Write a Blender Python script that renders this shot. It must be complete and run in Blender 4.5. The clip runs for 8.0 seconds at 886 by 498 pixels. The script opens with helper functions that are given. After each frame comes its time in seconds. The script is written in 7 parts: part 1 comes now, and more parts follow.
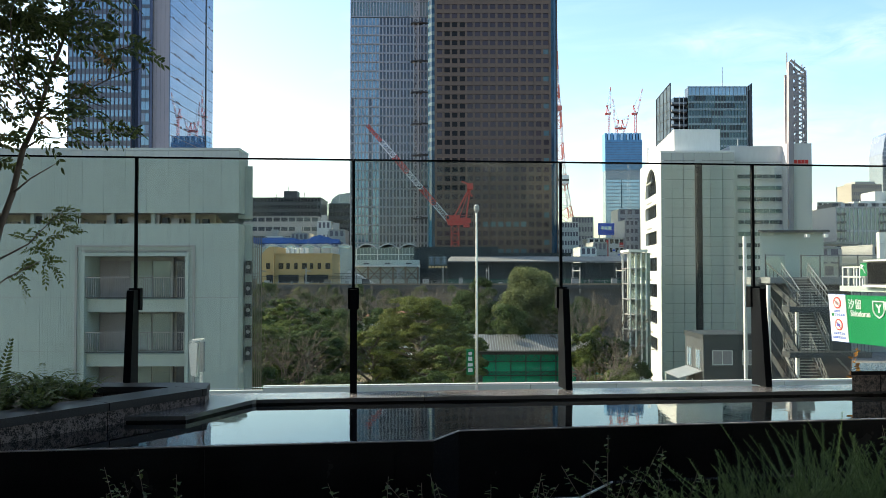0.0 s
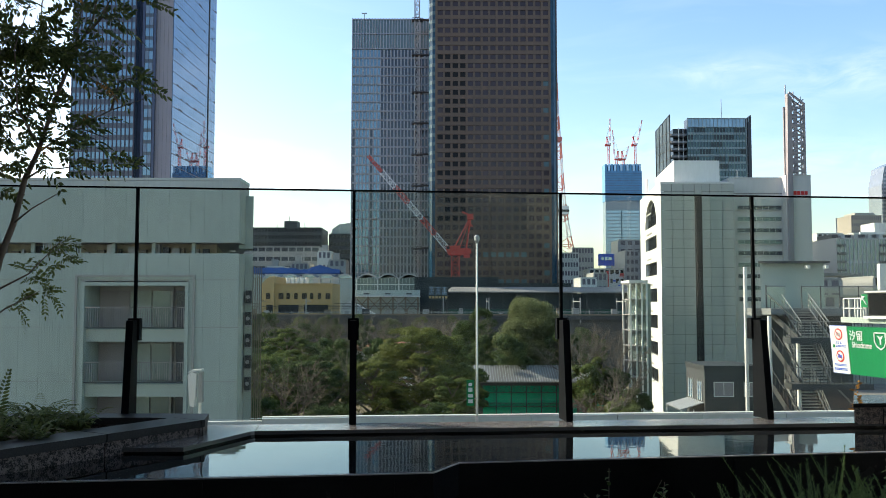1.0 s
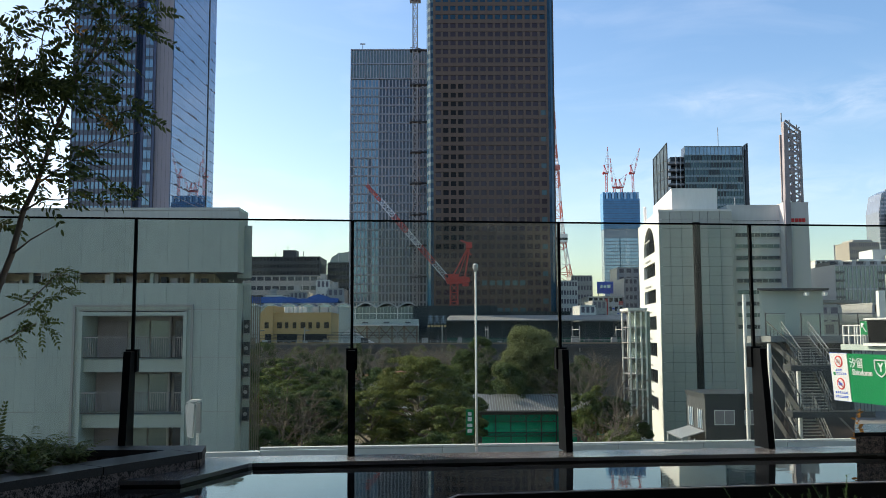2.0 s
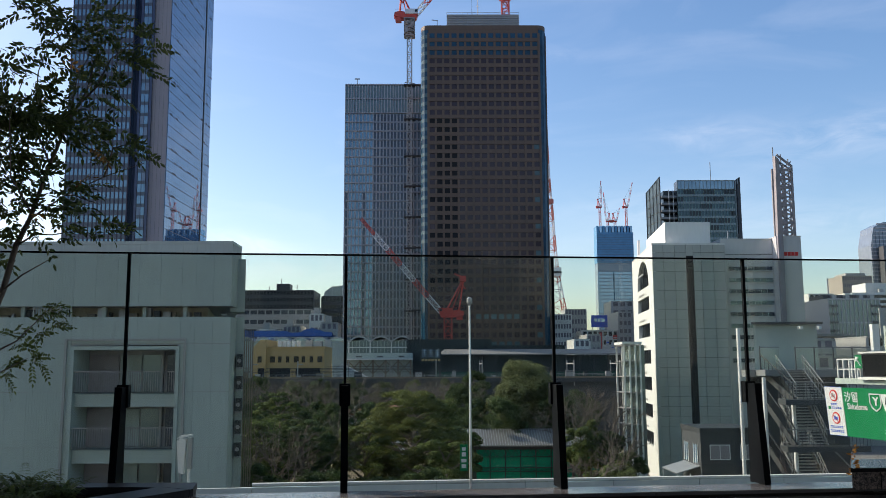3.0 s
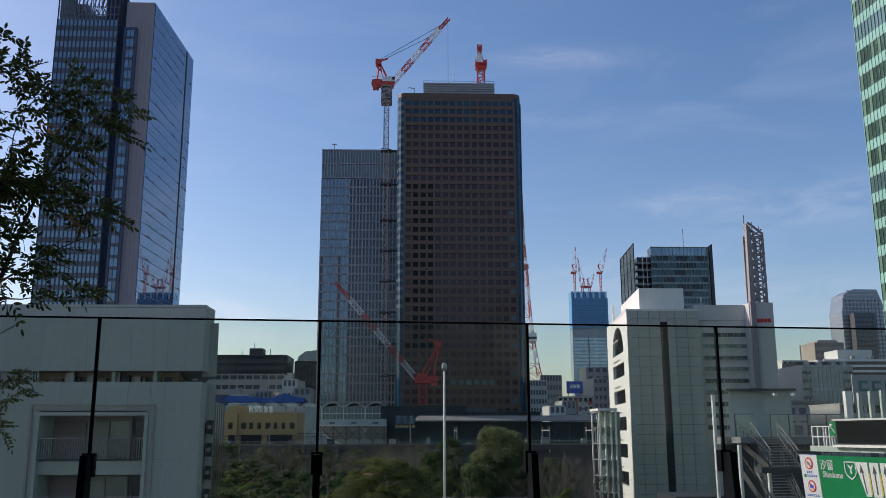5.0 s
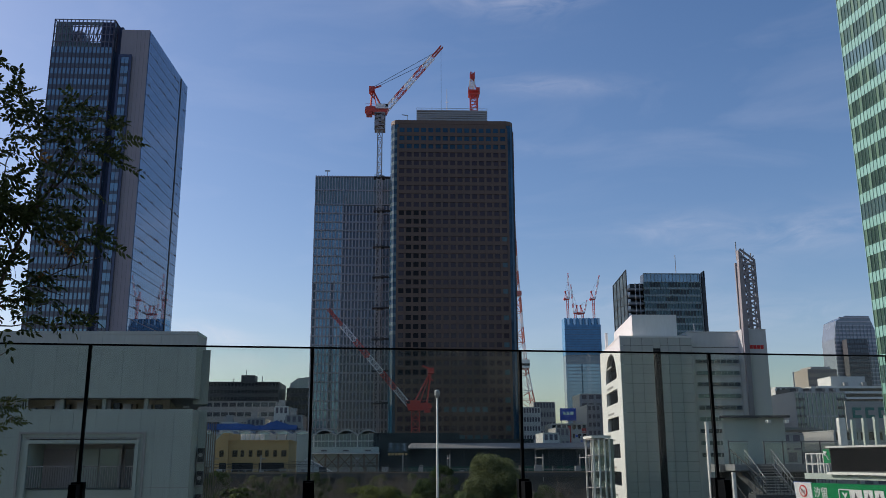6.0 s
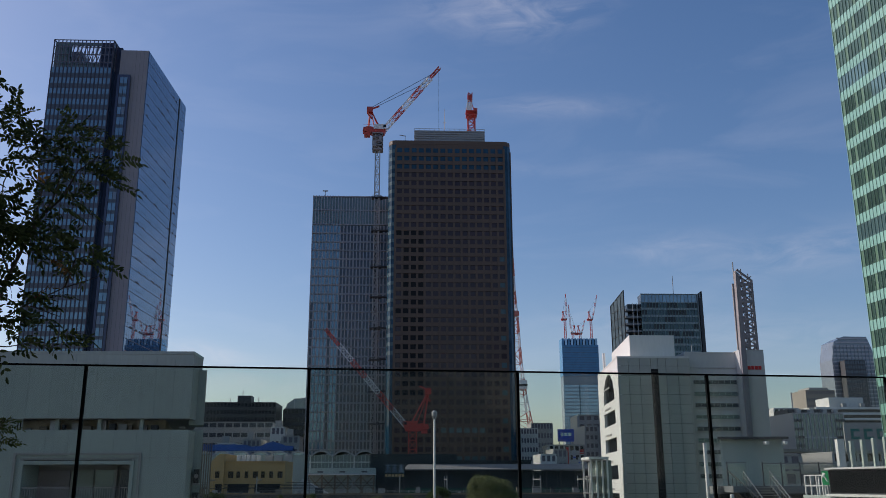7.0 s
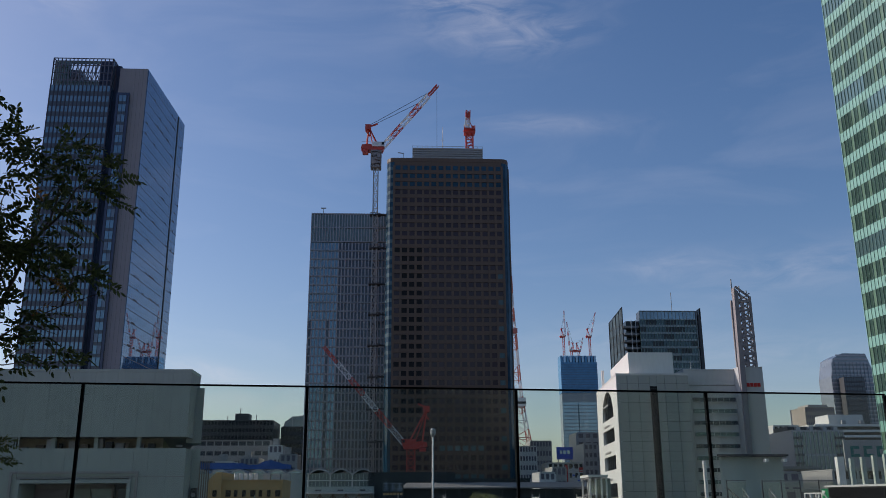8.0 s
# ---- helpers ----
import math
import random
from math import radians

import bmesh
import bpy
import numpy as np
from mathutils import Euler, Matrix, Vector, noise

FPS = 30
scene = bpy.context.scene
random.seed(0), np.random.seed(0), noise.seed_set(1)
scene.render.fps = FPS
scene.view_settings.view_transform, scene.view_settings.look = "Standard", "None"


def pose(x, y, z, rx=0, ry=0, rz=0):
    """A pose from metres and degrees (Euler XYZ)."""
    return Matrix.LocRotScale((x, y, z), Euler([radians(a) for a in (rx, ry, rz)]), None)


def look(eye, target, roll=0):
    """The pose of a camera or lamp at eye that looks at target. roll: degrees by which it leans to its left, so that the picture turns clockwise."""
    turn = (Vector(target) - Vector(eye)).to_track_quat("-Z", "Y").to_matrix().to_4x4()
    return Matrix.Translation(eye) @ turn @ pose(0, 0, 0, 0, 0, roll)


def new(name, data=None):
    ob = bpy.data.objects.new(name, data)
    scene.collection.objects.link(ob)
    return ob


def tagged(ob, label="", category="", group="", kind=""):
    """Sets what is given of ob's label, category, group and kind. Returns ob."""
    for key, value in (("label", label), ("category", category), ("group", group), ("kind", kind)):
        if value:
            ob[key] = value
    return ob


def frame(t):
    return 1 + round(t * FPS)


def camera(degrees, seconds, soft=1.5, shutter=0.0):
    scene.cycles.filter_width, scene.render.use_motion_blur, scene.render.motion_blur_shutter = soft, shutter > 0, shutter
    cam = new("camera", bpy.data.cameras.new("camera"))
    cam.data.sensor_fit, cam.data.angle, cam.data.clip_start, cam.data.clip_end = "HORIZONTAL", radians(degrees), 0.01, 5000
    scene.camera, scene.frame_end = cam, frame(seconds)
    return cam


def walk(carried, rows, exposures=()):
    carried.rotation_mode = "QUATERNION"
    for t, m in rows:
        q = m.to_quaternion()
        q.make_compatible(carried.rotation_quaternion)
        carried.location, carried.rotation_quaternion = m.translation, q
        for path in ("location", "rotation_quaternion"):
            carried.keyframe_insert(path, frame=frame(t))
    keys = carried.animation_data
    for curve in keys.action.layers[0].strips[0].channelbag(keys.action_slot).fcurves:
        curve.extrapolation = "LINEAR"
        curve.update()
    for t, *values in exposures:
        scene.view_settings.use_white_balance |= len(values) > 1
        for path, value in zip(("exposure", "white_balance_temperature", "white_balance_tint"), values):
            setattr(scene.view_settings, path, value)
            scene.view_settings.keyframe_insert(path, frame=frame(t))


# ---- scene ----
# Camera: on a tripod head on the terrace; it tilts up, pans a little to the right and rises with the head.
EYE = 17.0
cam = camera(53.34, 8.0, soft=0.8)
# seconds, yaw, pitch, roll, rise
ROWS = [
    (0.0, 0.0, 1.578, 0.067, 0.0),
    (0.5, -0.015, 2.538, -0.165, 0.001),
    (1.0, 0.012, 3.546, -0.056, 0.002),
    (1.5, 0.024, 4.441, 0.114, 0.005),
    (3.0, -0.447, 7.576, 0.217, 0.013),
    (3.5, -0.863, 8.72, 0.263, 0.015),
    (4.0, -1.378, 9.77, 0.333, 0.016),
    (4.5, -1.767, 10.78, 0.193, 0.019),
    (6.0, -2.531, 13.49, 0.217, 0.022),
    (6.5, -2.656, 14.124, 0.166, 0.024),
    (7.0, -2.713, 14.795, 0.175, 0.025),
    (7.5, -2.734, 15.43, 0.192, 0.026),
    (8.0, -2.805, 15.91, 0.265, 0.026),
]
EXPOSURES = [(0.0, 1.08, 7300, 9), (0.5, 1.02, 7250, 9.5), (1.0, 0.87, 7200, 10), (1.5, 0.66, 7100, 11), (3.0, 0.23, 6750, 15), (3.5, 0.09, 6620, 16), (4.5, -0.17, 6540, 18), (6.0, -0.46, 6470, 19), (6.5, -0.53, 6440, 19), (8.0, -0.68, 6410, 19)]
walk(cam, [(t, pose(0.25 * rise, 0, EYE + rise, 90 + pitch, roll, yaw)) for t, yaw, pitch, roll, rise in ROWS], EXPOSURES)

# ---- sky and sun ----
SUN_AZ, SUN_EL = radians(-68), radians(33)  # clockwise from straight ahead
world = bpy.data.worlds.new("sky")
scene.world = world
world.use_nodes = True
wt = world.node_tree
wt.nodes.clear()
w_out = wt.nodes.new("ShaderNodeOutputWorld")
w_bg = wt.nodes.new("ShaderNodeBackground")
w_sky = wt.nodes.new("ShaderNodeTexSky")
w_sky.sky_type = "NISHITA"
w_sky.sun_disc = False
w_sky.sun_elevation, w_sky.sun_rotation = SUN_EL, SUN_AZ
w_sky.air_density, w_sky.dust_density, w_sky.ozone_density = 1.0, 1.3, 1.5
w_bg.inputs["Strength"].default_value = 0.165
w_tc = wt.nodes.new("ShaderNodeTexCoord")
w_map = wt.nodes.new("ShaderNodeMapping")
w_map.inputs["Scale"].default_value = (2.2, 2.2, 9.0)
w_map.inputs["Rotation"].default_value = (0.0, radians(-9), 0.4)
w_noise = wt.nodes.new("ShaderNodeTexNoise")
w_noise.inputs["Scale"].default_value, w_noise.inputs["Detail"].default_value = 1.7, 7.0
w_noise.inputs["Roughness"].default_value, w_noise.inputs["Distortion"].default_value = 0.55, 0.6
w_ramp = wt.nodes.new("ShaderNodeValToRGB")
w_ramp.color_ramp.elements[0].position, w_ramp.color_ramp.elements[1].position = 0.49, 0.95
w_ramp.color_ramp.elements[1].color = (0.13, 0.13, 0.13, 1)
w_mix = wt.nodes.new("ShaderNodeMixRGB")
w_mix.inputs["Color2"].default_value = (7.5, 7.8, 8.4, 1)
w_hue = wt.nodes.new("ShaderNodeHueSaturation")
w_hue.inputs["Saturation"].default_value = 1.24
w_hue.inputs["Hue"].default_value = 0.501
for a, b in ((w_tc.outputs["Generated"], w_map.inputs["Vector"]), (w_map.outputs[0], w_noise.inputs["Vector"]), (w_noise.outputs[0], w_ramp.inputs[0]),
             (w_ramp.outputs[0], w_mix.inputs["Fac"]), (w_sky.outputs[0], w_hue.inputs["Color"]), (w_hue.outputs[0], w_mix.inputs["Color1"]), (w_bg.outputs[0], w_out.inputs[0])):
    wt.links.new(a, b)


def sky_math(op, a, b=None):
    """One arithmetic node of the sky; a and b are sockets or numbers."""
    node = wt.nodes.new("ShaderNodeMath")
    node.operation = op
    for k, v in enumerate((a, b)):
        if v is None:
            continue
        if isinstance(v, (int, float)):
            node.inputs[k].default_value = v
        else:
            wt.links.new(v, node.inputs[k])
    return node.outputs[0]


# wispy clouds: bearing, height, half width and half height in radians, slant, thickness
w_sep = wt.nodes.new("ShaderNodeSeparateXYZ")
wt.links.new(w_tc.outputs["Generated"], w_sep.inputs[0])
w_az = sky_math("ARCTAN2", w_sep.outputs[0], w_sep.outputs[1])
w_el = sky_math("ARCSINE", w_sep.outputs[2])
w_map2 = wt.nodes.new("ShaderNodeMapping")
w_map2.inputs["Scale"].default_value = (9.0, 9.0, 30.0)
w_map2.inputs["Rotation"].default_value = (0.0, radians(-7), 0.2)
w_fine = wt.nodes.new("ShaderNodeTexNoise")
w_fine.inputs["Scale"].default_value, w_fine.inputs["Detail"].default_value = 1.6, 8.0
w_fine.inputs["Roughness"].default_value, w_fine.inputs["Distortion"].default_value = 0.6, 0.9
wt.links.new(w_tc.outputs["Generated"], w_map2.inputs["Vector"])
wt.links.new(w_map2.outputs[0], w_fine.inputs["Vector"])
w_wisp = sky_math("MAXIMUM", sky_math("MULTIPLY", sky_math("SUBTRACT", w_fine.outputs[0], 0.36), 3.0), 0.0)
w_cover = None
for c_az, c_el, c_w, c_h, c_slant, c_thick in ((0.09, 0.545, 0.10, 0.045, -0.2, 0.36), (0.20, 0.515, 0.06, 0.02, 0.1, 0.14), (0.30, 0.250, 0.07, 0.016, 0.05, 0.15), (0.45, 0.236, 0.12, 0.026, 0.06, 0.18),
                                              (0.17, 0.415, 0.11, 0.012, -0.06, 0.16), (0.12, 0.350, 0.08, 0.010, -0.1, 0.10), (-0.215, 0.136, 0.06, 0.012, -0.15, 0.34), (-0.13, 0.105, 0.12, 0.016, 0.0, 0.30),
                                              (-0.41, 0.51, 0.05, 0.02, 0.1, 0.18), (0.26, 0.17, 0.10, 0.03, 0.0, 0.16), (0.42, 0.15, 0.10, 0.02, 0.0, 0.14)):
    du = sky_math("SUBTRACT", w_az, c_az)
    dv = sky_math("SUBTRACT", sky_math("SUBTRACT", w_el, c_el), sky_math("MULTIPLY", du, c_slant))
    far2 = sky_math("ADD", sky_math("POWER", sky_math("ABSOLUTE", sky_math("DIVIDE", du, c_w)), 2.0), sky_math("POWER", sky_math("ABSOLUTE", sky_math("DIVIDE", dv, c_h)), 2.0))
    puff = sky_math("MULTIPLY", sky_math("POWER", math.e, sky_math("MULTIPLY", far2, -1.2)), c_thick)
    w_cover = puff if w_cover is None else sky_math("ADD", w_cover, puff)
w_cloud = sky_math("MINIMUM", sky_math("MULTIPLY", w_cover, w_wisp), 0.6)
w_mix2 = wt.nodes.new("ShaderNodeMixRGB")
w_mix2.inputs["Color2"].default_value = (6.4, 6.6, 7.0, 1)
wt.links.new(w_cloud, w_mix2.inputs["Fac"])
wt.links.new(w_mix.outputs[0], w_mix2.inputs["Color1"])
wt.links.new(w_mix2.outputs[0], w_bg.inputs["Color"])
sun = new("sun", bpy.data.lights.new("sun", "SUN"))
sun.data.energy, sun.data.angle, sun.data.color = 4.4, radians(0.53), (1.0, 0.93, 0.82)
sun_way = Vector((math.sin(SUN_AZ) * math.cos(SUN_EL), math.cos(SUN_AZ) * math.cos(SUN_EL), math.sin(SUN_EL)))
sun.matrix_world = look((-150, 60, 160), Vector((-150, 60, 160)) - sun_way)


# ---- materials ----
def mat(name, base, rough=0.6, metal=0.0, vary=0.15, coarse=0.3, fine=12.0, bump=0.0, rnd=0.0, island=0.0, spec=0.5, streak=1.0, warm=None, span=0.32):
    """A surface with stains at a coarse and grain at a fine scale, in object space metres."""
    m = bpy.data.materials.new(name)
    m.use_nodes = True
    nt = m.node_tree
    n, ln = nt.nodes, nt.links
    p = n["Principled BSDF"]
    p.inputs["Roughness"].default_value, p.inputs["Metallic"].default_value = rough, metal
    p.inputs["Specular IOR Level"].default_value = spec
    geo = n.new("ShaderNodeNewGeometry")
    mp = n.new("ShaderNodeMapping")
    mp.inputs["Scale"].default_value = (1, 1, 1 / streak)
    ln.new(geo.outputs["Position"], mp.inputs["Vector"])
    facs = []
    for sc, det in ((coarse, 5.0), (fine, 4.0)):
        t = n.new("ShaderNodeTexNoise")
        t.inputs["Scale"].default_value, t.inputs["Detail"].default_value = sc, det
        ln.new(mp.outputs[0], t.inputs["Vector"])
        facs.append(t.outputs[0])
    add = n.new("ShaderNodeMath")
    add.operation = "ADD"
    ln.new(facs[0], add.inputs[0])
    ln.new(facs[1], add.inputs[1])
    last = add.outputs[0]
    for amount, node, sock in ((rnd, "ShaderNodeObjectInfo", "Random"), (island, "ShaderNodeNewGeometry", "Random Per Island")):
        if amount:
            o = n.new(node)
            k = n.new("ShaderNodeMath")
            k.operation = "MULTIPLY_ADD"
            k.inputs[1].default_value = amount
            ln.new(o.outputs[sock], k.inputs[0])
            ln.new(last, k.inputs[2])
            last = k.outputs[0]
    extra = max(rnd, island)
    mr = n.new("ShaderNodeMapRange")
    mr.inputs["From Min"].default_value, mr.inputs["From Max"].default_value = 1.0 - span, 1.0 + span + extra
    ln.new(last, mr.inputs["Value"])
    mx = n.new("ShaderNodeMixRGB")
    lo = [max(0.0, c * (1 - vary)) for c in base]
    hi = [min(1.0, c * (1 + vary)) for c in (warm or base)]
    mx.inputs["Color1"].default_value, mx.inputs["Color2"].default_value = (*lo, 1), (*hi, 1)
    ln.new(mr.outputs[0], mx.inputs["Fac"])
    ln.new(mx.outputs[0], p.inputs["Base Color"])
    rr = n.new("ShaderNodeMapRange")
    rr.inputs["To Min"].default_value, rr.inputs["To Max"].default_value = max(0.0, rough - 0.08), min(1.0, rough + 0.08)
    ln.new(facs[0], rr.inputs["Value"])
    if rough > 0.12:
        ln.new(rr.outputs[0], p.inputs["Roughness"])
    if bump:
        b = n.new("ShaderNodeBump")
        b.inputs["Strength"].default_value, b.inputs["Distance"].default_value = bump, 0.02
        ln.new(facs[1], b.inputs["Height"])
        ln.new(b.outputs[0], p.inputs["Normal"])
    return m


def glass(name, tint, rough=0.0):
    m = bpy.data.materials.new(name)
    m.use_nodes = True
    p = m.node_tree.nodes["Principled BSDF"]
    p.inputs["Base Color"].default_value = (*tint, 1)
    p.inputs["Roughness"].default_value = rough
    p.inputs["Transmission Weight"].default_value = 1.0
    p.inputs["IOR"].default_value = 1.45
    return m


M_GROUND = mat("city_ground", (0.16, 0.15, 0.14), 0.9, vary=0.4, coarse=0.02, fine=0.6)
M_SOIL = mat("park_soil", (0.14, 0.11, 0.07), 0.95, vary=0.4, coarse=0.1, fine=2.0)
M_ASPHALT = mat("asphalt", (0.05, 0.05, 0.05), 0.9, vary=0.2, coarse=0.3, fine=30)
M_CONC = mat("pale_concrete", (0.37, 0.425, 0.395), 0.8, vary=0.1, coarse=0.25, fine=5.0, bump=0.1, rnd=0.12, streak=6)
M_CONC_GREY = mat("grey_concrete", (0.34, 0.34, 0.33), 0.85, vary=0.15, coarse=0.2, fine=5.0, bump=0.1, rnd=0.2, streak=4)
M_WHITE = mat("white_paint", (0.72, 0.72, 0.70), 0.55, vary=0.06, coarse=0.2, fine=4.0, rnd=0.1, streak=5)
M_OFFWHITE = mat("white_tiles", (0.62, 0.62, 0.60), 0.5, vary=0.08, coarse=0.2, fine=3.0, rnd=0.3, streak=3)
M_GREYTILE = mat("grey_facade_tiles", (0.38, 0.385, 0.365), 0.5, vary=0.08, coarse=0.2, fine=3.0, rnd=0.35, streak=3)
M_BROWN = mat("brown_cladding", (0.122, 0.075, 0.05), 0.55, vary=0.2, coarse=0.06, fine=1.5, rnd=0.25, streak=4)
M_PANE_BROWN = mat("bronze_window_glass", (0.058, 0.036, 0.042), 0.12, vary=0.5, coarse=0.05, fine=0.4, rnd=0.9, spec=0.3)
M_OPEN = mat("stripped_window_opening", (0.006, 0.006, 0.008), 0.8, vary=0.3)
M_BLUEGLASS = mat("blue_curtain_glass", (0.065, 0.11, 0.17), 0.08, metal=0.6, vary=0.35, coarse=0.05, fine=0.5, rnd=0.8, spec=0.6)
M_PALEGLASS = mat("pale_blue_glass", (0.25, 0.37, 0.50), 0.08, metal=0.6, vary=0.25, coarse=0.04, fine=0.4, rnd=0.8, spec=0.6)
M_DARKGLASS = mat("dark_window_glass", (0.018, 0.022, 0.026), 0.06, vary=0.5, coarse=0.2, fine=1.0, rnd=0.8, spec=0.35)
M_GREENGLASS = mat("sky_tinted_green_glass", (0.13, 0.23, 0.23), 0.08, metal=0.55, vary=0.4, coarse=0.05, fine=0.4, rnd=0.8, spec=0.6)
M_MULLION = mat("grey_metal_fins", (0.35, 0.35, 0.38), 0.45, metal=0.3, vary=0.1, rnd=0.1)
M_LT_MULL = mat("violet_grey_mullions_and_haze", (0.12, 0.11, 0.14), 0.45, metal=0.3, vary=0.1, coarse=0.05)
M_LT_SLAB = mat("grey_precast_slab", (0.27, 0.25, 0.27), 0.7, vary=0.1, coarse=0.05, fine=1.0, streak=6)
M_LT_BAND = mat("pale_spandrel_glass", (0.16, 0.20, 0.26), 0.2, metal=0.2, vary=0.2, rnd=0.3)
M_WRAP = mat("pale_blue_sheeting", (0.075, 0.25, 0.44), 0.6, vary=0.2, coarse=0.2, fine=1)
M_MINT = mat("mint_spandrel_panels", (0.225, 0.45, 0.39), 0.3, vary=0.1, rnd=0.15)
M_LT_PANE = mat("teal_vision_glass", (0.18, 0.27, 0.335), 0.06, metal=0.6, vary=0.2, coarse=0.05, fine=0.4, island=0.35, spec=0.6)
M_LT_SIDE = mat("slate_blue_mirror_glass", (0.24, 0.30, 0.39), 0.015, metal=0.85, vary=0.06, coarse=0.04, fine=0.3, island=0.2, spec=0.6)
M_LT_SPAN = mat("slate_spandrel_glass", (0.08, 0.088, 0.105), 0.2, metal=0.3, vary=0.2, coarse=0.05, fine=0.4, rnd=0.2)
M_GT_PANE = mat("smoke_grey_glass", (0.065, 0.08, 0.10), 0.15, metal=0.4, vary=0.25, coarse=0.05, fine=0.5, island=0.3)
M_GT_CROWN = mat("grey_green_screen_glass", (0.17, 0.22, 0.22), 0.2, metal=0.4, vary=0.15, coarse=0.05, fine=0.5)
M_BT_DARK = mat("deep_green_vision_glass", (0.055, 0.105, 0.085), 0.08, metal=0.4, vary=0.6, coarse=0.12, fine=0.6, rnd=0.8, island=0.8)
M_BLIND = mat("green_blind_behind_glass", (0.11, 0.20, 0.14), 0.2, vary=0.3, coarse=0.3, fine=2, rnd=0.5)
M_WING = mat("pale_grey_render", (0.55, 0.55, 0.54), 0.6, vary=0.06, coarse=0.1, fine=2.0, rnd=0.1, streak=3)
M_FIN_TEAL = mat("teal_screen_glass", (0.21, 0.30, 0.36), 0.06, metal=0.45, vary=0.25, coarse=0.06, fine=0.4)
M_MAST = mat("mauve_grey_steel", (0.27, 0.25, 0.255), 0.6, vary=0.15, coarse=0.5, fine=6)
M_FAR_GREY = mat("hazy_grey_glass", (0.20, 0.24, 0.28), 0.25, metal=0.2, vary=0.15, coarse=0.02, fine=0.3)
M_BEIGE = mat("beige_render", (0.42, 0.37, 0.27), 0.8, vary=0.25, coarse=0.5, fine=4)
M_TEAL_BAR = mat("grey_green_mullions", (0.16, 0.25, 0.23), 0.4, metal=0.4, vary=0.1)
M_LT_DARK = mat("dark_violet_mullions", (0.05, 0.042, 0.06), 0.45, metal=0.3, vary=0.1)
M_LT_SLOT = mat("navy_slot_glass", (0.05, 0.06, 0.105), 0.2, metal=0.2, vary=0.2, coarse=0.05, fine=0.5)
M_COPING_DK = mat("dark_honed_granite", (0.026, 0.026, 0.029), 0.4, vary=0.4, coarse=3, fine=160, spec=0.12)
M_GT_TEAL = mat("sky_paled_teal_glass", (0.17, 0.29, 0.37), 0.08, metal=0.4, vary=0.25, coarse=0.05, fine=0.4, island=0.4)
M_BLACK = mat("black_painted_steel", (0.004, 0.005, 0.0065), 0.5, vary=0.3, coarse=3, fine=60, spec=0.03)
M_STONE_BLACK = mat("polished_black_granite", (0.008, 0.008, 0.009), 0.25, vary=0.5, coarse=4, fine=220, spec=0.16)
M_GRANITE = mat("speckled_dark_granite", (0.085, 0.072, 0.073), 0.65, spec=0.25, vary=0.95, coarse=45, fine=170, bump=0.3, span=0.13)
# browner copy of the granite, lightened so the block looks lit
M_GRANITE_LIT = mat("speckled_lit_brown_granite", (0.14, 0.105, 0.09), 0.6, vary=0.9, coarse=45, fine=170, bump=0.3, span=0.15)
M_COPING = mat("honed_grey_granite", (0.085, 0.085, 0.09), 0.22, vary=0.35, coarse=3, fine=160, spec=0.5)
M_PAVE = mat("terrace_pavers", (0.16, 0.16, 0.16), 0.7, vary=0.2, coarse=2, fine=80, bump=0.1)
M_RED = mat("red_crane_paint", (0.52, 0.06, 0.042), 0.5, vary=0.2, coarse=0.5, fine=6)
M_CRANE_WHITE = mat("white_crane_paint", (0.70, 0.70, 0.70), 0.5, vary=0.12, coarse=0.5, fine=6)
M_STEEL = mat("galvanised_steel", (0.36, 0.37, 0.38), 0.45, metal=0.5, vary=0.15, coarse=1, fine=15)
# darker copy of the steel, with the footbridge's shade put into the colour
M_STEEL_SHADED = mat("shaded_grey_steel", (0.20, 0.21, 0.215), 0.6, metal=0.2, vary=0.2, coarse=1, fine=15)
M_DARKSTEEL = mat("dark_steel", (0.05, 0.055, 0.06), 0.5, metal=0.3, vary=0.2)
M_YELLOW = mat("ochre_wall", (0.46, 0.31, 0.14), 0.8, vary=0.1, coarse=0.1, fine=2, streak=3)
M_SIGN_GREEN = mat("green_sign_face", (0.004, 0.185, 0.068), 0.5, spec=0.15, vary=0.08, coarse=1, fine=20)
M_SIGN_WHITE = mat("white_sign_face", (0.62, 0.63, 0.64), 0.5, spec=0.2, vary=0.05, coarse=1, fine=20)
M_SIGN_RED = mat("red_sign_ring", (0.60, 0.03, 0.03), 0.4, vary=0.1)
M_SIGN_BLUE = mat("blue_sign_face", (0.02, 0.10, 0.55), 0.4, vary=0.1)
M_YELLOW_LINE = mat("yellow_marking", (0.75, 0.5, 0.05), 0.5, vary=0.1)
# far tower paints, with distance haze mixed into the colour
M_FAR_RED = mat("haze_paled_red", (0.48, 0.15, 0.12), 0.6, vary=0.1)
M_FAR_WHITE = mat("haze_paled_white", (0.62, 0.62, 0.64), 0.6, vary=0.08)
M_TARP = mat("blue_tarpaulin", (0.03, 0.09, 0.27), 0.6, vary=0.25, coarse=0.3, fine=2)
M_GREEN_NET = mat("green_netting", (0.01, 0.36, 0.20), 0.8, spec=0.1, vary=0.3, coarse=0.4, fine=5)
M_ROOF = mat("grey_ribbed_roofing", (0.22, 0.21, 0.20), 0.7, vary=0.2, coarse=0.2, fine=4)
M_ROOF_RED = mat("rust_red_roof", (0.32, 0.13, 0.09), 0.8, vary=0.15)
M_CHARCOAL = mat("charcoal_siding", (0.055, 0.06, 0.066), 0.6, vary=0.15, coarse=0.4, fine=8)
M_BARK = mat("brown_bark", (0.16, 0.125, 0.10), 0.9, vary=0.35, coarse=2, fine=20, bump=0.4)
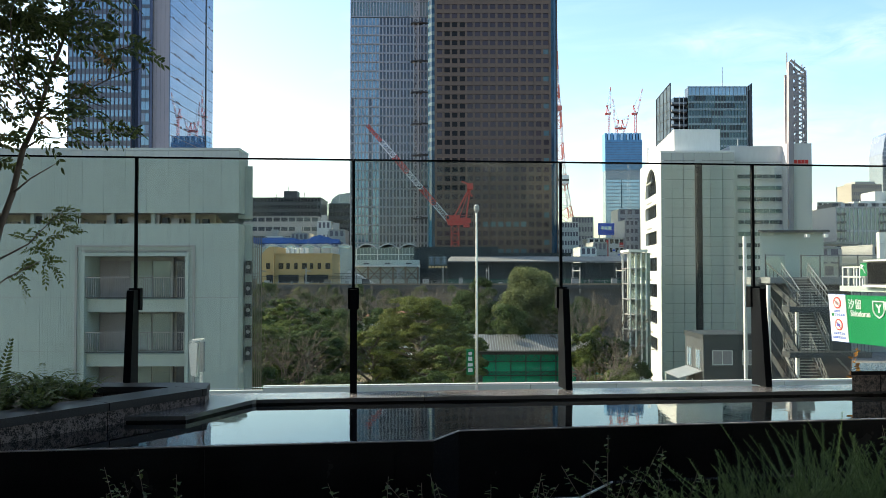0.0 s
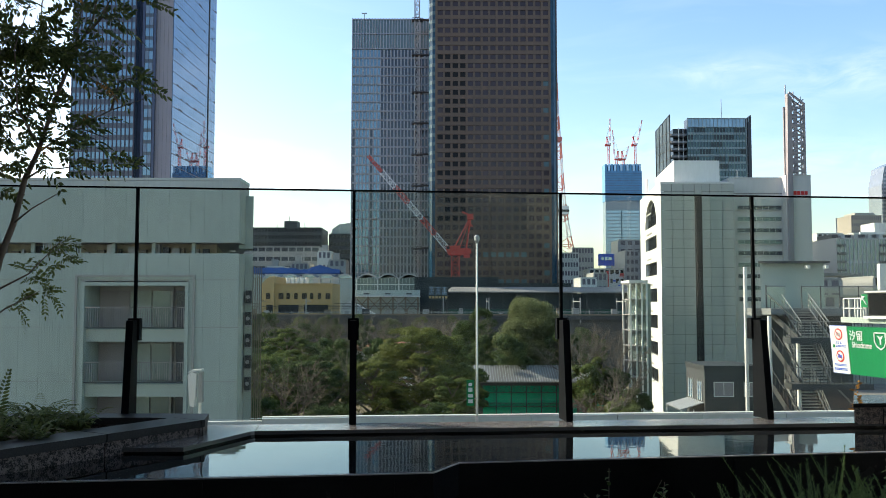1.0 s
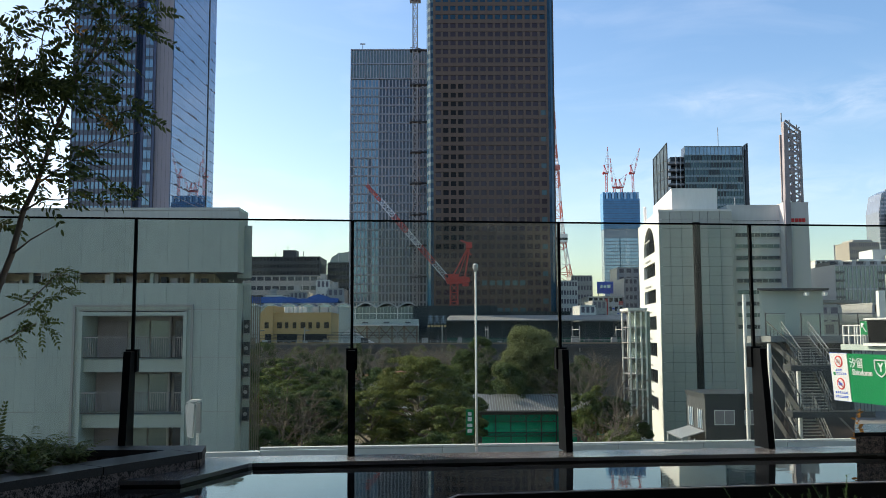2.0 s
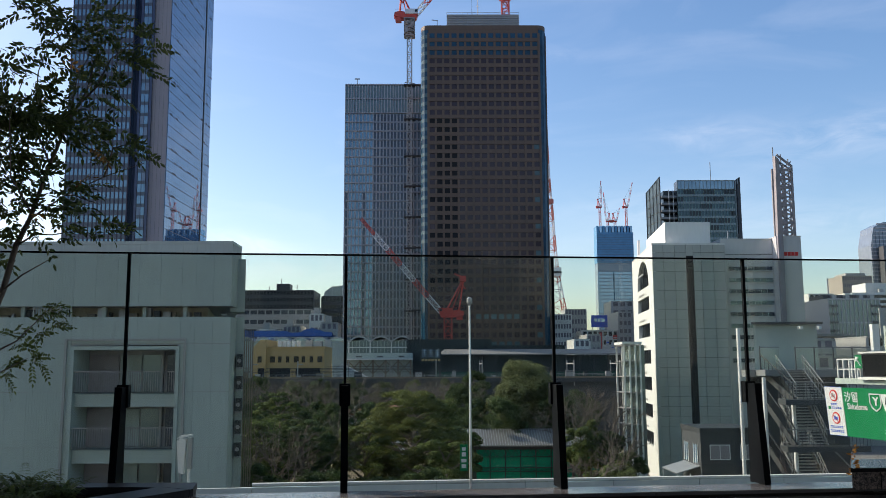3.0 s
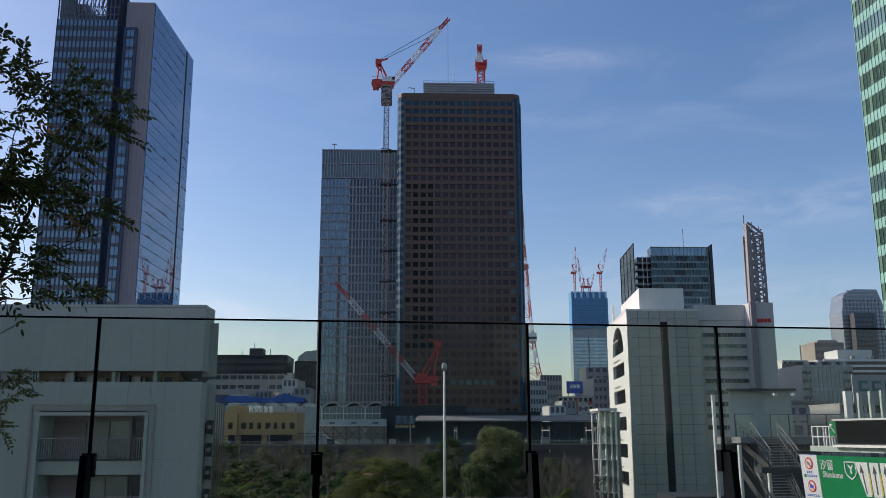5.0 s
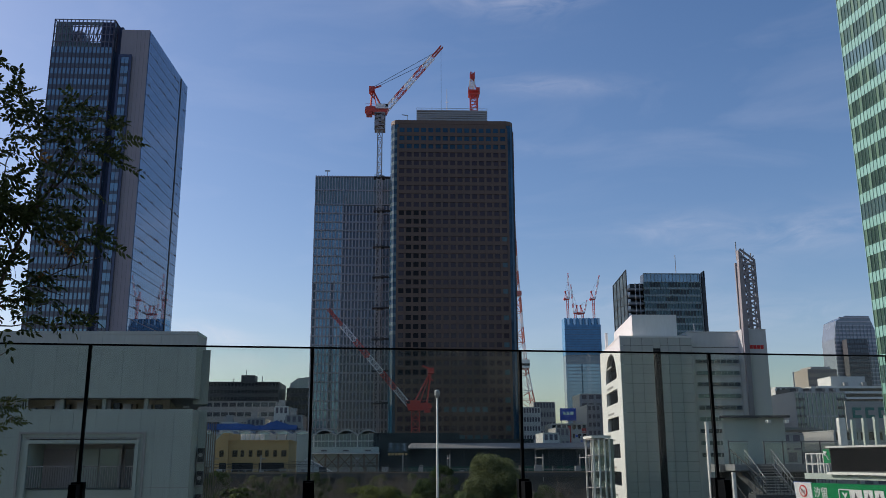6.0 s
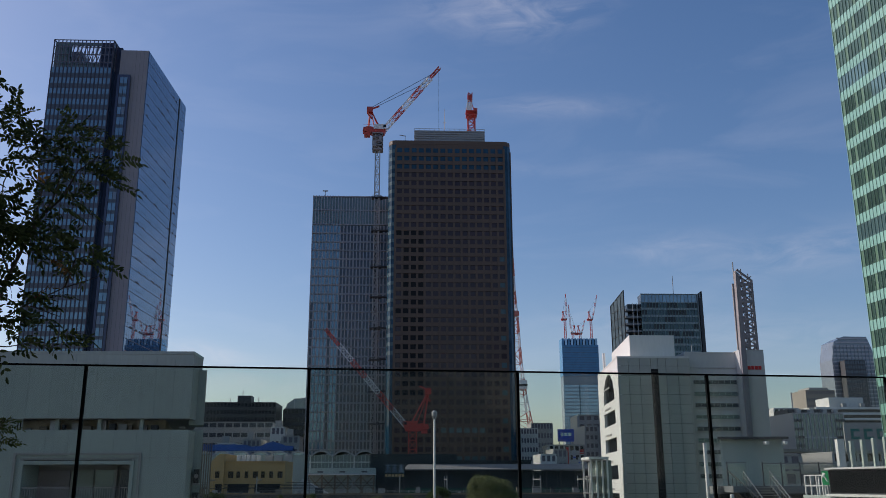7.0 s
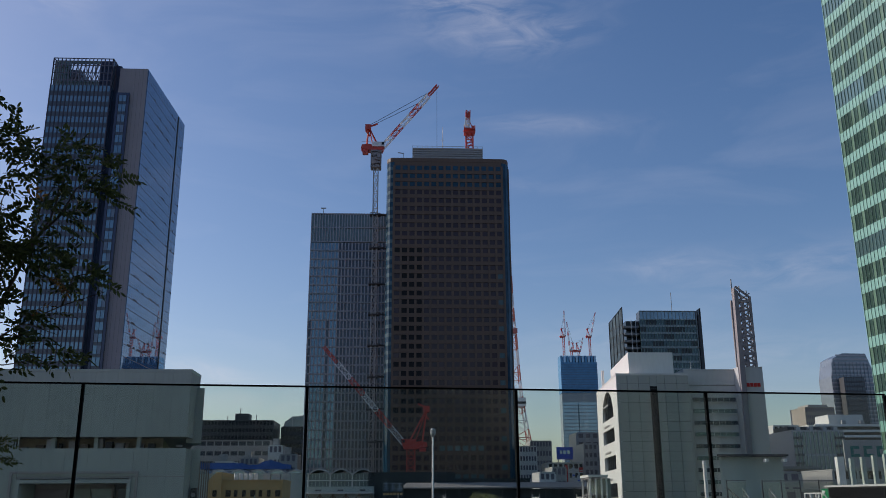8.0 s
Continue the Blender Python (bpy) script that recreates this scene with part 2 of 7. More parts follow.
M_BARE = mat("bare_grey_twigs", (0.135, 0.112, 0.095), 0.9, vary=0.3, coarse=0.3, fine=4)
M_BROWN_SLAT = mat("brown_slats", (0.20, 0.16, 0.12), 0.7, vary=0.2, rnd=0.3)


def leaf_mat(name, base, warm, thin=0.35):
    m = mat(name, base, 0.5, vary=0.35, coarse=0.5, fine=3.0, island=1.2, warm=warm, spec=0.16)
    n, ln = m.node_tree.nodes, m.node_tree.links
    p = n["Principled BSDF"]
    tr = n.new("ShaderNodeBsdfTranslucent")
    mx = n.new("ShaderNodeMixShader")
    mx.inputs[0].default_value = thin
    ln.new(p.inputs["Base Color"].links[0].from_socket, tr.inputs["Color"])
    ln.new(p.outputs[0], mx.inputs[1])
    ln.new(tr.outputs[0], mx.inputs[2])
    ln.new(mx.outputs[0], n["Material Output"].inputs["Surface"])
    return m


M_LEAF_YG = leaf_mat("yellow_green_leaves", (0.07, 0.10, 0.026), (0.145, 0.16, 0.042))
M_LEAF_OLIVE = leaf_mat("grey_olive_leaves", (0.10, 0.125, 0.05), (0.17, 0.19, 0.085))
M_LEAF_DK = leaf_mat("dark_green_leaves", (0.038, 0.068, 0.022), (0.07, 0.105, 0.035))
M_LEAF_MID = leaf_mat("olive_green_leaves", (0.07, 0.11, 0.03), (0.13, 0.16, 0.05))
M_LEAF_NEAR = leaf_mat("glossy_evergreen_leaflets", (0.05, 0.08, 0.028), (0.10, 0.12, 0.04), 0.4)
M_LEAF_RUST = leaf_mat("rusty_autumn_leaflets", (0.22, 0.10, 0.03), (0.30, 0.16, 0.04), 0.4)
M_ROSEMARY = leaf_mat("needle_foliage", (0.04, 0.085, 0.032), (0.12, 0.19, 0.06), 0.3)
M_TEALGLASS = mat("teal_office_glass", (0.055, 0.09, 0.10), 0.08, metal=0.4, vary=0.4, coarse=0.08, fine=0.6, rnd=0.6)
M_NAVY = mat("navy_corner_glass", (0.018, 0.065, 0.11), 0.07, vary=0.4, coarse=0.1, fine=0.5, spec=0.25)
M_CORNER = mat("teal_corner_glass", (0.10, 0.165, 0.18), 0.07, vary=0.3, coarse=0.1, fine=0.5, rnd=0.5, spec=0.3)
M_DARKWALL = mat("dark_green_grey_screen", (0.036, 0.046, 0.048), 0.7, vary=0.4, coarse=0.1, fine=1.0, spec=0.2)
M_TILE_JOINT = mat("dark_tile_joints", (0.16, 0.16, 0.16), 0.8)
M_FERN = leaf_mat("fern_fronds", (0.06, 0.11, 0.03), (0.12, 0.15, 0.05), 0.35)
M_GLASS = glass("clear_greenish_glass", (0.87, 0.94, 0.90))
M_THICK_GLASS = glass("thick_green_balustrade_glass", (0.815, 0.885, 0.815))
M_OFFICE_RAIL = mat("grey_green_floor_bands", (0.20, 0.245, 0.245), 0.4, metal=0.2, vary=0.15)
# pale facing of the unseen wall that the balustrade mirrors
M_UNSEEN_WALL = mat("pale_reflected_facing", (0.37, 0.39, 0.375), 0.5, vary=0.12, coarse=0.8, fine=14, rnd=0.2, streak=0.3)
M_WATER = mat("still_dark_water", (0.004, 0.005, 0.006), 0.015, vary=0.2, spec=0.5)


def ripple(m):
    n, ln = m.node_tree.nodes, m.node_tree.links
    t = n.new("ShaderNodeTexNoise")
    t.inputs["Scale"].default_value, t.inputs["Detail"].default_value = 14.0, 2.0
    g = n.new("ShaderNodeNewGeometry")
    ln.new(g.outputs["Position"], t.inputs["Vector"])
    b = n.new("ShaderNodeBump")
    b.inputs["Strength"].default_value, b.inputs["Distance"].default_value = 0.02, 0.01
    ln.new(t.outputs[0], b.inputs["Height"])
    ln.new(b.outputs[0], n["Principled BSDF"].inputs["Normal"])


ripple(M_WATER)


# ---- building blocks ----
class Shape:
    """Gathers boxes, beams, tubes and prisms into one mesh."""

    def __init__(self):
        self.v, self.f = [], []

    def raw(self, verts, faces):
        k = len(self.v)
        self.v += [tuple(p) for p in verts]
        self.f += [tuple(i + k for i in f) for f in faces]
        return self

    def box(self, x0, x1, y0, y1, z0, z1):
        return self.raw([(x, y, z) for z in (z0, z1) for y in (y0, y1) for x in (x0, x1)],
                        [(0, 2, 3, 1), (4, 5, 7, 6), (0, 1, 5, 4), (2, 6, 7, 3), (0, 4, 6, 2), (1, 3, 7, 5)])

    def beam(self, p, q, w, d=None):
        p, q = Vector(p), Vector(q)
        a = (q - p).normalized()
        s = a.cross(Vector((0, 0, 1)))
        s = s.normalized() if s.length > 1e-4 else Vector((1, 0, 0))
        u = s.cross(a) * (d or w) / 2
        s = s * w / 2
        return self.raw([p - s - u, p + s - u, p + s + u, p - s + u, q - s - u, q + s - u, q + s + u, q - s + u],
                        [(0, 1, 2, 3), (4, 7, 6, 5), (0, 4, 5, 1), (1, 5, 6, 2), (2, 6, 7, 3), (3, 7, 4, 0)])

    def tube(self, path, radii, n=7):
        path = [Vector(p) for p in path]
        k, rings = len(self.v), len(path)
        for i, p in enumerate(path):
            a = (path[min(i + 1, rings - 1)] - path[max(i - 1, 0)]).normalized()
            s = a.cross(Vector((0.3, 0.2, 1)) if abs(a.z) < 0.9 else Vector((1, 0, 0))).normalized()
            u = s.cross(a)
            r = radii[i] if isinstance(radii, (list, tuple)) else radii
            self.v += [tuple(p + (s * math.cos(j * math.tau / n) + u * math.sin(j * math.tau / n)) * r) for j in range(n)]
        for i in range(rings - 1):
            for j in range(n):
                self.f.append((k + i * n + j, k + i * n + (j + 1) % n, k + (i + 1) * n + (j + 1) % n, k + (i + 1) * n + j))
        self.f.append(tuple(k + j for j in reversed(range(n))))
        self.f.append(tuple(k + (rings - 1) * n + j for j in range(n)))
        return self

    def prism(self, plan, z0, z1):
        n = len(plan)
        return self.raw([(x, y, z0) for x, y in plan] + [(x, y, z1) for x, y in plan],
                        [tuple(reversed(range(n))), tuple(range(n, 2 * n))] + [(i, (i + 1) % n, n + (i + 1) % n, n + i) for i in range(n)])

    def profile(self, xz, y0, y1):
        """An outline in x and z, drawn out along y."""
        n = len(xz)
        return self.raw([(x, y0, z) for x, z in xz] + [(x, y1, z) for x, z in xz],
                        [tuple(range(n)), tuple(reversed(range(n, 2 * n)))] + [(i, n + i, n + (i + 1) % n, (i + 1) % n) for i in range(n)])

    def lattice(self, p, q, width, step, chord, brace):
        """A four-chord lattice mast from p to q."""
        p, q = Vector(p), Vector(q)
        a = (q - p).normalized()
        s = a.cross(Vector((0, 1, 0)) if abs(a.y) < 0.9 else Vector((0, 0, 1))).normalized()
        u = s.cross(a)
        h = width / 2
        corners = [s * h + u * h, -s * h + u * h, -s * h - u * h, s * h - u * h]
        for c in corners:
            self.beam(p + c, q + c, chord)
        n = max(1, round((q - p).length / step))
        for i in range(n):
            b, e = p.lerp(q, i / n), p.lerp(q, (i + 1) / n)
            for j in range(4):
                c, d = corners[j], corners[(j + 1) % 4]
                if (i + j) % 2:
                    c, d = d, c
                self.beam(b + c, e + d, brace)
                self.beam(b + c, b + d, brace)
        return self

    def mesh(self, name, material, smooth=False):
        me = bpy.data.meshes.new(name)
        me.from_pydata(self.v, [], self.f)
        me.materials.append(material)
        if smooth:
            me.polygons.foreach_set("use_smooth", [True] * len(me.polygons))
        me.update()
        return me

    def part(self, name, material, parent=None, label="", smooth=False):
        ob = new(name, self.mesh(name, material, smooth))
        if parent:
            ob.parent = parent
        return tagged(ob, label)


def thing(name, label, category, group="", kind="", at=(0, 0, 0)):
    ob = new(name)
    ob.empty_display_size = 0.2
    ob.location = at
    return tagged(ob, label, category, group, kind)


def piece(name, me, parent, at, m=None):
    ob = new(name, me)
    ob.parent = parent
    ob.matrix_basis = m or Matrix.Translation(at)
    return ob


def writing(text, size, material, parent, at, turn=(90, 0, 0), name="lettering", bold=0.0):
    cu = bpy.data.curves.new(name, "FONT")
    cu.body, cu.size, cu.extrude, cu.offset, cu.align_x = text, size, 0.005, bold, "CENTER"
    tmp = new("tmp_text", cu)
    bpy.context.view_layer.update()
    me = bpy.data.meshes.new_from_object(tmp)
    bpy.data.objects.remove(tmp)
    me.materials.clear()
    me.materials.append(material)
    ob = new(name, me)
    ob.parent = parent
    ob.matrix_basis = pose(*at, *turn)
    return ob


def facade(parent, F, width, z0, z1, cols, rows, band=0.4, pier=0.3, out=0.25, wall=M_BROWN, pane=M_DARKGLASS, panes=300, special=None, wall2=None):
    """Piers, floor bands and window panes over a flat core; F takes u along the wall, -y outwards."""
    cw, rh = width / cols, (z1 - z0) / rows
    b = Shape().box(0, width, -out, 0.05, 0, rh * band).mesh("spandrel", wall)
    for r in range(rows):
        piece("spandrel", b, parent, None, F @ Matrix.Translation((0, 0, z0 + r * rh)))
    p = Shape().box(-cw * pier / 2, cw * pier / 2, -out - 0.06, 0.05, z0, z1).mesh("pier", wall2 or wall)
    for c in range(cols + 1):
        piece("pier", p, parent, None, F @ Matrix.Translation((c * width / cols, 0, 0)))
    pw, ph = cw * (1 - pier) + 0.04, rh * (1 - band) + 0.04
    shape = Shape().box(-pw / 2, pw / 2, -0.08, 0.02, 0, ph)
    kinds = {}
    joined, made = {}, 0
    for r in range(rows):
        for c in range(cols):
            m = (special(c, r) if special else None) or pane
            u, z = (c + 0.5) * cw, z0 + r * rh + rh * band - 0.02
            if made < panes:
                if m not in kinds:
                    kinds[m] = shape.mesh("window_pane", m)
                piece("window_pane", kinds[m], parent, None, F @ Matrix.Translation((u, 0, z)))
                made += 1
            else:
                joined.setdefault(m, Shape()).box(u - pw / 2, u + pw / 2, -0.08, 0.02, z, z + ph)
    for m, s in joined.items():
        ob = s.part("glazing", m, parent)
        ob.matrix_basis = F
        tagged(ob, kind="stuff")


def face(x, y, turn=0):
    return pose(x, y, 0, 0, 0, turn)


# ---- ground ----
g = Shape()
g.raw([(-4500, -4500, 0), (4500, -4500, 0), (4500, 4500, 0), (-4500, 4500, 0)], [(0, 1, 2, 3)])
tagged(g.part("ground", M_GROUND), "grey city ground reaching the horizon", "ground", kind="structure")
g = Shape().box(-60, 60, 62, 205, 0.004, 0.06)
tagged(g.part("park_lawn", M_SOIL), "brown soil and leaf litter of the walled park", "park ground", kind="structure")

# ---- elevated road with its barrier ----
ROAD_TURN = Matrix.Translation((0, 40, 0)) @ Matrix.Rotation(radians(5.2), 4, "Z") @ Matrix.Translation((0, -40, 0))
road = thing("road", "elevated road with grey concrete barriers beyond the terrace", "road", kind="structure")
Shape().box(-120, 120, 27.2, 39.8, 9.2, 10.8).part("road_deck", M_CONC_GREY, road)
Shape().box(-120, 120, 27.6, 39.5, 10.804, 10.83).part("road_surface", M_ASPHALT, road)
slab = Shape().box(0, 3.97, -0.12, 0.12, -1.3, 0).mesh("barrier_panel", M_CONC)
cap = Shape().box(0, 3.99, -0.16, 0.16, 0.0, 0.09).mesh("barrier_cap", M_WING)
road.matrix_basis = ROAD_TURN
for i in range(-16, 18):
    z = 11.93 if i >= -2 else 11.84
    piece("barrier_panel", slab, road, (4.0 * i, 40, z))
    if i >= -2:
        piece("barrier_cap", cap, road, (4.0 * i, 40, z))
Shape().box(-120, 120, 27.2, 27.5, 10.8, 11.7).part("near_barrier", M_CONC_GREY, road)
for i in range(-6, 7):
    Shape().box(16 * i - 1, 16 * i + 1, 31, 36, 0.06, 9.2).part("pier", M_CONC_GREY, road)


def street_lamp(x, y, z0, z1):
    t = thing("street_lamp", "tall white steel street lamp with a round head at the barrier", "street lamp", at=(x, y, z0))
    Shape().tube([(0, 0, 0), (0, 0, (z1 - z0) * 0.5), (0, 0, z1 - z0)], [0.062, 0.052, 0.042], 10).part("pole", M_WHITE, t, smooth=True)
    Shape().tube([(0, 0, z1 - z0 - 0.12), (0, 0, z1 - z0 + 0.02), (0, 0, z1 - z0 + 0.18), (0, 0, z1 - z0 + 0.26)], [0.06, 0.125, 0.125, 0.05], 12).part("lamp_head", M_STEEL, t, "grey round lamp head")
    base = Shape().box(-0.16, 0.16, -0.16, 0.16, 0, 0.5).part("base", M_STEEL, t)
    for bx in (-0.12, 0.12):
        Shape().tube([(bx, -0.17, 0.06), (bx, -0.15, 0.06)], 0.025, 6).part("bolt", M_DARKSTEEL, base)
    return t


street_lamp(1.52, 39.85, 10.83, 19.85)
s = thing("exit_sign", "narrow green roadside sign with white characters on the lamp post", "road sign", at=(1.22, 39.78, 12.45))
Shape().box(-0.17, 0.17, -0.02, 0.02, 0.0, 1.14).part("panel", M_SIGN_GREEN, s)
for i, (w, h) in enumerate(((0.2, 0.16), (0.22, 0.14), (0.18, 0.18), (0.16, 0.14))):
    Shape().box(-w / 2, w / 2, -0.03, -0.02, 0.12 + i * 0.25, 0.12 + i * 0.25 + h).part("white_bar", M_SIGN_WHITE, s)
Shape().box(0.17, 0.28, -0.01, 0.01, 0.3, 0.34).part("bracket", M_STEEL, s)

# roadside box on a pole
s = thing("roadside_cabinet", "white metal box on a thin pole beside the road", "equipment box", at=(-7.7, 28, 10.8))
Shape().tube([(0.05, 0, 0), (0.05, 0, 4.05)], 0.05, 8).part("pole", M_WHITE, s)
Shape().profile([(-0.24, 3.0), (-0.1, 2.95), (-0.04, 4.0), (-0.2, 4.05), (-0.33, 3.95)], -0.12, 0.12).part("housing", M_WHITE, s)
Shape().profile([(-0.34, 4.02), (0.12, 4.1), (0.12, 4.14), (-0.2, 4.12)], -0.13, 0.13).part("cover", M_WHITE, s)
Shape().box(0.02, 0.14, -0.1, 0.1, 3.1, 4.04).part("mount", M_STEEL, s)


# ---- pale building with balconies ----
def pale_building():
    b = thing("pale_concrete_building", "pale grey-green panelled building with recessed balconies", "building", at=(0, 50, 0))
    body = Shape()
    body.box(-44, -20.3, 0.06, 3.0, 0, 19.8).part("wall", M_CONC_GREY, b)
    Shape().box(-14.55, -11.6, 0.06, 3.0, 0, 19.8).part("wall", M_CONC_GREY, b)
    Shape().prism([(-44, 3.0), (-11.6, 3.0), (-11.6, 3.4), (-17.5, 25), (-44, 25)], 0, 19.8).part("wall", M_CONC_GREY, b)
    Shape().box(-20.3, -14.55, 2.2, 3.0, 0, 19.8).part("wall", M_CONC_GREY, b)
    Shape().box(-20.3, -14.55, 0.06, 2.2, 18.25, 19.8).part("wall", M_CONC_GREY, b)
    Shape().prism([(-44, 0.06), (-11.6, 0.06), (-11.6, 2.4), (-17.5, 25), (-44, 25)], 20.45, 24.0).part("upper_wall", M_CONC_GREY, b)
    Shape().prism([(-44.02, 0.01), (-11.58, 0.01), (-11.58, 2.42), (-17.45, 25.02), (-44.02, 25.02)], 24.004, 24.16).part("roof_parapet", M_CONC, b, "sunlit pale roof edge")
    Shape().prism([(-44, 1.3), (-13.2, 1.3), (-17.9, 24), (-44, 24)], 19.804, 20.446).part("slot_back", M_BEIGE, b, "beige wall inside the slot")
    for i in range(26):
        x, k = -13.6 - i * 0.62 - random.random() * 0.3, random.random()
        Shape().box(x, x + 0.12 + 0.4 * k * k, 0.7, 1.0, 19.8, 19.95 + 0.45 * random.random()).part("slot_fitting", (M_DARKSTEEL, M_STEEL, M_BROWN_SLAT, M_CONC_GREY)[i % 4], b)
    Shape().prism([(-12.0, 1.6), (-11.15, 1.6), (-11.56, 3.4), (-12.0, 3.4)], 0, 19.9).part("side_bay", M_CONC, b)
    Shape().prism([(-12.0, 1.6), (-11.15, 1.6), (-11.56, 3.4), (-12.0, 3.4)], 20.2, 23.3).part("side_bay", M_CONC, b)
    for i in range(14):
        Shape().box(-14.4 - i * 2.3, -14.2 - i * 2.3, 0.4, 0.6, 19.8, 20.45).part("column", M_CONC, b)
    # facade panels
    rows = ((20.45, 24.0), (18.35, 19.85), (15.66, 18.33), (12.63, 15.64), (9.6, 12.61), (6.5, 9.58))
    right = [-11.6, -12.6, -13.6, -14.4]
    left = [-20.5 - 1.17 * i for i in range(8)]
    mid = [-14.4 - 1.22 * i for i in range(6)]
    for k, (z0, z1) in enumerate(rows):
        edges = list(zip(right, right[1:])) + list(zip(left, left[1:]))
        if k < 2:
            edges += list(zip(mid, mid[1:]))
        for e0, e1 in edges:
            me = Shape().box(e1 + 0.004, e0 - 0.004, 0.03, 0.07, z0 + 0.009, z1 - 0.009).mesh("facade_panel", M_CONC)
            piece("facade_panel", me, b, (0, 0, 0))
    rib = Shape().box(0, 0.07, 0.021, 0.032, 6.5, 24.0).mesh("wall_rib", M_CONC)
    for i in range(16):
        if i % 8:
            piece("wall_rib", rib, b, (-22.9 + i * 0.15, 0, 0))
    # balcony opening
    fr = Shape().box(-20.5, -20.285, -0.08, 2.195, 6.5, 18.2).box(-14.6, -14.4, -0.08, 2.2, 6.5, 18.2).box(-20.285, -14.6, -0.08, 2.195, 18.0, 18.2)
    fr.part("opening_frame", M_CONC, b)
    Shape().box(-20.85, -20.72, -0.06, 0.08, 6.5, 18.62).box(-14.18, -14.05, -0.06, 0.08, 6.5, 18.62).box(-20.72, -14.18, -0.06, 0.08, 18.5, 18.62).part("outer_trim", M_CONC_GREY, b)
    for k in range(3):
        z = 15.55 - 3.1 * k
        Shape().box(-20.28, -14.62, 0.3, 2.2, z - 0.72, z).part("balcony_slab", M_CONC, b)
        Shape().box(-20.25, -14.65, 0.0, 0.05, z + 1.2, z + 1.26).part("handrail", M_MAST, b)
        Shape().box(-20.25, -14.65, 0.0, 0.04, z + 0.08, z + 0.12).part("bottom_rail", M_DARKSTEEL, b)
        bar = Shape().box(0, 0.025, 0.01, 0.035, 0.1, 1.2).mesh("baluster", M_MAST)
        for i in range(44):
            x = -20.2 + i * 0.128
            piece("baluster", bar, b, (x, 0, z))
        for x0, x1, m in ((-20.25, -18.5, M_LT_SLAB), (-18.4, -17.2, M_CONC), (-17.1, -16.0, M_GT_CROWN), (-15.7, -14.75, M_GT_PANE)):
            Shape().box(x0, x1, 2.1, 2.22, z + 0.05, z + 2.2).part("balcony_door", m, b)
        Shape().tube([(-14.9, 2.0, z + 1.9), (-14.9, 2.18, z + 1.9)], 0.16, 10).part("round_vent", M_SIGN_RED, b)
        Shape().box(-16.0, -15.86, 1.9, 2.2, z, z + 2.4).part("mullion", M_CONC_GREY, b)
    for i in range(5):
        z = 17.0 - i * 1.25
        ac = Shape().box(-11.48, -11.17, 1.25, 1.6, z, z + 0.75).part("air_conditioner", M_DARKSTEEL, b)
        Shape().tube([(-11.32, 1.24, z + 0.38), (-11.32, 1.26, z + 0.38)], 0.12, 12).part("fan_grille", M_STEEL, ac)
        Shape().box(-11.5, -11.15, 1.2, 1.6, z - 0.08, z - 0.01).part("bracket", M_STEEL, ac)
    for i in range(8):
        Shape().box(-12.5 + i * 0.125, -12.44 + i * 0.125, 6 + i * 0.04, 6.05 + i * 0.04, 0, 19.4).part("slat", M_BROWN_SLAT, b)
    Shape().box(-12.5, -12.2, 1.5, 1.7, 20.0, 20.1).part("spout", M_STEEL, b)


pale_building()


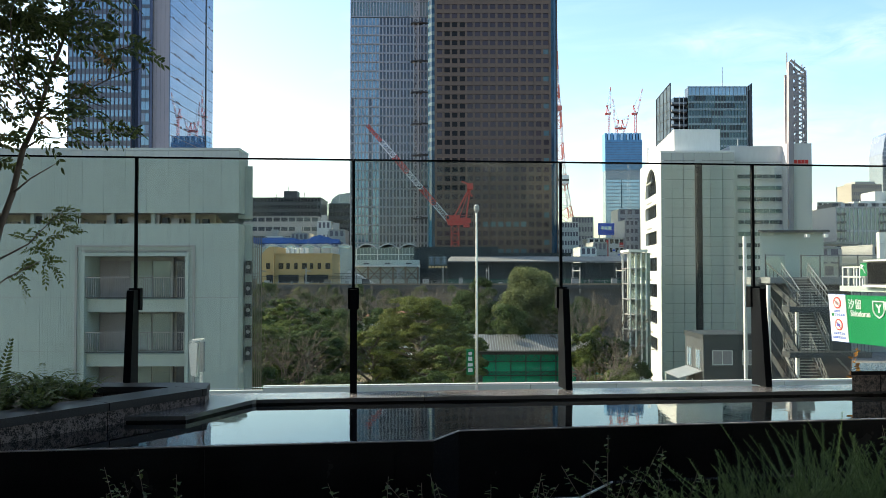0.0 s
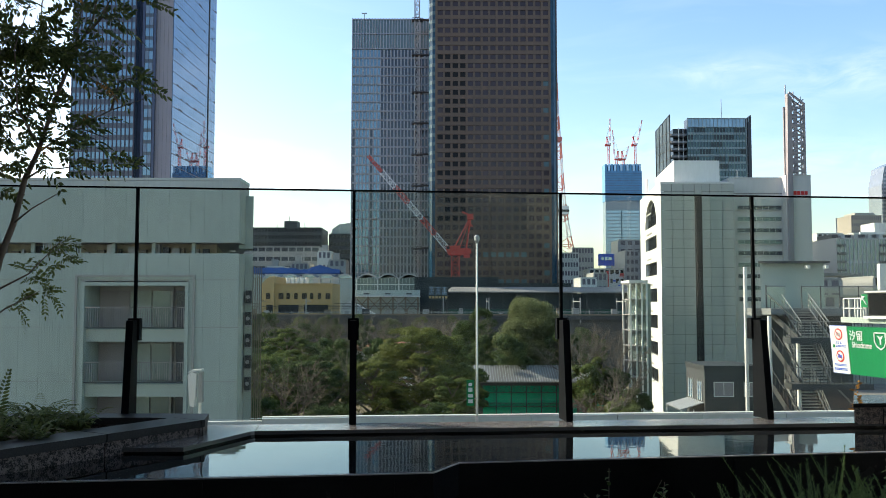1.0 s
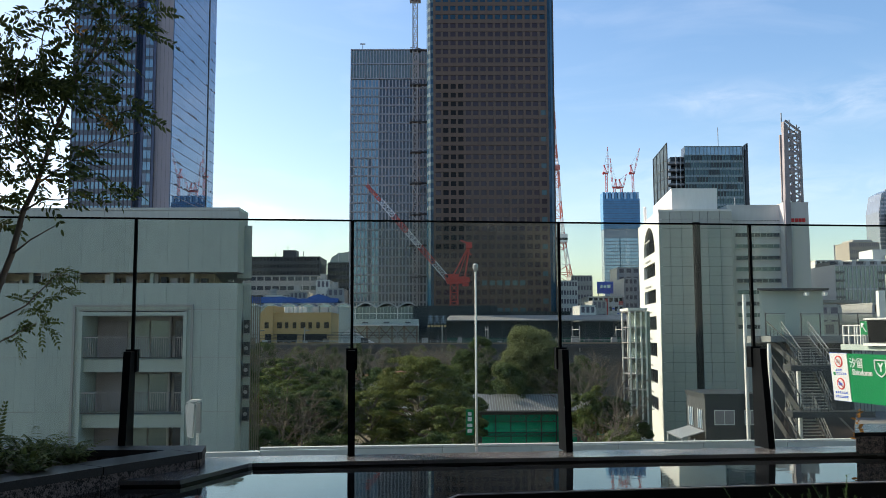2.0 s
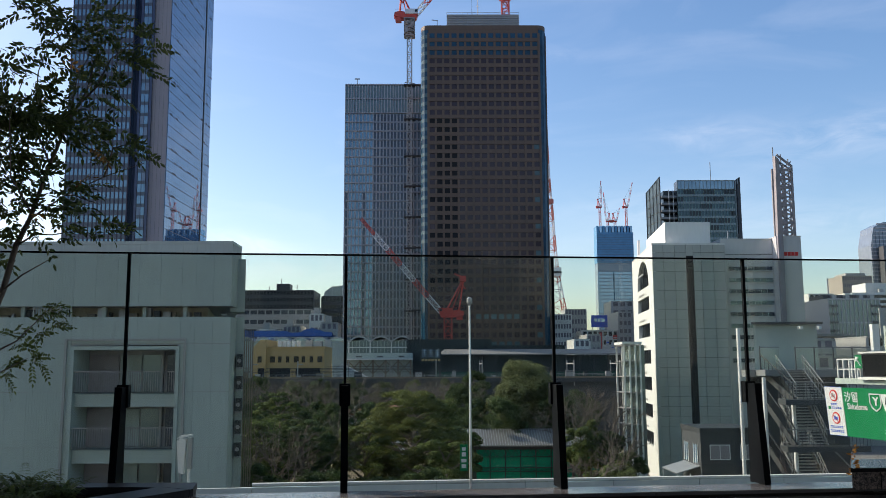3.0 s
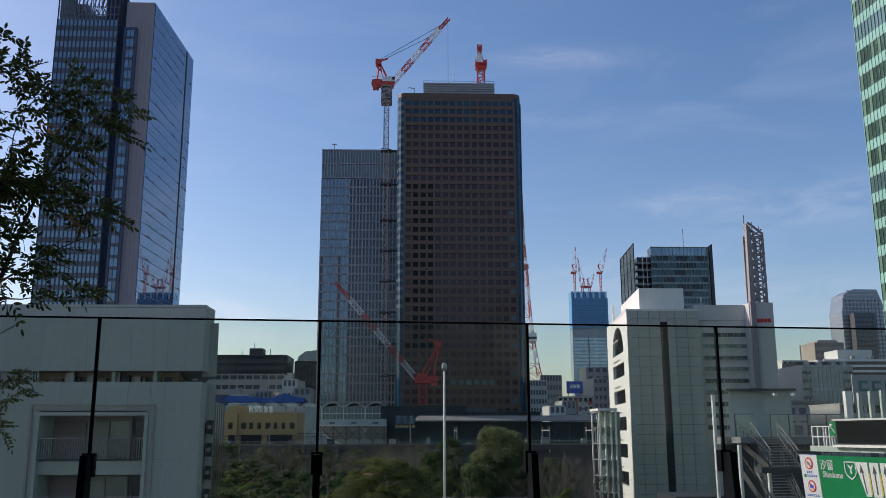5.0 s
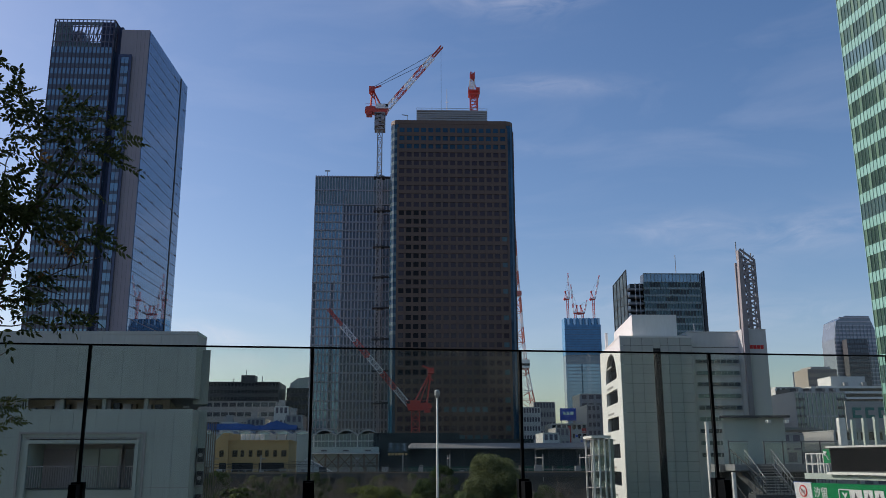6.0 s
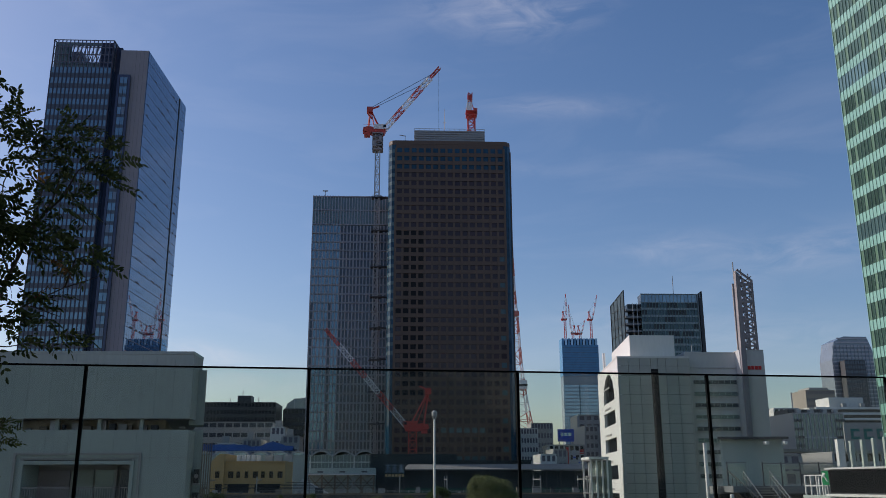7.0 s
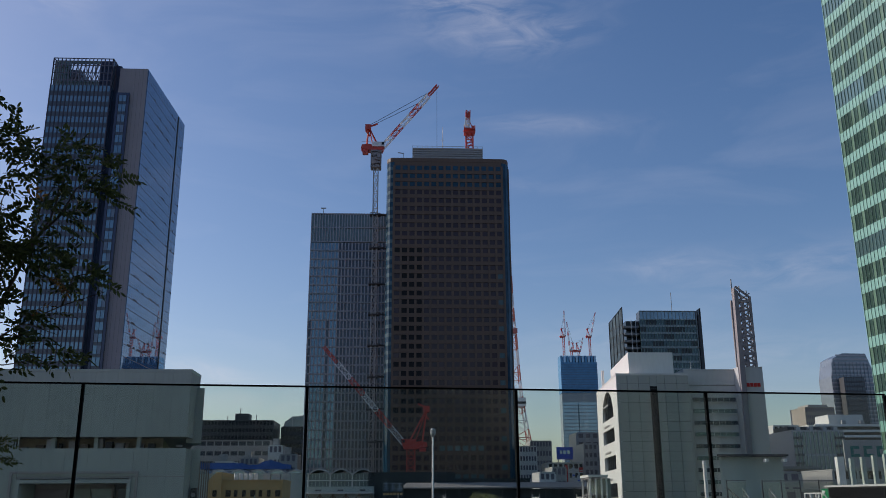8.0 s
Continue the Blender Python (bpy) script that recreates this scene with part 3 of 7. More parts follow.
# ---- brown tower ----
def brown_tower():
    b = thing("brown_office_tower", "dark brown office tower with square bronze windows, partly stripped", "tower", at=(0, 350, 0))
    # rounded glass corners between the four fronts
    plan = []
    for cx, cy, a0 in ((42.7, 3.4, -90), (42.0, 41.6, 0), (-2.6, 41.6, 90), (-2.8, 3.4, 180)):
        for k in range(4):
            a = radians(a0 + 30 * k)
            plan.append((cx + 3.0 * math.cos(a), cy + 3.4 * math.sin(a)))
    Shape().prism(plan, 0, 155.4).part("core", M_BROWN, b)
    Shape().prism([(x * 1.004 - 0.08, y * 1.004 - 0.1) for x, y in plan], 155.4, 157.0).part("roof_band", M_BROWN, b)

    def stripped(c, r):
        if c in (1, 2, 3) and 13 <= r <= 31 or (c == 0 and r in (13, 18, 22, 31)):
            return M_OPEN
        if r > 38:
            return M_NAVY
        return M_CORNER if (c == 14 and r < 29 and r % 3 == 1) or (r in (5, 6, 9) and c in (6, 7, 8, 9, 10, 11)) else None

    facade(b, face(-2.8, 0), 45.5, 1.23, 153.52, 15, 42, 0.44, 0.3, 0.4, M_BROWN, M_PANE_BROWN, 300, stripped)
    for side, corner in ((12, plan[12:16]), (0, plan[0:4])):
        for (xa, ya), (xb, yb) in zip(corner, corner[1:]):
            F = pose(xa, ya, 0, 0, 0, math.degrees(math.atan2(yb - ya, xb - xa)))
            wid = math.hypot(xb - xa, yb - ya)
            facade(b, F, wid, 4.4, 66, 1, 17, 0.3, 0.05, 0.12, M_NAVY, M_NAVY, 0)
            facade(b, F, wid, 66, 155.06, 1, 25, 0.42, 0.05, 0.12, M_CORNER if side else M_NAVY, M_NAVY, 0, None, M_NAVY)
    facade(b, face(45.7, 3.4, 90), 38, 1.23, 153.52, 13, 42, 0.44, 0.3, 0.4, M_BROWN, M_PANE_BROWN, 0)
    ph = Shape().box(5.0, 35.0, 4, 20, 157.0, 163.4)
    ph.part("penthouse", M_MULLION, b)
    for i in range(6):
        Shape().box(4.9, 35.1, 3.6, 3.98, 157.5 + i * 1.02, 158.0 + i * 1.02).part("louvre", M_CONC_GREY, b)
    for i in range(15):
        Shape().beam((4.9 + i * 2.16, 3.5, 157), (4.9 + i * 2.16, 3.5, 164.0), 0.12).part("post", M_STEEL, b)
    Shape().box(4.8, 35.2, 3.4, 3.5, 163.9, 164.05).part("rail", M_STEEL, b)
    s = Shape()
    s.tube([(18.1, 8, 161.9), (18.1, 8, 175)], [0.25, 0.1], 6)
    s.part("mast", M_CRANE_WHITE, b)
    Shape().box(17.5, 18.7, 7.9, 8.1, 168.6, 168.9).part("crossarm", M_CRANE_WHITE, b)
    Shape().beam((1.0, 2, 157), (1.0, 2, 160), 0.2).beam((-1.4, 2, 160.2), (1.2, 2, 159.8), 0.3).part("davit", M_STEEL, b)
    Shape().box(-10, 50, -6, -0.6, 0, 25).part("podium", M_DARKWALL, b, "dark screened podium")


brown_tower()


# ---- glass tower with fins ----
def finned_tower():
    b = thing("finned_glass_tower", "grey glass tower with close vertical fins", "tower", at=(0, 400, 0))
    Shape().box(-41.9, -1, 0.05, 40, 0, 148.0).part("core", M_GT_CROWN, b)
    # first eight columns: brighter panes carry a sky reflection in their colour
    facade(b, face(-41.9, 0), 13.0, 22, 133.6, 8, 27, 0.2, 0.34, 0.35, M_MULLION, M_GT_TEAL, 0, lambda c, r: M_GT_PANE if r < 18 and (c * 7 + r * 5) % 5 == 0 else None)
    facade(b, face(-28.9, 0), 23.5, 22, 133.6, 15, 27, 0.17, 0.38, 0.5, M_MULLION, M_GT_PANE, 0)
    for r in range(27):
        Shape().box(-41.9, -5.4, -0.62, -0.36, 22.25 + r * 111.6 / 27, 22.4 + r * 111.6 / 27).part("floor_ledge", M_GT_CROWN, b)
    fin = Shape().box(-0.2, 0.2, -0.7, 0.05, 134, 148.3).mesh("crown_fin", M_MULLION)
    for i in range(29):
        piece("crown_fin", fin, b, (-41.9 + 36.5 / 28 * i, 0, 0))
    for z in (134.0, 141.0, 147.7):
        Shape().box(-42, -5.4, -0.45, 0.05, z, z + 0.5).part("crown_band", M_MULLION, b)
    Shape().box(-42.1, -41.9, -0.3, 40, 20, 148.2).part("edge_wall", M_MULLION, b)
    Shape().beam((-36.8, 3, 148), (-36.8, 3, 152), 0.3).beam((-38, 3, 151.8), (-35.6, 3, 151.8), 0.5).part("roof_davit", M_STEEL, b)


finned_tower()


# ---- tall glass tower with slab ----
def slab_tower():
    b = thing("slab_glass_tower", "tall blue glass tower with a grey slab and lattice crown", "tower", at=(0, 250, 0))
    Shape().box(-106.7, -88.7, 0.05, 30, 0, 139.2).part("front_core", M_BLUEGLASS, b)
    facade(b, face(-106.7, 0), 18.0, 19, 139.2, 15, 35, 0.44, 0.27, 0.16, M_LT_SPAN, M_LT_PANE, 0, None, M_LT_DARK)
    # lattice crown
    s = Shape()
    for i in range(16):
        x = -106.6 + i * 17.8 / 15
        s.beam((x, 0, 139), (x, 0, 148.4), 0.25)
        if i < 15:
            s.beam((x, 1.5, 139.2 + (i % 2) * 4.4), (x + 17.8 / 15, 1.5, 143.6 - (i % 2) * 4.4), 0.2)
            s.beam((x, 1.5, 143.8), (x + 17.8 / 15, 1.5, 148.0), 0.2)
    for z in (141, 143.5, 146, 148.3):
        s.beam((-106.7, 0, z), (-88.7, 0, z), 0.22)
    for i in range(12):
        y = i * 2.5
        s.beam((-88.7, y, 139), (-88.7, y, 148.3), 0.25).beam((-106.7, y, 139), (-106.7, y, 148.3), 0.25)
    s.beam((-88.7, 0, 148.3), (-88.7, 28, 148.3), 0.25).beam((-106.7, 0, 148.3), (-106.7, 28, 148.3), 0.25)
    s.part("crown_lattice", M_LT_MULL, b, "open steel lattice crown")
    Shape().box(-105.6, -100.4, 6, 26, 139.2, 147.4).part("crown_plant", M_LT_SPAN, b)
    Shape().box(-92.2, -89.0, 5, 26, 139.2, 148.0).part("crown_plant", M_LT_SPAN, b)
    Shape().box(-100.38, -92.22, 8, 26, 139.2, 141.2).part("crown_plant", M_LT_SPAN, b)
    for k in range(11):
        Shape().box(-88.9, -88.75, 0.3 + k * 2.5, 2.6 + k * 2.5, 139.3, 148.1).part("crown_pane", M_LT_SPAN, b)
    # recessed glass slot and the slab
    Shape().box(-88.7, -87.0, 3.0, 30, 0, 147.5).part("dark_slot", M_LT_SLOT, b)
    Shape().box(-87.0, -83.1, 0.9, 30, 0, 136.9).part("stair_core", M_LT_SPAN, b)
    facade(b, face(-86.2, 0.85), 2.3, 19, 136.9, 2, 35, 0.3, 0.06, 0.12, M_LT_SPAN, M_LT_PANE, 0, lambda c, r: M_LT_BAND if (r * 5 + c) % 4 == 0 else None, M_LT_DARK)
    Shape().box(-87.0, -86.3, 0.7, 0.88, 19, 137.2).box(-83.8, -83.1, 0.7, 0.88, 19, 137.2).box(-87.0, -83.1, 0.66, 0.86, 136.6, 137.4).part("stair_frame", M_LT_SLOT, b)
    Shape().box(-86.9, -78.5, 1.6, 43.2, 0, 146.0).part("slab", M_LT_SLAB, b)
    for x in (-82.2, -81.0, -79.8):
        Shape().box(x, x + 0.05, 1.575, 1.6, 19, 146).part("slab_joint", M_LT_MULL, b)
    # side wall of glass
    Shape().box(-78.49, -78.3, 1.65, 43.1, 0, 145.5).part("side_core", M_BLUEGLASS, b)
    F = pose(-78.28, 1.65, 0, 0, 0, 90 - 1.9)
    rows, cols = 37, 24
    cw, rh = 41.7 / cols, 126.6 / rows
    sheet, dark, bars = Shape(), Shape(), Shape()
    for r in range(rows):
        bars.box(0, 41.7, -0.06, 0, 19 + r * rh, 19.18 + r * rh).box(0, 41.7, -0.055, 0, 19 + (r + 0.38) * rh, 19.05 + (r + 0.38) * rh)
        for c in range(cols):
            sheet.box(c * cw + 0.055, (c + 1) * cw - 0.055, -0.04, 0.1, 19.2 + r * rh, 19 + (r + 1) * rh)
            if random.random() < 0.09:
                dark.box(c * cw + 0.1, (c + 1) * cw - 0.1, -0.09, -0.041, 19.2 + r * rh, 19.65 + r * rh)
    for shape, name, m in ((sheet, "side_glazing", M_LT_SIDE), (bars, "floor_line", M_LT_MULL), (dark, "vent_slot", M_LT_DARK)):
        tagged(shape.part(name, m, b), kind="stuff").matrix_basis = F
    for x0, x1, z0, z1 in ((-106.6, -101.6, 139.3, 148.0), (-92.6, -88.9, 139.3, 148.0), (-101.6, -92.6, 139.3, 141.2), (-101.6, -92.6, 147.0, 148.0)):
        Shape().box(x0, x1, 0.9, 1.2, z0, z1).part("crown_glass", M_LT_SLOT if x0 > -93 else M_GT_CROWN, b)
    for i in range(7):
        Shape().beam((-101.6 + i * 1.3, 1.0, 141.2), (-101.0 + i * 1.3 + (1.3 if i % 2 else -1.3), 1.0, 147.0), 0.2).part("crown_brace", M_MULLION, b)
    k = 1.22
    b.location, b.scale = (0, 250 * k, EYE * (1 - k)), (k, k, k)
    Shape().box(-77.25, -76.95, 35.2, 35.9, 19, 145.2).part("dark_seam", M_DARKSTEEL, b)


slab_tower()


# ---- mint banded tower ----
def banded_tower():
    b = thing("banded_glass_tower", "tall green glass tower with pale mint floor bands", "tower", at=(60.3, 110.0, 0))
    Shape().prism([(0.4, 0), (7.0, -69.7), (45, -69.7), (45, 0)], 0, 120).part("core", M_GREENGLASS, b)
    F = pose(0.35, 0, 0, 0, 0, -84.6)

    def sort(c, r):
        # upper rows take a paler glass, the sky's reflection put into its colour
        if r > 21 or (r * 7 + c // 9) % 6 == 0:
            return M_GREENGLASS
        return M_BLIND if (c * 5 + r * 3 + c // 4) % 9 < 2 or c == 0 else None

    facade(b, F, 70, 3.7, 120.85, 96, 33, 0.38, 0.045, 0.11, M_MINT, M_BT_DARK, 300, sort, M_TEAL_BAR)
    Shape().box(0.3, 0.7, -0.1, 0.3, 0, 121).part("corner_trim", M_MINT, b)


banded_tower()


# ---- white broadcaster building ----
def white_building():
    b = thing("white_office_building", "white and grey tiled office block with deep side windows", "building", at=(0, 0, 0))
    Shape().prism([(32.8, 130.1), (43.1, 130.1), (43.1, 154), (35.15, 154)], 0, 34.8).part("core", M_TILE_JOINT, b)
    # grey front panels
    cols = [32.25, 33.85, 35.55, 37.25]
    cols2 = [38.3, 39.5, 41.3, 43.1]
    for es in (cols, cols2):
        for e0, e1 in zip(es, es[1:]):
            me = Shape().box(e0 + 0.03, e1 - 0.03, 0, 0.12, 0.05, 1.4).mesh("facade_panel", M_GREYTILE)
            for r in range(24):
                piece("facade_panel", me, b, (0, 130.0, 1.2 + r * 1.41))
    Shape().box(37.26, 38.29, 129.97, 130.12, 8.0, 33.2).part("glass_strip", M_OPEN, b, "dark vertical stair window")
    for i in range(18):
        Shape().box(37.26, 38.29, 129.93, 129.965, 9 + i * 1.4, 9.06 + i * 1.4).part("transom", M_DARKSTEEL, b)
    Shape().box(37.26, 38.29, 129.99, 130.1, 33.2, 35.04).part("facade_panel", M_GREYTILE, b)
    Shape().prism([(32.15, 129.95), (43.15, 129.95), (43.15, 154), (34.55, 154)], 34.804, 35.1).part("parapet", M_OFFWHITE, b)
    # sunlit side with windows; u runs along the side from back to front
    back, front = Vector((35.05, 154.0, 0)), Vector((32.7, 130.0, 0))
    L = (front - back).length
    F = Matrix.Translation(back) @ pose(0, 0, 0, 0, 0, math.degrees(math.atan2(front.y - back.y, front.x - back.x)))
    side = Shape()
    u0, u1 = L - 17.6, L - 4.6
    side.box(0, u0, -0.5, 0, 0, 35).box(u1, L, -0.5, 0, 0, 35)
    zs = [6.0 + 4.12 * i for i in range(6)]
    prev = 0.0
    for z in zs:
        side.box(u0, u1, -0.5, 0, prev, z - 1.05)
        prev = z + 1.05
    side.box(u0, u1, -0.5, 0, prev, 29.2)
    # arched window head
    n, r = 10, (u1 - u0) / 2
    for i in range(n):
        a0, a1 = math.pi * i / n, math.pi * (i + 1) / n
        xa, xb = (u0 + u1) / 2 - r * math.cos(a0), (u0 + u1) / 2 - r * math.cos(a1)
        za, zb = 29.2 + 4.4 * math.sin(a0), 29.2 + 4.4 * math.sin(a1)
        side.raw([(xa, -0.5, za), (xb, -0.5, zb), (xb, -0.5, 35), (xa, -0.5, 35), (xa, 0, za), (xb, 0, zb), (xb, 0, 35), (xa, 0, 35)],
                 [(0, 1, 2, 3), (4, 7, 6, 5), (0, 4, 5, 1), (2, 6, 7, 3)])
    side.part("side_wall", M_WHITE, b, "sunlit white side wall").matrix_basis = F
    for z in zs + [30.0]:
        h = 1.05 if z < 29 else 0.8
        me = Shape().box(u0, u1, -0.12, -0.02, z - h, z + (h if z < 29 else 3.5)).mesh("side_window", M_DARKGLASS)
        piece("side_window", me, b, None, F)
        for k in range(5):
            x = u0 + (k + 1) * (u1 - u0) / 6
            piece("mullion", Shape().box(x - 0.06, x + 0.06, -0.2, -0.1, z - h, z + h).mesh("mullion", M_DARKSTEEL), b, None, F)
        piece("sill", Shape().box(u0 + 2, u1 - 5, -0.62, -0.5, z + h + 0.5, z + h + 0.75).mesh("sill", M_CONC_GREY), b, None, F)
    # upper plant room
    Shape().prism([(34.6, 131.4), (41.45, 131.4), (41.45, 151), (36.5, 151)], 35.1, 38.5).part("plant_room", M_WHITE, b)
    # white wing with strip windows
    Shape().box(43.1, 51.0, 132.1, 152, 0, 35.9).part("wing_core", M_WING, b)
    for i in range(9):
        z = 31.46 - i * 1.72
        Shape().box(44.2, 50.9, 132.0, 132.12, z - 0.3, z + 0.3).part("strip_window", M_GT_CROWN if i % 2 else M_GT_PANE, b)
        for k in range(8):
            Shape().box(44.2 + k * 0.94, 44.27 + k * 0.94, 131.96, 132.0, z - 0.3, z + 0.3).part("mullion", M_STEEL, b)
        Shape().box(44.1, 50.95, 131.9, 132.0, z - 0.4, z - 0.3).part("sill", M_WING, b)
    Shape().box(51.0, 54.7, 130.4, 150, 0, 36.1).part("lift_tower", M_WING, b)
    for i in range(4):
        Shape().box(52.05 + i * 0.55, 52.5 + i * 0.55, 130.3, 130.39, 33.2, 33.75).part("red_sign_block", M_SIGN_RED, b)
    Shape().box(43.1, 50.98, 132.05, 152, 35.904, 36.05).part("roof_edge", M_WING, b)
    Shape().box(50.98, 54.72, 130.35, 150, 36.104, 36.2).part("roof_edge", M_WING, b)
    Shape().profile([(51.05, 16.0), (51.75, 16.0), (51.9, 36.4), (51.1, 36.4)], 129.9, 130.34).part("mast_blade", M_LT_SLAB, b, "grey curved mast blade")
    Shape().box(43.1, 50.97, 132.02, 132.09, 33.6, 33.66).part("wall_joint", M_TILE_JOINT, b)
    for x, h in ((47, 2.2), (44, 1.2), (50, 1.0)):
        Shape().beam((x, 140, 36.2), (x, 140, 36.2 + h), 0.12).part("aerial", M_STEEL, b)
    Shape().tube([(35.0, 150.5, 35), (35.0, 150.5, 38.4)], 0.25, 8).part("flue", M_WHITE, b)


white_building()

# lattice mast beside it
b = thing("lattice_mast", "grey lattice antenna mast with a pale solid side", "mast", at=(0, 145, 0))
Shape().profile([(57.0, 34), (57.85, 34), (57.95, 51.3), (57.25, 52.0)], -0.1, 0.9).part("solid_side", M_MAST, b)
s = Shape()
for x, y in ((59.9, 0), (59.9, 3.2), (57.9, 3.2)):
    s.beam((x, y, 30), (x, y, 50.4), 0.35)
for i in range(10):
    z = 36 + i * 1.5
    s.beam((57.9, 0, z), (59.9, 0, z + 1.5), 0.18).beam((59.9, 0, z), (57.9, 0, z + 1.5), 0.18).beam((57.9, 0, z), (59.9, 0, z), 0.3).beam((57.9, 3.2, z), (59.9, 3.2, z + 1.5), 0.26)
    s.beam((59.9, 0, z), (59.9, 3.2, z + 1.5), 0.16)
    if i % 2:
        s.box(57.9, 59.9, -0.12, 0.12, z - 0.12, z + 0.3)
    for xx in (58.0, 59.45):
        s.beam((xx, 0.3, z), (xx + 0.45, 0.3, z + 0.75), 0.12).beam((xx, 0.3, z + 1.5), (xx + 0.45, 0.3, z + 0.75), 0.12)
s.beam((57.5, 0, 52.2), (60, 0, 50.2), 0.3)
for xx in (57.85, 58.4, 59.4, 59.95):
    s.beam((xx, 0.0, 34), (xx, 0.0, 50.6 - (xx - 58) * 0.35), 0.17)
s.part("lattice", M_MAST, b)
for x, h in ((57.3, 3.2), (58.6, 2.0), (59.8, 1.2)):
    Shape().beam((x, 1, 50.5), (x, 1, 50.5 + h), 0.15).part("aerial", M_STEEL, b)
Shape().box(56.8, 60.4, -0.5, 4, 0, 36).part("shaft", M_OFFWHITE, b)

# glazed stair frame beside the white block
b = thing("glazed_stair_annex", "white framed open stair annex of the office block", "annex", at=(0, 125, 0))
for x in (26.4, 27.2, 28.0, 28.7):
    Shape().box(x, x + 0.22, 0, 0.25, 0, 20.0).part("column", M_WHITE, b)
    Shape().box(x, x + 0.22, 5, 5.25, 0, 20.0).part("column", M_WHITE, b)
for i in range(9):
    Shape().box(26.35, 28.95, 0.02, 5.2, 2.2 + i * 2.2, 2.3 + i * 2.2).part("landing", M_MAST, b)
Shape().box(26.25, 29.0, -0.2, 5.5, 20.0, 20.35).part("roof", M_WHITE, b)
Shape().box(27.6, 29.6, 1.0, 6.4, 0, 19.9).part("inner_wall", M_GT_CROWN, b)
for i in range(8):
    for x0, x1 in ((26.63, 27.19), (27.43, 27.99), (28.23, 28.69)):
        Shape().box(x0, x1, 0.1, 0.13, 2.45 + i * 2.2, 4.3 + i * 2.2).part("glass_panel", M_GLASS, b).visible_shadow = False
Shape().box(27.0, 28.8, -2.4, -0.6, 0.06, 3.6).part("porch_wall", M_WHITE, b)


# ---- charcoal site house ----
b = thing("charcoal_house", "charcoal sided flat-roofed house with white-framed windows", "house", at=(26.5, 90, 0))
Shape().box(0, 5.4, 0, 6.7, 0, 10.3).part("wall", M_CHARCOAL, b)
Shape().box(-0.1, 5.5, -0.15, 6.9, 10.3, 10.75).part("roof_edge", M_DARKSTEEL, b)
for i in range(20):
    Shape().box(-0.02, 5.42, -0.03, 0, 0.4 + i * 0.5, 0.84 + i * 0.5).part("siding_board", M_CHARCOAL, b)
for x, z, w, h in ((0.95, 7.7, 1.9, 1.35), (0.95, 4.2, 1.9, 1.35), (4.0, 7.7, 1.0, 1.35)):
    wf = Shape().box(x - 0.07, x, -0.1, 0, z - 0.07, z + h + 0.07).box(x + w, x + w + 0.07, -0.1, 0, z - 0.07, z + h + 0.07).box(x, x + w, -0.1, 0, z - 0.07, z).box(x, x + w, -0.1, 0, z + h, z + h + 0.07).box(x + w / 2 - 0.03, x + w / 2 + 0.03, -0.1, -0.03, z, z + h).part("window_frame", M_WHITE, b)
    Shape().box(x, x + w, -0.06, -0.02, z, z + h).part("window_pane", M_LT_SLAB, wf)
for y0 in (1.0, 4.3):
    Shape().box(-0.05, 0, y0, y0 + 1.4, 7.2, 9.0).part("side_window", M_PALEGLASS, b)
    Shape().box(-0.09, -0.05, y0 - 0.08, y0, 7.1, 9.1).box(-0.09, -0.05, y0 + 1.4, y0 + 1.48, 7.1, 9.1).box(-0.09, -0.05, y0 + 0.66, y0 + 0.74, 7.1, 9.1).part("window_frame", M_WHITE, b)
Shape().raw([(-2.4, 0.5, 6.3), (0, 0.5, 7.0), (0, 6.2, 7.0), (-2.4, 6.2, 6.3), (-2.4, 0.5, 6.2), (0, 0.5, 6.9), (0, 6.2, 6.9), (-2.4, 6.2, 6.2)],
            [(0, 1, 2, 3), (7, 6, 5, 4), (0, 4, 5, 1), (1, 5, 6, 2), (2, 6, 7, 3), (3, 7, 4, 0)]).part("canopy", M_STEEL, b, "pale sloping canopy")
for x, y in ((-2.3, 0.6), (-2.3, 6.1), (-1.0, 0.6)):
    Shape().beam((x, y, 0), (x, y, 6.25), 0.1).part("canopy_post", M_WHITE, b)


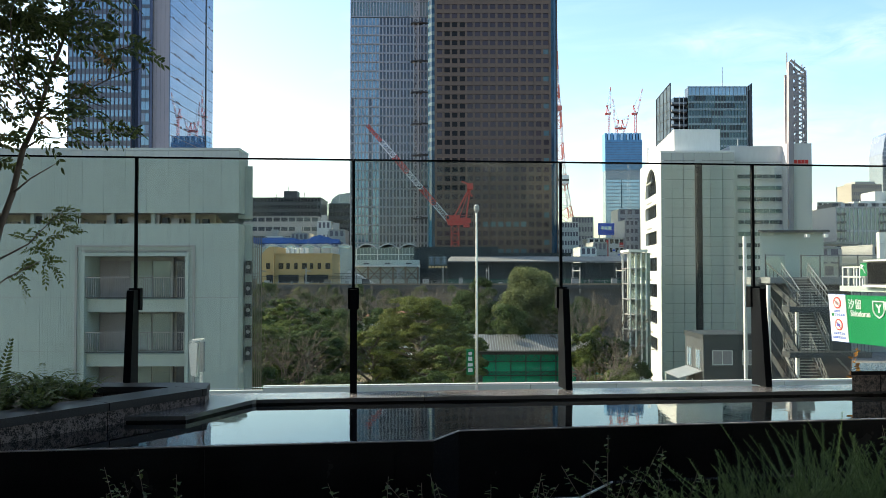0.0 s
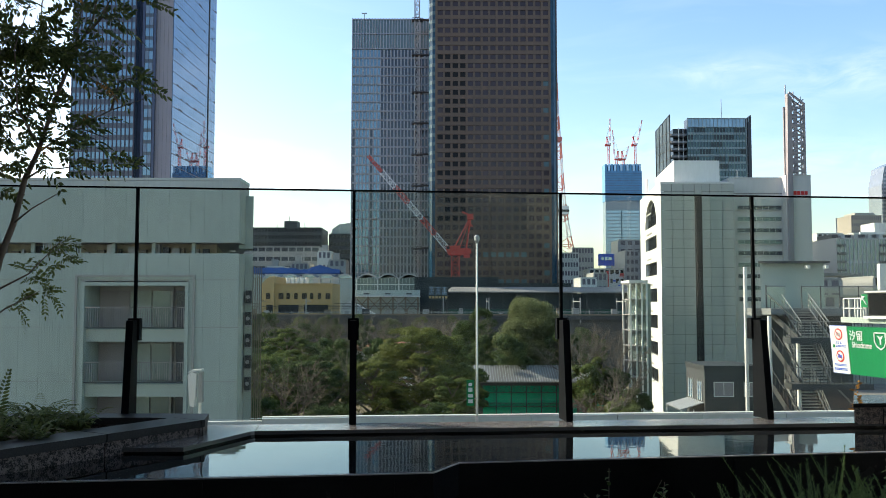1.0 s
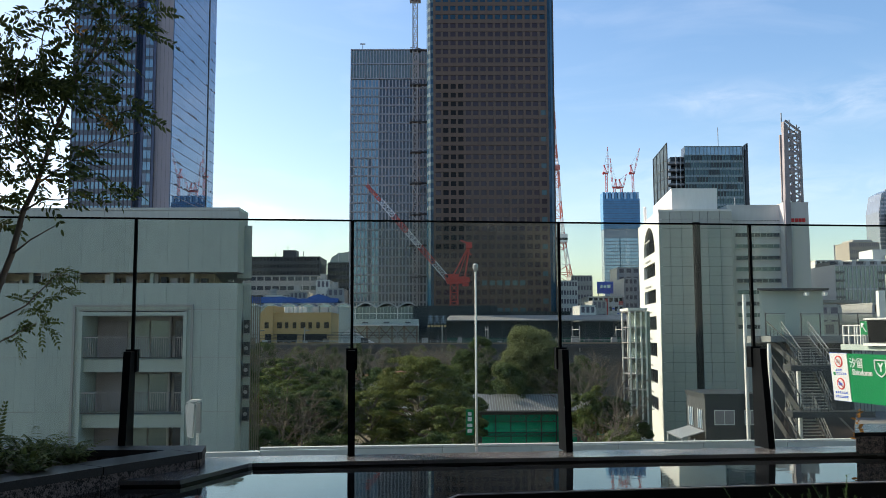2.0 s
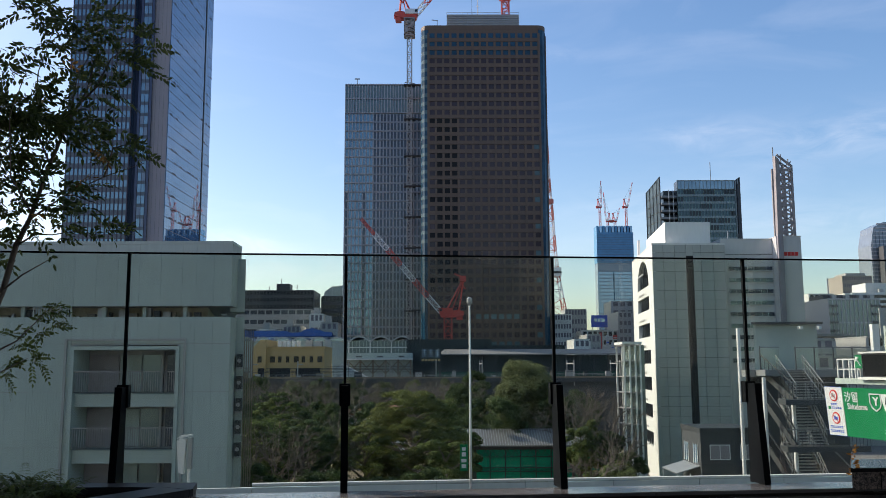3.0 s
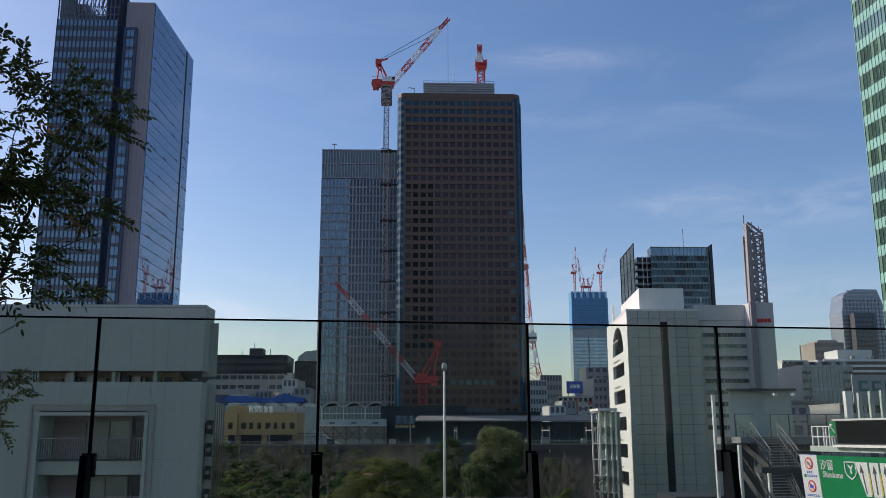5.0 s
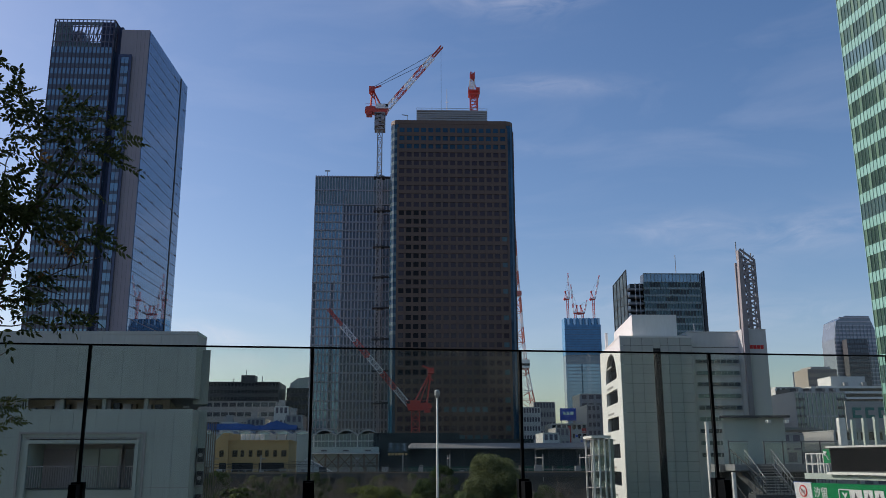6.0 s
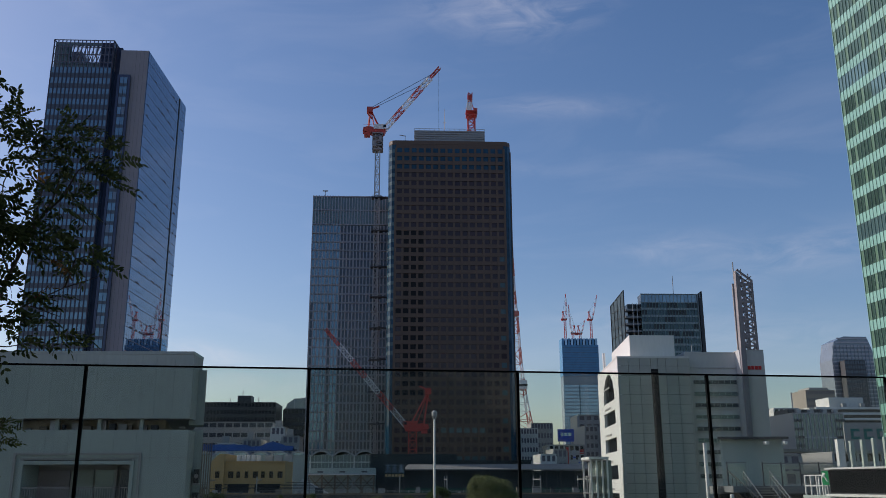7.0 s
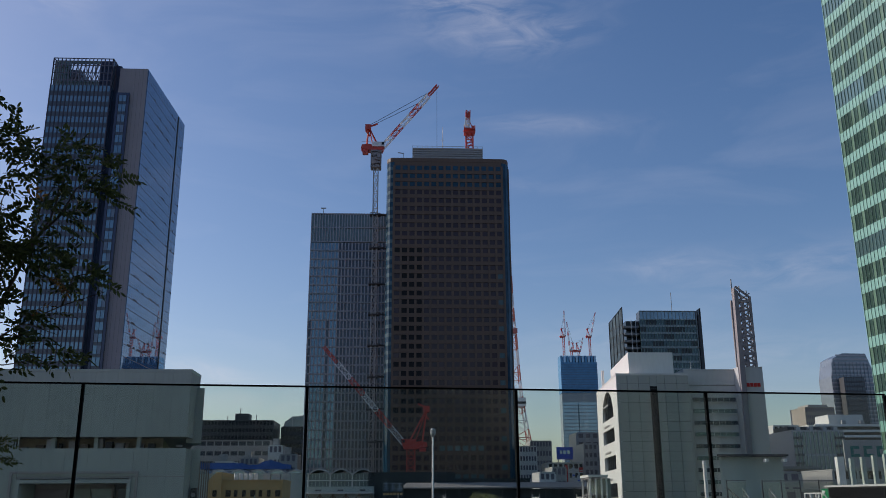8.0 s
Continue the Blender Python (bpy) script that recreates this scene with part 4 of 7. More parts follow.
# ---- footbridge stair ----
def footbridge():
    b = thing("footbridge_stair", "grey steel footbridge stair with glass parapets and a pale lift house", "footbridge", at=(0, 60, 0))
    Shape().prism([(22.65, 3.0), (27.2, 3.0), (27.6, 8.0), (25.2, 8.0)], 0, 19.9).part("lift_house", M_CONC, b, "pale plain lift house")
    Shape().prism([(22.3, 2.4), (27.4, 2.4), (27.8, 8.2), (25.0, 8.2)], 19.9, 20.05).part("lift_roof", M_DARKSTEEL, b)
    for x in (25.6, 26.9):
        Shape().box(x, x + 0.22, 2.0, 2.5, 19.5, 19.72).part("security_camera", M_WHITE, b)
    for x, y, z0, z1 in ((21.35, 2.4, 0, 19.6), (21.75, -1.0, 0, 16.2), (23.15, -2.2, 0, 14.9)):
        Shape().tube([(x, y, z0), (x, y, z1)], 0.13, 10).part("column", M_WHITE, b)
    Shape().box(21.4, 40, 0.6, 3.0, 16.2, 16.7).part("deck", M_STEEL_SHADED, b)
    Shape().box(25.9, 60, 3.0, 9.0, 16.2, 16.69).part("far_deck", M_STEEL_SHADED, b)
    Shape().box(21.8, 23.2, -1.2, 0.6, 16.3, 16.7).part("upper_landing", M_STEEL_SHADED, b)
    for x0, x1, y in ((21.5, 22.8, -1.2), (24.6, 29.8, 0.6)):
        n = max(1, round((x1 - x0) / 1.3))
        for i in range(n):
            xa = x0 + (x1 - x0) * i / n
            Shape().box(xa + 0.03, xa + (x1 - x0) / n - 0.03, y, y + 0.02, 16.8, 18.1).part("glass_panel", M_GLASS, b).visible_shadow = False
            Shape().box(xa - 0.03, xa + 0.03, y - 0.03, y + 0.05, 16.7, 18.25).part("post", M_DARKSTEEL, b)
        Shape().box(x0, x1, y - 0.03, y + 0.05, 18.15, 18.22).part("handrail", M_STEEL_SHADED, b)
    # flights
    zt = 16.7
    for k, (ya, yb, drop) in enumerate(((0.6, -2.6, 1.85), (0.4, -2.6, 2.9), (0.4, -2.6, 2.9))):
        zb = zt - drop
        x0, x1 = (23.3, 25.0)
        n = 11 if k == 0 else 16
        for i in range(n):
            y, z = ya + (yb - ya) * (i + 1) / n, zt - drop * (i + 0.5) / n
            Shape().box(x0, x1, y, y + 0.32, z - 0.05, z).part("step", M_CONC_GREY, b)
        for x in (x0 - 0.06, x1 + 0.06):
            Shape().beam((x, ya, zt - 0.15), (x, yb, zb - 0.15), 0.08, 0.35).part("stringer", M_STEEL_SHADED, b)
            Shape().beam((x, ya, zt + 0.95), (x, yb, zb + 0.95), 0.06).part("handrail", M_STEEL_SHADED, b)
            Shape().beam((x, ya, zt + 0.6), (x, yb, zb + 0.6), 0.04).part("handrail", M_STEEL_SHADED, b)
            for i in range(8):
                f = i / 7
                Shape().beam((x, ya + (yb - ya) * f, zt + (zb - zt) * f - 0.1), (x, ya + (yb - ya) * f, zt + (zb - zt) * f + 0.95), 0.04).part("baluster", M_STEEL_SHADED, b)
        Shape().box(22.0, 27.2, -3.9, -2.6, zb - 0.35, zb).part("landing", M_DARKSTEEL, b)
        Shape().beam((22.0, -3.9, zb + 1.05), (27.2, -3.9, zb + 1.05), 0.05).part("handrail", M_STEEL_SHADED, b)
        for i in range(24):
            Shape().beam((22.0 + i * 0.226, -3.9, zb), (22.0 + i * 0.226, -3.9, zb + 1.05), 0.025).part("baluster", M_DARKSTEEL, b)
        # side parapet running along the stair on its open side
        Shape().beam((22.2, 0.6, zt + 1.0), (23.0, -2.6, zb + 1.0), 0.07).part("side_rail", M_DARKSTEEL, b)
        Shape().beam((22.2, 0.6, zt - 0.1), (23.0, -2.6, zb - 0.1), 0.1, 0.4).part("side_stringer", M_DARKSTEEL, b)
        for i in range(9):
            f = i / 8
            p = Vector((22.2, 0.6, zt - 0.1)).lerp(Vector((23.0, -2.6, zb - 0.1)), f)
            Shape().beam(p, p + Vector((0, 0, 1.1)), 0.04).part("baluster", M_DARKSTEEL, b)
        Shape().beam((25.1, -2.6, zb), (26.6, -2.6, zb - 1.6), 0.1).part("brace", M_STEEL_SHADED, b)
        zt = zb
    # dark sheet closing off the space under the deck
    Shape().box(22, 29, 2.8, 3.0, 0, 16.2).part("under_sheet", M_DARKSTEEL, b)
    # canopy frames further along the deck
    for i in range(7):
        x = 31.8 + i * 0.85
        Shape().box(x, x + 0.26, 4, 4.3, 16.7, 19.72 + i * 0.1).part("frame", M_CONC, b)
    Shape().box(26, 31, 5.2, 9.0, 19.1, 19.3).part("canopy", M_STEEL_SHADED, b)
    for k in range(4):
        Shape().box(30.3, 30.76, 1.2, 1.6, 16.7 + k * 0.78, 17.465 + k * 0.78).part("pier_block", M_WHITE, b)
    for k in range(9):
        Shape().box(31.9 + k * 0.6, 32.4 + k * 0.6, 4.4, 4.42, 16.9, 19.2).part("glass_panel", M_GLASS, b).visible_shadow = False


footbridge()


# ---- road signs on a gantry ----
def gantry():
    # the gantry spans the road: u along it towards the terrace, v behind the sign faces, z up
    span = Matrix.Translation((17.5, 38.1, 0)) @ Matrix.Rotation(radians(-78), 4, "Z")
    b = thing("sign_gantry", "grey steel gantry over the road", "gantry")
    b.matrix_basis = span
    Shape().box(-0.75, 9.2, 0.2, 1.05, 16.28, 16.4).part("walkway", M_STEEL, b)
    Shape().box(-0.75, 9.2, 0.12, 0.2, 16.2, 16.44).part("walkway_edge", M_CONC, b)
    for v in (0.35, 0.9):
        Shape().beam((-0.3, v, 15.5), (9.2, v, 15.5), 0.22).part("beam", M_STEEL, b)
    for i in range(12):
        Shape().beam((-0.2 + i * 0.8, 0.35, 15.5), (0.6 + i * 0.8, 0.9, 15.5), 0.1).part("brace", M_STEEL, b)
    Shape().tube([(9.0, 0.6, 10.83), (9.0, 0.6, 17)], 0.25, 10).part("column", M_STEEL, b)
    for i in range(4):
        Shape().beam((-0.7 + i * 0.38, 0.25, 16.4), (-0.7 + i * 0.38, 0.25, 17.25), 0.055).part("rail_post", M_WING, b)
        Shape().beam((-0.7 + i * 0.38, 0.95, 16.4), (-0.7 + i * 0.38, 0.95, 17.25), 0.055).part("rail_post", M_WING, b)
    for z in (16.82, 17.25):
        for v in (0.25, 0.95):
            Shape().beam((-0.72, v, z), (0.5, v, z), 0.05).part("rail", M_WING, b)
        Shape().beam((-0.7, 0.25, z), (-0.7, 0.95, z), 0.05).part("rail", M_WING, b)

    g = thing("direction_sign", "large green direction sign with white lettering and lane arrows", "road sign")
    g.matrix_basis = span @ pose(0.02, 0, 14.0, 4.5)
    pn = Shape().box(0, 6.4, 0, 0.08, 0, 2.05).part("panel", M_SIGN_GREEN, g)
    for x in (0.6, 2.3, 4.0, 5.6):
        Shape().box(x, x + 0.12, 0.08, 0.4, 1.5, 1.75).part("bracket", M_STEEL, g)
    writing("\u6c50\u7559", 0.46, M_SIGN_WHITE, pn, (0.55, -0.012, 1.50), bold=0.003).scale = (0.95, 1, 1)
    writing("Shiodome", 0.36, M_SIGN_WHITE, pn, (0.86, -0.012, 1.16), bold=0.004).scale = (0.86, 1, 1)
    writing("Y", 0.46, M_SIGN_WHITE, pn, (2.02, -0.012, 1.38), bold=0.018)
    writing("\u6c50\u7559JCT", 0.40, M_SIGN_WHITE, pn, (3.05, -0.012, 0.10), bold=0.008)
    sh = Shape()
    ring = [(1.70, 1.83), (2.34, 1.83), (2.35, 1.45), (2.24, 1.27), (2.02, 1.15), (1.80, 1.27), (1.69, 1.45)]
    for p, q in zip(ring, ring[1:] + ring[:1]):
        sh.beam((p[0], -0.012, p[1]), (q[0], -0.012, q[1]), 0.045, 0.045)
    sh.part("shield", M_SIGN_WHITE, pn)
    for x, lean in ((2.78, -0.22), (3.38, 0.0), (3.98, 0.0)):
        lane = Shape().profile([(x - 0.24 + max(0, -lean) * 0.9, 0.52), (x + 0.24, 0.52), (x + 0.25, 1.84), (x - 0.25 + lean, 1.84)], -0.02, 0.0).part("lane_panel", M_SIGN_WHITE, pn)
        Shape().profile([(x - 0.03, 0.62), (x + 0.03, 0.62), (x + 0.03 + lean * 0.4, 1.45), (x + 0.12 + lean * 0.5, 1.42), (x + lean * 0.6, 1.74), (x - 0.12 + lean * 0.5, 1.42), (x - 0.03 + lean * 0.4, 1.45)], -0.03, -0.021).part("arrow", M_CHARCOAL, lane)
    for x in (3.08, 3.68):
        Shape().box(x - 0.025, x + 0.025, -0.03, -0.021, 0.6, 1.45).part("lane_line", M_YELLOW_LINE, pn)

    w = thing("restriction_sign", "white road sign with two red rings and small bars of writing", "road sign")
    w.matrix_basis = span @ pose(-1.16, 0, 14.0, 4.5)
    Shape().box(0, 1.14, 0, 0.06, 0, 2.06).part("panel", M_SIGN_WHITE, w)
    Shape().box(-0.012, 1.152, 0.001, 0.065, -0.012, 0.0).box(-0.012, 1.152, 0.001, 0.065, 2.06, 2.072).box(-0.012, 0, 0.001, 0.065, 0, 2.06).part("edge", M_SIGN_BLUE, w)
    Shape().box(0.36, 0.48, 0.06, 0.4, 1.38, 1.62).part("bracket", M_STEEL, w)
    for z, m in ((1.70, M_STEEL), (0.74, M_SIGN_BLUE)):
        rg = Shape().tube([(0.58, -0.02, z), (0.58, 0.0, z)], 0.255, 24).part("red_ring", M_SIGN_RED, w)
        Shape().tube([(0.58, -0.03, z), (0.58, -0.021, z)], 0.195, 24).part("disc", M_SIGN_WHITE, rg)
        Shape().box(0.46, 0.70, -0.04, -0.031, z - 0.07, z + 0.05).box(0.48, 0.58, -0.04, -0.031, z + 0.05, z + 0.1).part("symbol", m, rg)
        Shape().beam((0.44, -0.045, z + 0.14), (0.72, -0.045, z - 0.14), 0.03, 0.01).part("slash", M_SIGN_RED, rg)
    for z, x0, x1 in ((1.33, 0.34, 0.76), (1.18, 0.34, 1.04), (0.36, 0.16, 0.98), (0.18, 0.12, 1.0)):
        n = round((x1 - x0) / 0.13)
        for i in range(n):
            xa = x0 + (x1 - x0) * i / n
            Shape().box(xa, xa + 0.1, -0.01, 0.0, z - 0.045, z - 0.015).box(xa + 0.035, xa + 0.06, -0.014, -0.01, z - 0.05, z + 0.05).box(xa, xa + 0.1, -0.01, 0.0, z + 0.015, z + 0.04).part("writing_bar", M_SIGN_BLUE, w)
    Shape().box(0.14, 0.28, -0.01, 0, 1.1, 1.24).part("route_mark", M_SIGN_GREEN, w)

    e = thing("message_board", "dark electronic message board in a pale frame", "message board")
    e.matrix_basis = span @ pose(1.02, 0.15, 16.5, 2)
    Shape().box(0, 6.5, 0, 0.4, 0.0, 0.98).part("housing", M_DARKSTEEL, e)
    Shape().box(0.06, 6.44, -0.02, 0, 0.06, 0.92).part("display", M_BLACK, e)
    Shape().box(-0.04, 6.55, -0.12, 0.45, 0.98, 1.05).part("hood", M_WING, e)
    Shape().box(-0.04, 6.55, -0.22, 0.0, -0.09, 0.0).part("sill", M_WHITE, e)
    for i in range(9):
        Shape().box(0.5 + i * 0.7, 0.54 + i * 0.7, -0.3, 0.0, -0.13, -0.09).part("bracket", M_STEEL, e)
    a = thing("arrow_sign", "small green sign with a white arrow", "road sign")
    a.matrix_basis = span @ pose(0.5, 0.2, 16.86)
    Shape().box(0, 0.47, 0, 0.05, 0, 0.56).part("panel", M_SIGN_GREEN, a)
    Shape().beam((0.38, -0.015, 0.12), (0.14, -0.015, 0.40), 0.07, 0.03).profile([(0.06, 0.50), (0.08, 0.28), (0.26, 0.46)], -0.03, -0.001).part("arrow", M_SIGN_WHITE, a)
    Shape().box(0.2, 0.26, 0.05, 0.12, -0.46, 0.5).part("post", M_STEEL, a)


gantry()


# ---- station side of the park ----
def plain_building(name, label, x0, x1, y0, y1, h, wall, rows=0, cols=0, pane=M_DARKGLASS, band=0.55, pier=0.35, z0=None, side=0, at_panes=0, roof=True):
    b = thing(name, label, "building", at=(0, y0, 0))
    Shape().box(x0, x1, 0.02, y1 - y0, 0, h - 0.3).part("wall", wall, b)
    if roof:
        Shape().box(x0 - 0.1, x1 + 0.1, -0.25, y1 - y0 + 0.1, h - 0.3, h).part("roof_edge", wall, b)
    if rows:
        facade(b, face(x0, 0), x1 - x0, z0 if z0 is not None else 3, h - 0.6, cols, rows, band, pier, 0.18, wall, pane, at_panes)
        if side:
            F = face(x1, 0, 90) if side > 0 else face(x0, y1 - y0, -90)
            facade(b, F, y1 - y0, z0 if z0 is not None else 3, h - 0.6, max(2, round(cols * (y1 - y0) / (x1 - x0))), rows, band, pier, 0.18, wall, pane, 0)
    return b


b = plain_building("ochre_station_annex", "ochre yellow annex with a row of small dark windows", -41.9, -27.6, 220, 236, 22.0, M_YELLOW)
Shape().profile([(-45.3, 0), (-41.9, 0), (-41.9, 23.7), (-43.2, 23.7), (-45.3, 21.6)], -1.0, 15).part("gable", M_YELLOW, b)
for i in range(7):
    x = -41.0 + i * 1.95
    Shape().box(x, x + (0.85 if i % 3 else 1.2), -0.12, 0.04, 18.1, 19.6).part("window_pane", M_DARKGLASS, b)
Shape().box(-43.9, -42.9, -1.1, -0.98, 18.1, 19.6).part("window_pane", M_DARKGLASS, b)
for x0, x1 in ((-43.8, -42.2), (-41.0, -36.0), (-34.6, -28.6)):
    Shape().box(x0, x1, -1.12 if x0 < -42 else -0.14, 0.05, 14.6, 16.7).part("ground_opening", M_OPEN, b)
for i in range(5):
    Shape().tube([(-39.6 + i * 1.2, 5, 22), (-39.6 + i * 1.2, 5, 23.6)], 0.5, 10).part("tank", M_CRANE_WHITE, b)
for i in range(3):
    Shape().box(-33 + i * 2.4, -31.2 + i * 2.4, 4, 6, 22, 23.5).part("plant_box", M_STEEL, b)

b = thing("arched_station_hall", "pale station hall with three shallow arched roofs", "station", at=(0, 250, 0))
Shape().box(-24.9, -6.6, 0.1, 20, 14.3, 20.8).part("wall", M_CONC, b)
Shape().box(-25.2, -6.3, 3.0, 20, 20.8, 24.4).part("clerestory", M_GT_CROWN, b)
for i in range(3):
    x0 = -24.8 + i * 6.05
    pts = [(x0 + 6.05 * k / 10, 24.2 + 1.5 * math.sin(math.pi * k / 10)) for k in range(11)]
    Shape().profile(pts + [(x, z - 0.45) for x, z in reversed(pts)], 2.0, 20).part("arch_roof", M_STEEL, b)
    for k in range(6):
        Shape().box(x0 + k, x0 + 0.12 + k, 2.7, 2.98, 20.9, 24.3).part("mullion", M_CONC, b)
    Shape().box(x0 - 0.15, x0 + 0.15, 2.4, 2.98, 20.8, 24.4).part("post", M_OFFWHITE, b)
Shape().box(-25.2, -6.3, 2.4, 2.69, 22.3, 22.55).part("transom", M_OFFWHITE, b)
Shape().box(-25, -6.4, -1.8, 0.1, 18.9, 19.2).part("ledge", M_OFFWHITE, b)
for x in (-22.5, -16.5, -10.5):
    Shape().box(x, x + 1.6, -0.02, 0.12, 19.6, 20.0).part("vent", M_DARKSTEEL, b)
for i in range(6):
    x = -24.6 + i * 3.5
    Shape().beam((x, -1.5, 0), (x, -1.5, 18.9), 0.5).part("column", M_BROWN_SLAT, b)
    if i < 5:
        Shape().beam((x, -1.5, 15), (x + 3.5, -1.5, 18.6), 0.25).beam((x + 3.5, -1.5, 15), (x, -1.5, 18.6), 0.25).part("brace", M_BROWN_SLAT, b)
Shape().box(-24.9, -6.6, 0.2, 20, 0, 14.3).part("base_wall", M_CONC_GREY, b)

b = thing("arched_station_annex", "long grey hall with shallow arched roofs and a blue tarpaulin", "station", at=(0, 275, 0))
Shape().box(-62, -28, 0.1, 14, 0, 25.0).part("wall", M_CONC, b)
for i in range(6):
    x0 = -62 + i * 5.7
    pts = [(x0 + 5.7 * k / 10, 25.0 + 1.3 * math.sin(math.pi * k / 10)) for k in range(11)]
    Shape().profile(pts + [(x, z - 0.5) for x, z in reversed(pts)], -0.5, 14).part("arch_roof", M_STEEL, b)
    Shape().profile(pts, 0.0, 0.1).part("arch_window", M_PALEGLASS, b)
t = thing("blue_tarpaulin", "bright blue tarpaulin tented over the roof works", "tarpaulin", at=(0, 285, 0))
prev = None
tv, tf = [], []
for i in range(26):
    x = -66 + i * 1.3
    h = 28.0 + 0.3 * math.sin(i * 0.7) + (0.8 * max(0, 1 - abs(i - 20) / 4.0)) + 0.5 * random.random() + (0.6 * max(0, 1 - abs(i - 6) / 5))
    tv += [(x, 0, 26.7), (x, 1.2, h), (x, 6, 26.7)]
for i in range(25):
    k = i * 3
    tf += [(k, k + 3, k + 4, k + 1), (k + 1, k + 4, k + 5, k + 2)]
Shape().raw(tv, tf).part("sheet", M_TARP, t)
for i in range(9):
    Shape().beam((-60.5 + i * 3, 0.3, 24.9), (-60.5 + i * 3, 0.3, 26.9), 0.2).part("prop", M_STEEL, t)

# long canopy over the platform
b = thing("platform_canopy", "long ribbed grey platform canopy above a dark screened platform", "station", at=(0, 240, 0))
Shape().raw([(0.6, 0, 20.3), (80, 0, 20.3), (80, 9, 21.7), (2.4, 9, 21.7), (0.6, 0, 20.0), (80, 0, 20.0), (80, 9, 21.4), (2.4, 9, 21.4)],
            [(0, 1, 2, 3), (7, 6, 5, 4), (0, 4, 5, 1), (1, 5, 6, 2), (2, 6, 7, 3), (3, 7, 4, 0)]).part("roof", M_ROOF, b)
rib = Shape().beam((0, 0, 20.34), (0, 9, 21.74), 0.16, 0.1).mesh("roof_rib", M_ROOF)
for i in range(70):
    piece("roof_rib", rib, b, (2.4 + i * 1.1, 0, 0))
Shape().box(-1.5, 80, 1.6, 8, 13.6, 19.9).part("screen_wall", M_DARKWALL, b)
Shape().box(-1.5, 80, 1.2, 1.56, 13.6, 15.6).part("green_band", mat("dark_green_band", (0.01, 0.07, 0.05), 0.6), b)
for i in range(21):
    Shape().box(1 + i * 3.8, 1.3 + i * 3.8, 0.9, 1.2, 0, 20.2).part("column", M_DARKSTEEL, b)
Shape().box(-1.5, 80, 1.0, 9, 12.6, 13.6).part("platform", M_CONC_GREY, b)

# rail viaduct with catenary posts
b = thing("rail_viaduct", "grey concrete rail viaduct with overhead-line posts", "viaduct", at=(0, 212, 0))
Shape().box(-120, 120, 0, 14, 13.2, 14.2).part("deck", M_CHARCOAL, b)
# added dark sheet stands in for the shade under the deck
Shape().box(-120, 120, 0.9, 1.1, 0, 13.19).part("under_sheet", M_CHARCOAL, b)
Shape().box(-120, 120, -0.1, 0.15, 14.2, 14.55).part("parapet", M_BROWN_SLAT, b)
for z in (14.85, 15.15):
    Shape().box(-120, 120, 0.0, 0.06, z, z + 0.06).part("parapet_rail", M_STEEL, b)
for i in range(90):
    Shape().box(-70 + i * 1.6, -69.92 + i * 1.6, 0, 0.08, 14.5, 15.2).part("rail_post", M_STEEL, b)
for i in range(24):
    x = -62 + i * 4.7 + random.uniform(-1, 1)
    Shape().box(x, x + random.uniform(0.4, 1.8), 4, 5, 14.2, 14.2 + random.uniform(0.6, 1.8)).part("trackside_cabinet", (M_STEEL, M_DARKSTEEL, M_CONC_GREY, M_BROWN_SLAT)[i % 4], b)
for i in range(-12, 13):
    Shape().box(9 * i - 0.8, 9 * i + 0.8, 1, 13, 0, 13.2).part("pier", M_CONC_GREY, b)
for i in range(-8, 9):
    Shape().beam((11 * i, 0.6, 12.3), (11 * i, 0.6, 18.4), 0.24).beam((11 * i, 0.6, 17.6), (11 * i, 12, 17.6), 0.2).beam((11 * i, 12, 12.3), (11 * i, 12, 18.4), 0.24).part("catenary_mast", M_CONC_GREY, b)
for y, z in ((2, 15.7), (2, 16.3), (8, 15.9), (8, 16.6), (11, 17.0)):
    Shape().beam((-110, y, z), (110, y, z), 0.1).part("wire", M_DARKSTEEL, b)
b = thing("stair_ramp", "pale sloping station stair cover", "ramp", at=(0, 232, 0))
Shape().profile([(-26.5, 16.2), (-24.6, 17.8), (-14.5, 12.3), (-14.5, 10.6), (-26.5, 10.6)], 0, 5).part("cover", M_OFFWHITE, b)

m = thing("dark_sign_wall", "dark hoarding with blue and orange bars of writing", "hoarding", at=(-6.2, 252, 0))
Shape().box(-2.0, 22, 0, 1.2, 0, 24.6).part("screen", M_DARKWALL, m)
m = thing("station_sign", "dark sign board with blue and orange bars of writing", "signboard", at=(-4.2, 239, 0))
Shape().box(0, 5.6, 0, 0.5, 17.8, 21.9).part("board", M_DARKWALL, m)
for x in (0.3, 5.0):
    Shape().box(x, x + 0.3, 0.1, 0.4, 0.0, 17.8).part("post", M_DARKSTEEL, m)
for i in range(3):
    x = 0.3 + i * 1.75
    for k, (dx0, dx1, z0, z1) in enumerate(((0.0, 1.5, 21.2, 21.45), (0.6, 0.9, 19.5, 21.6), (0.15, 1.35, 20.5, 20.75), (0.0, 1.5, 20.0, 20.2), (0.1, 0.5, 19.4, 19.8), (1.0, 1.4, 19.4, 19.8))):
        Shape().box(x + dx0, x + dx1, -0.05 - 0.01 * k, -0.001, z0, z1).part("blue_writing_bar", M_PALEGLASS, m)
for i in range(6):
    Shape().box(0.3 + i * 0.88, 0.95 + i * 0.88, -0.05, -0.001, 18.4, 19.0).part("orange_writing_bar", M_YELLOW, m)

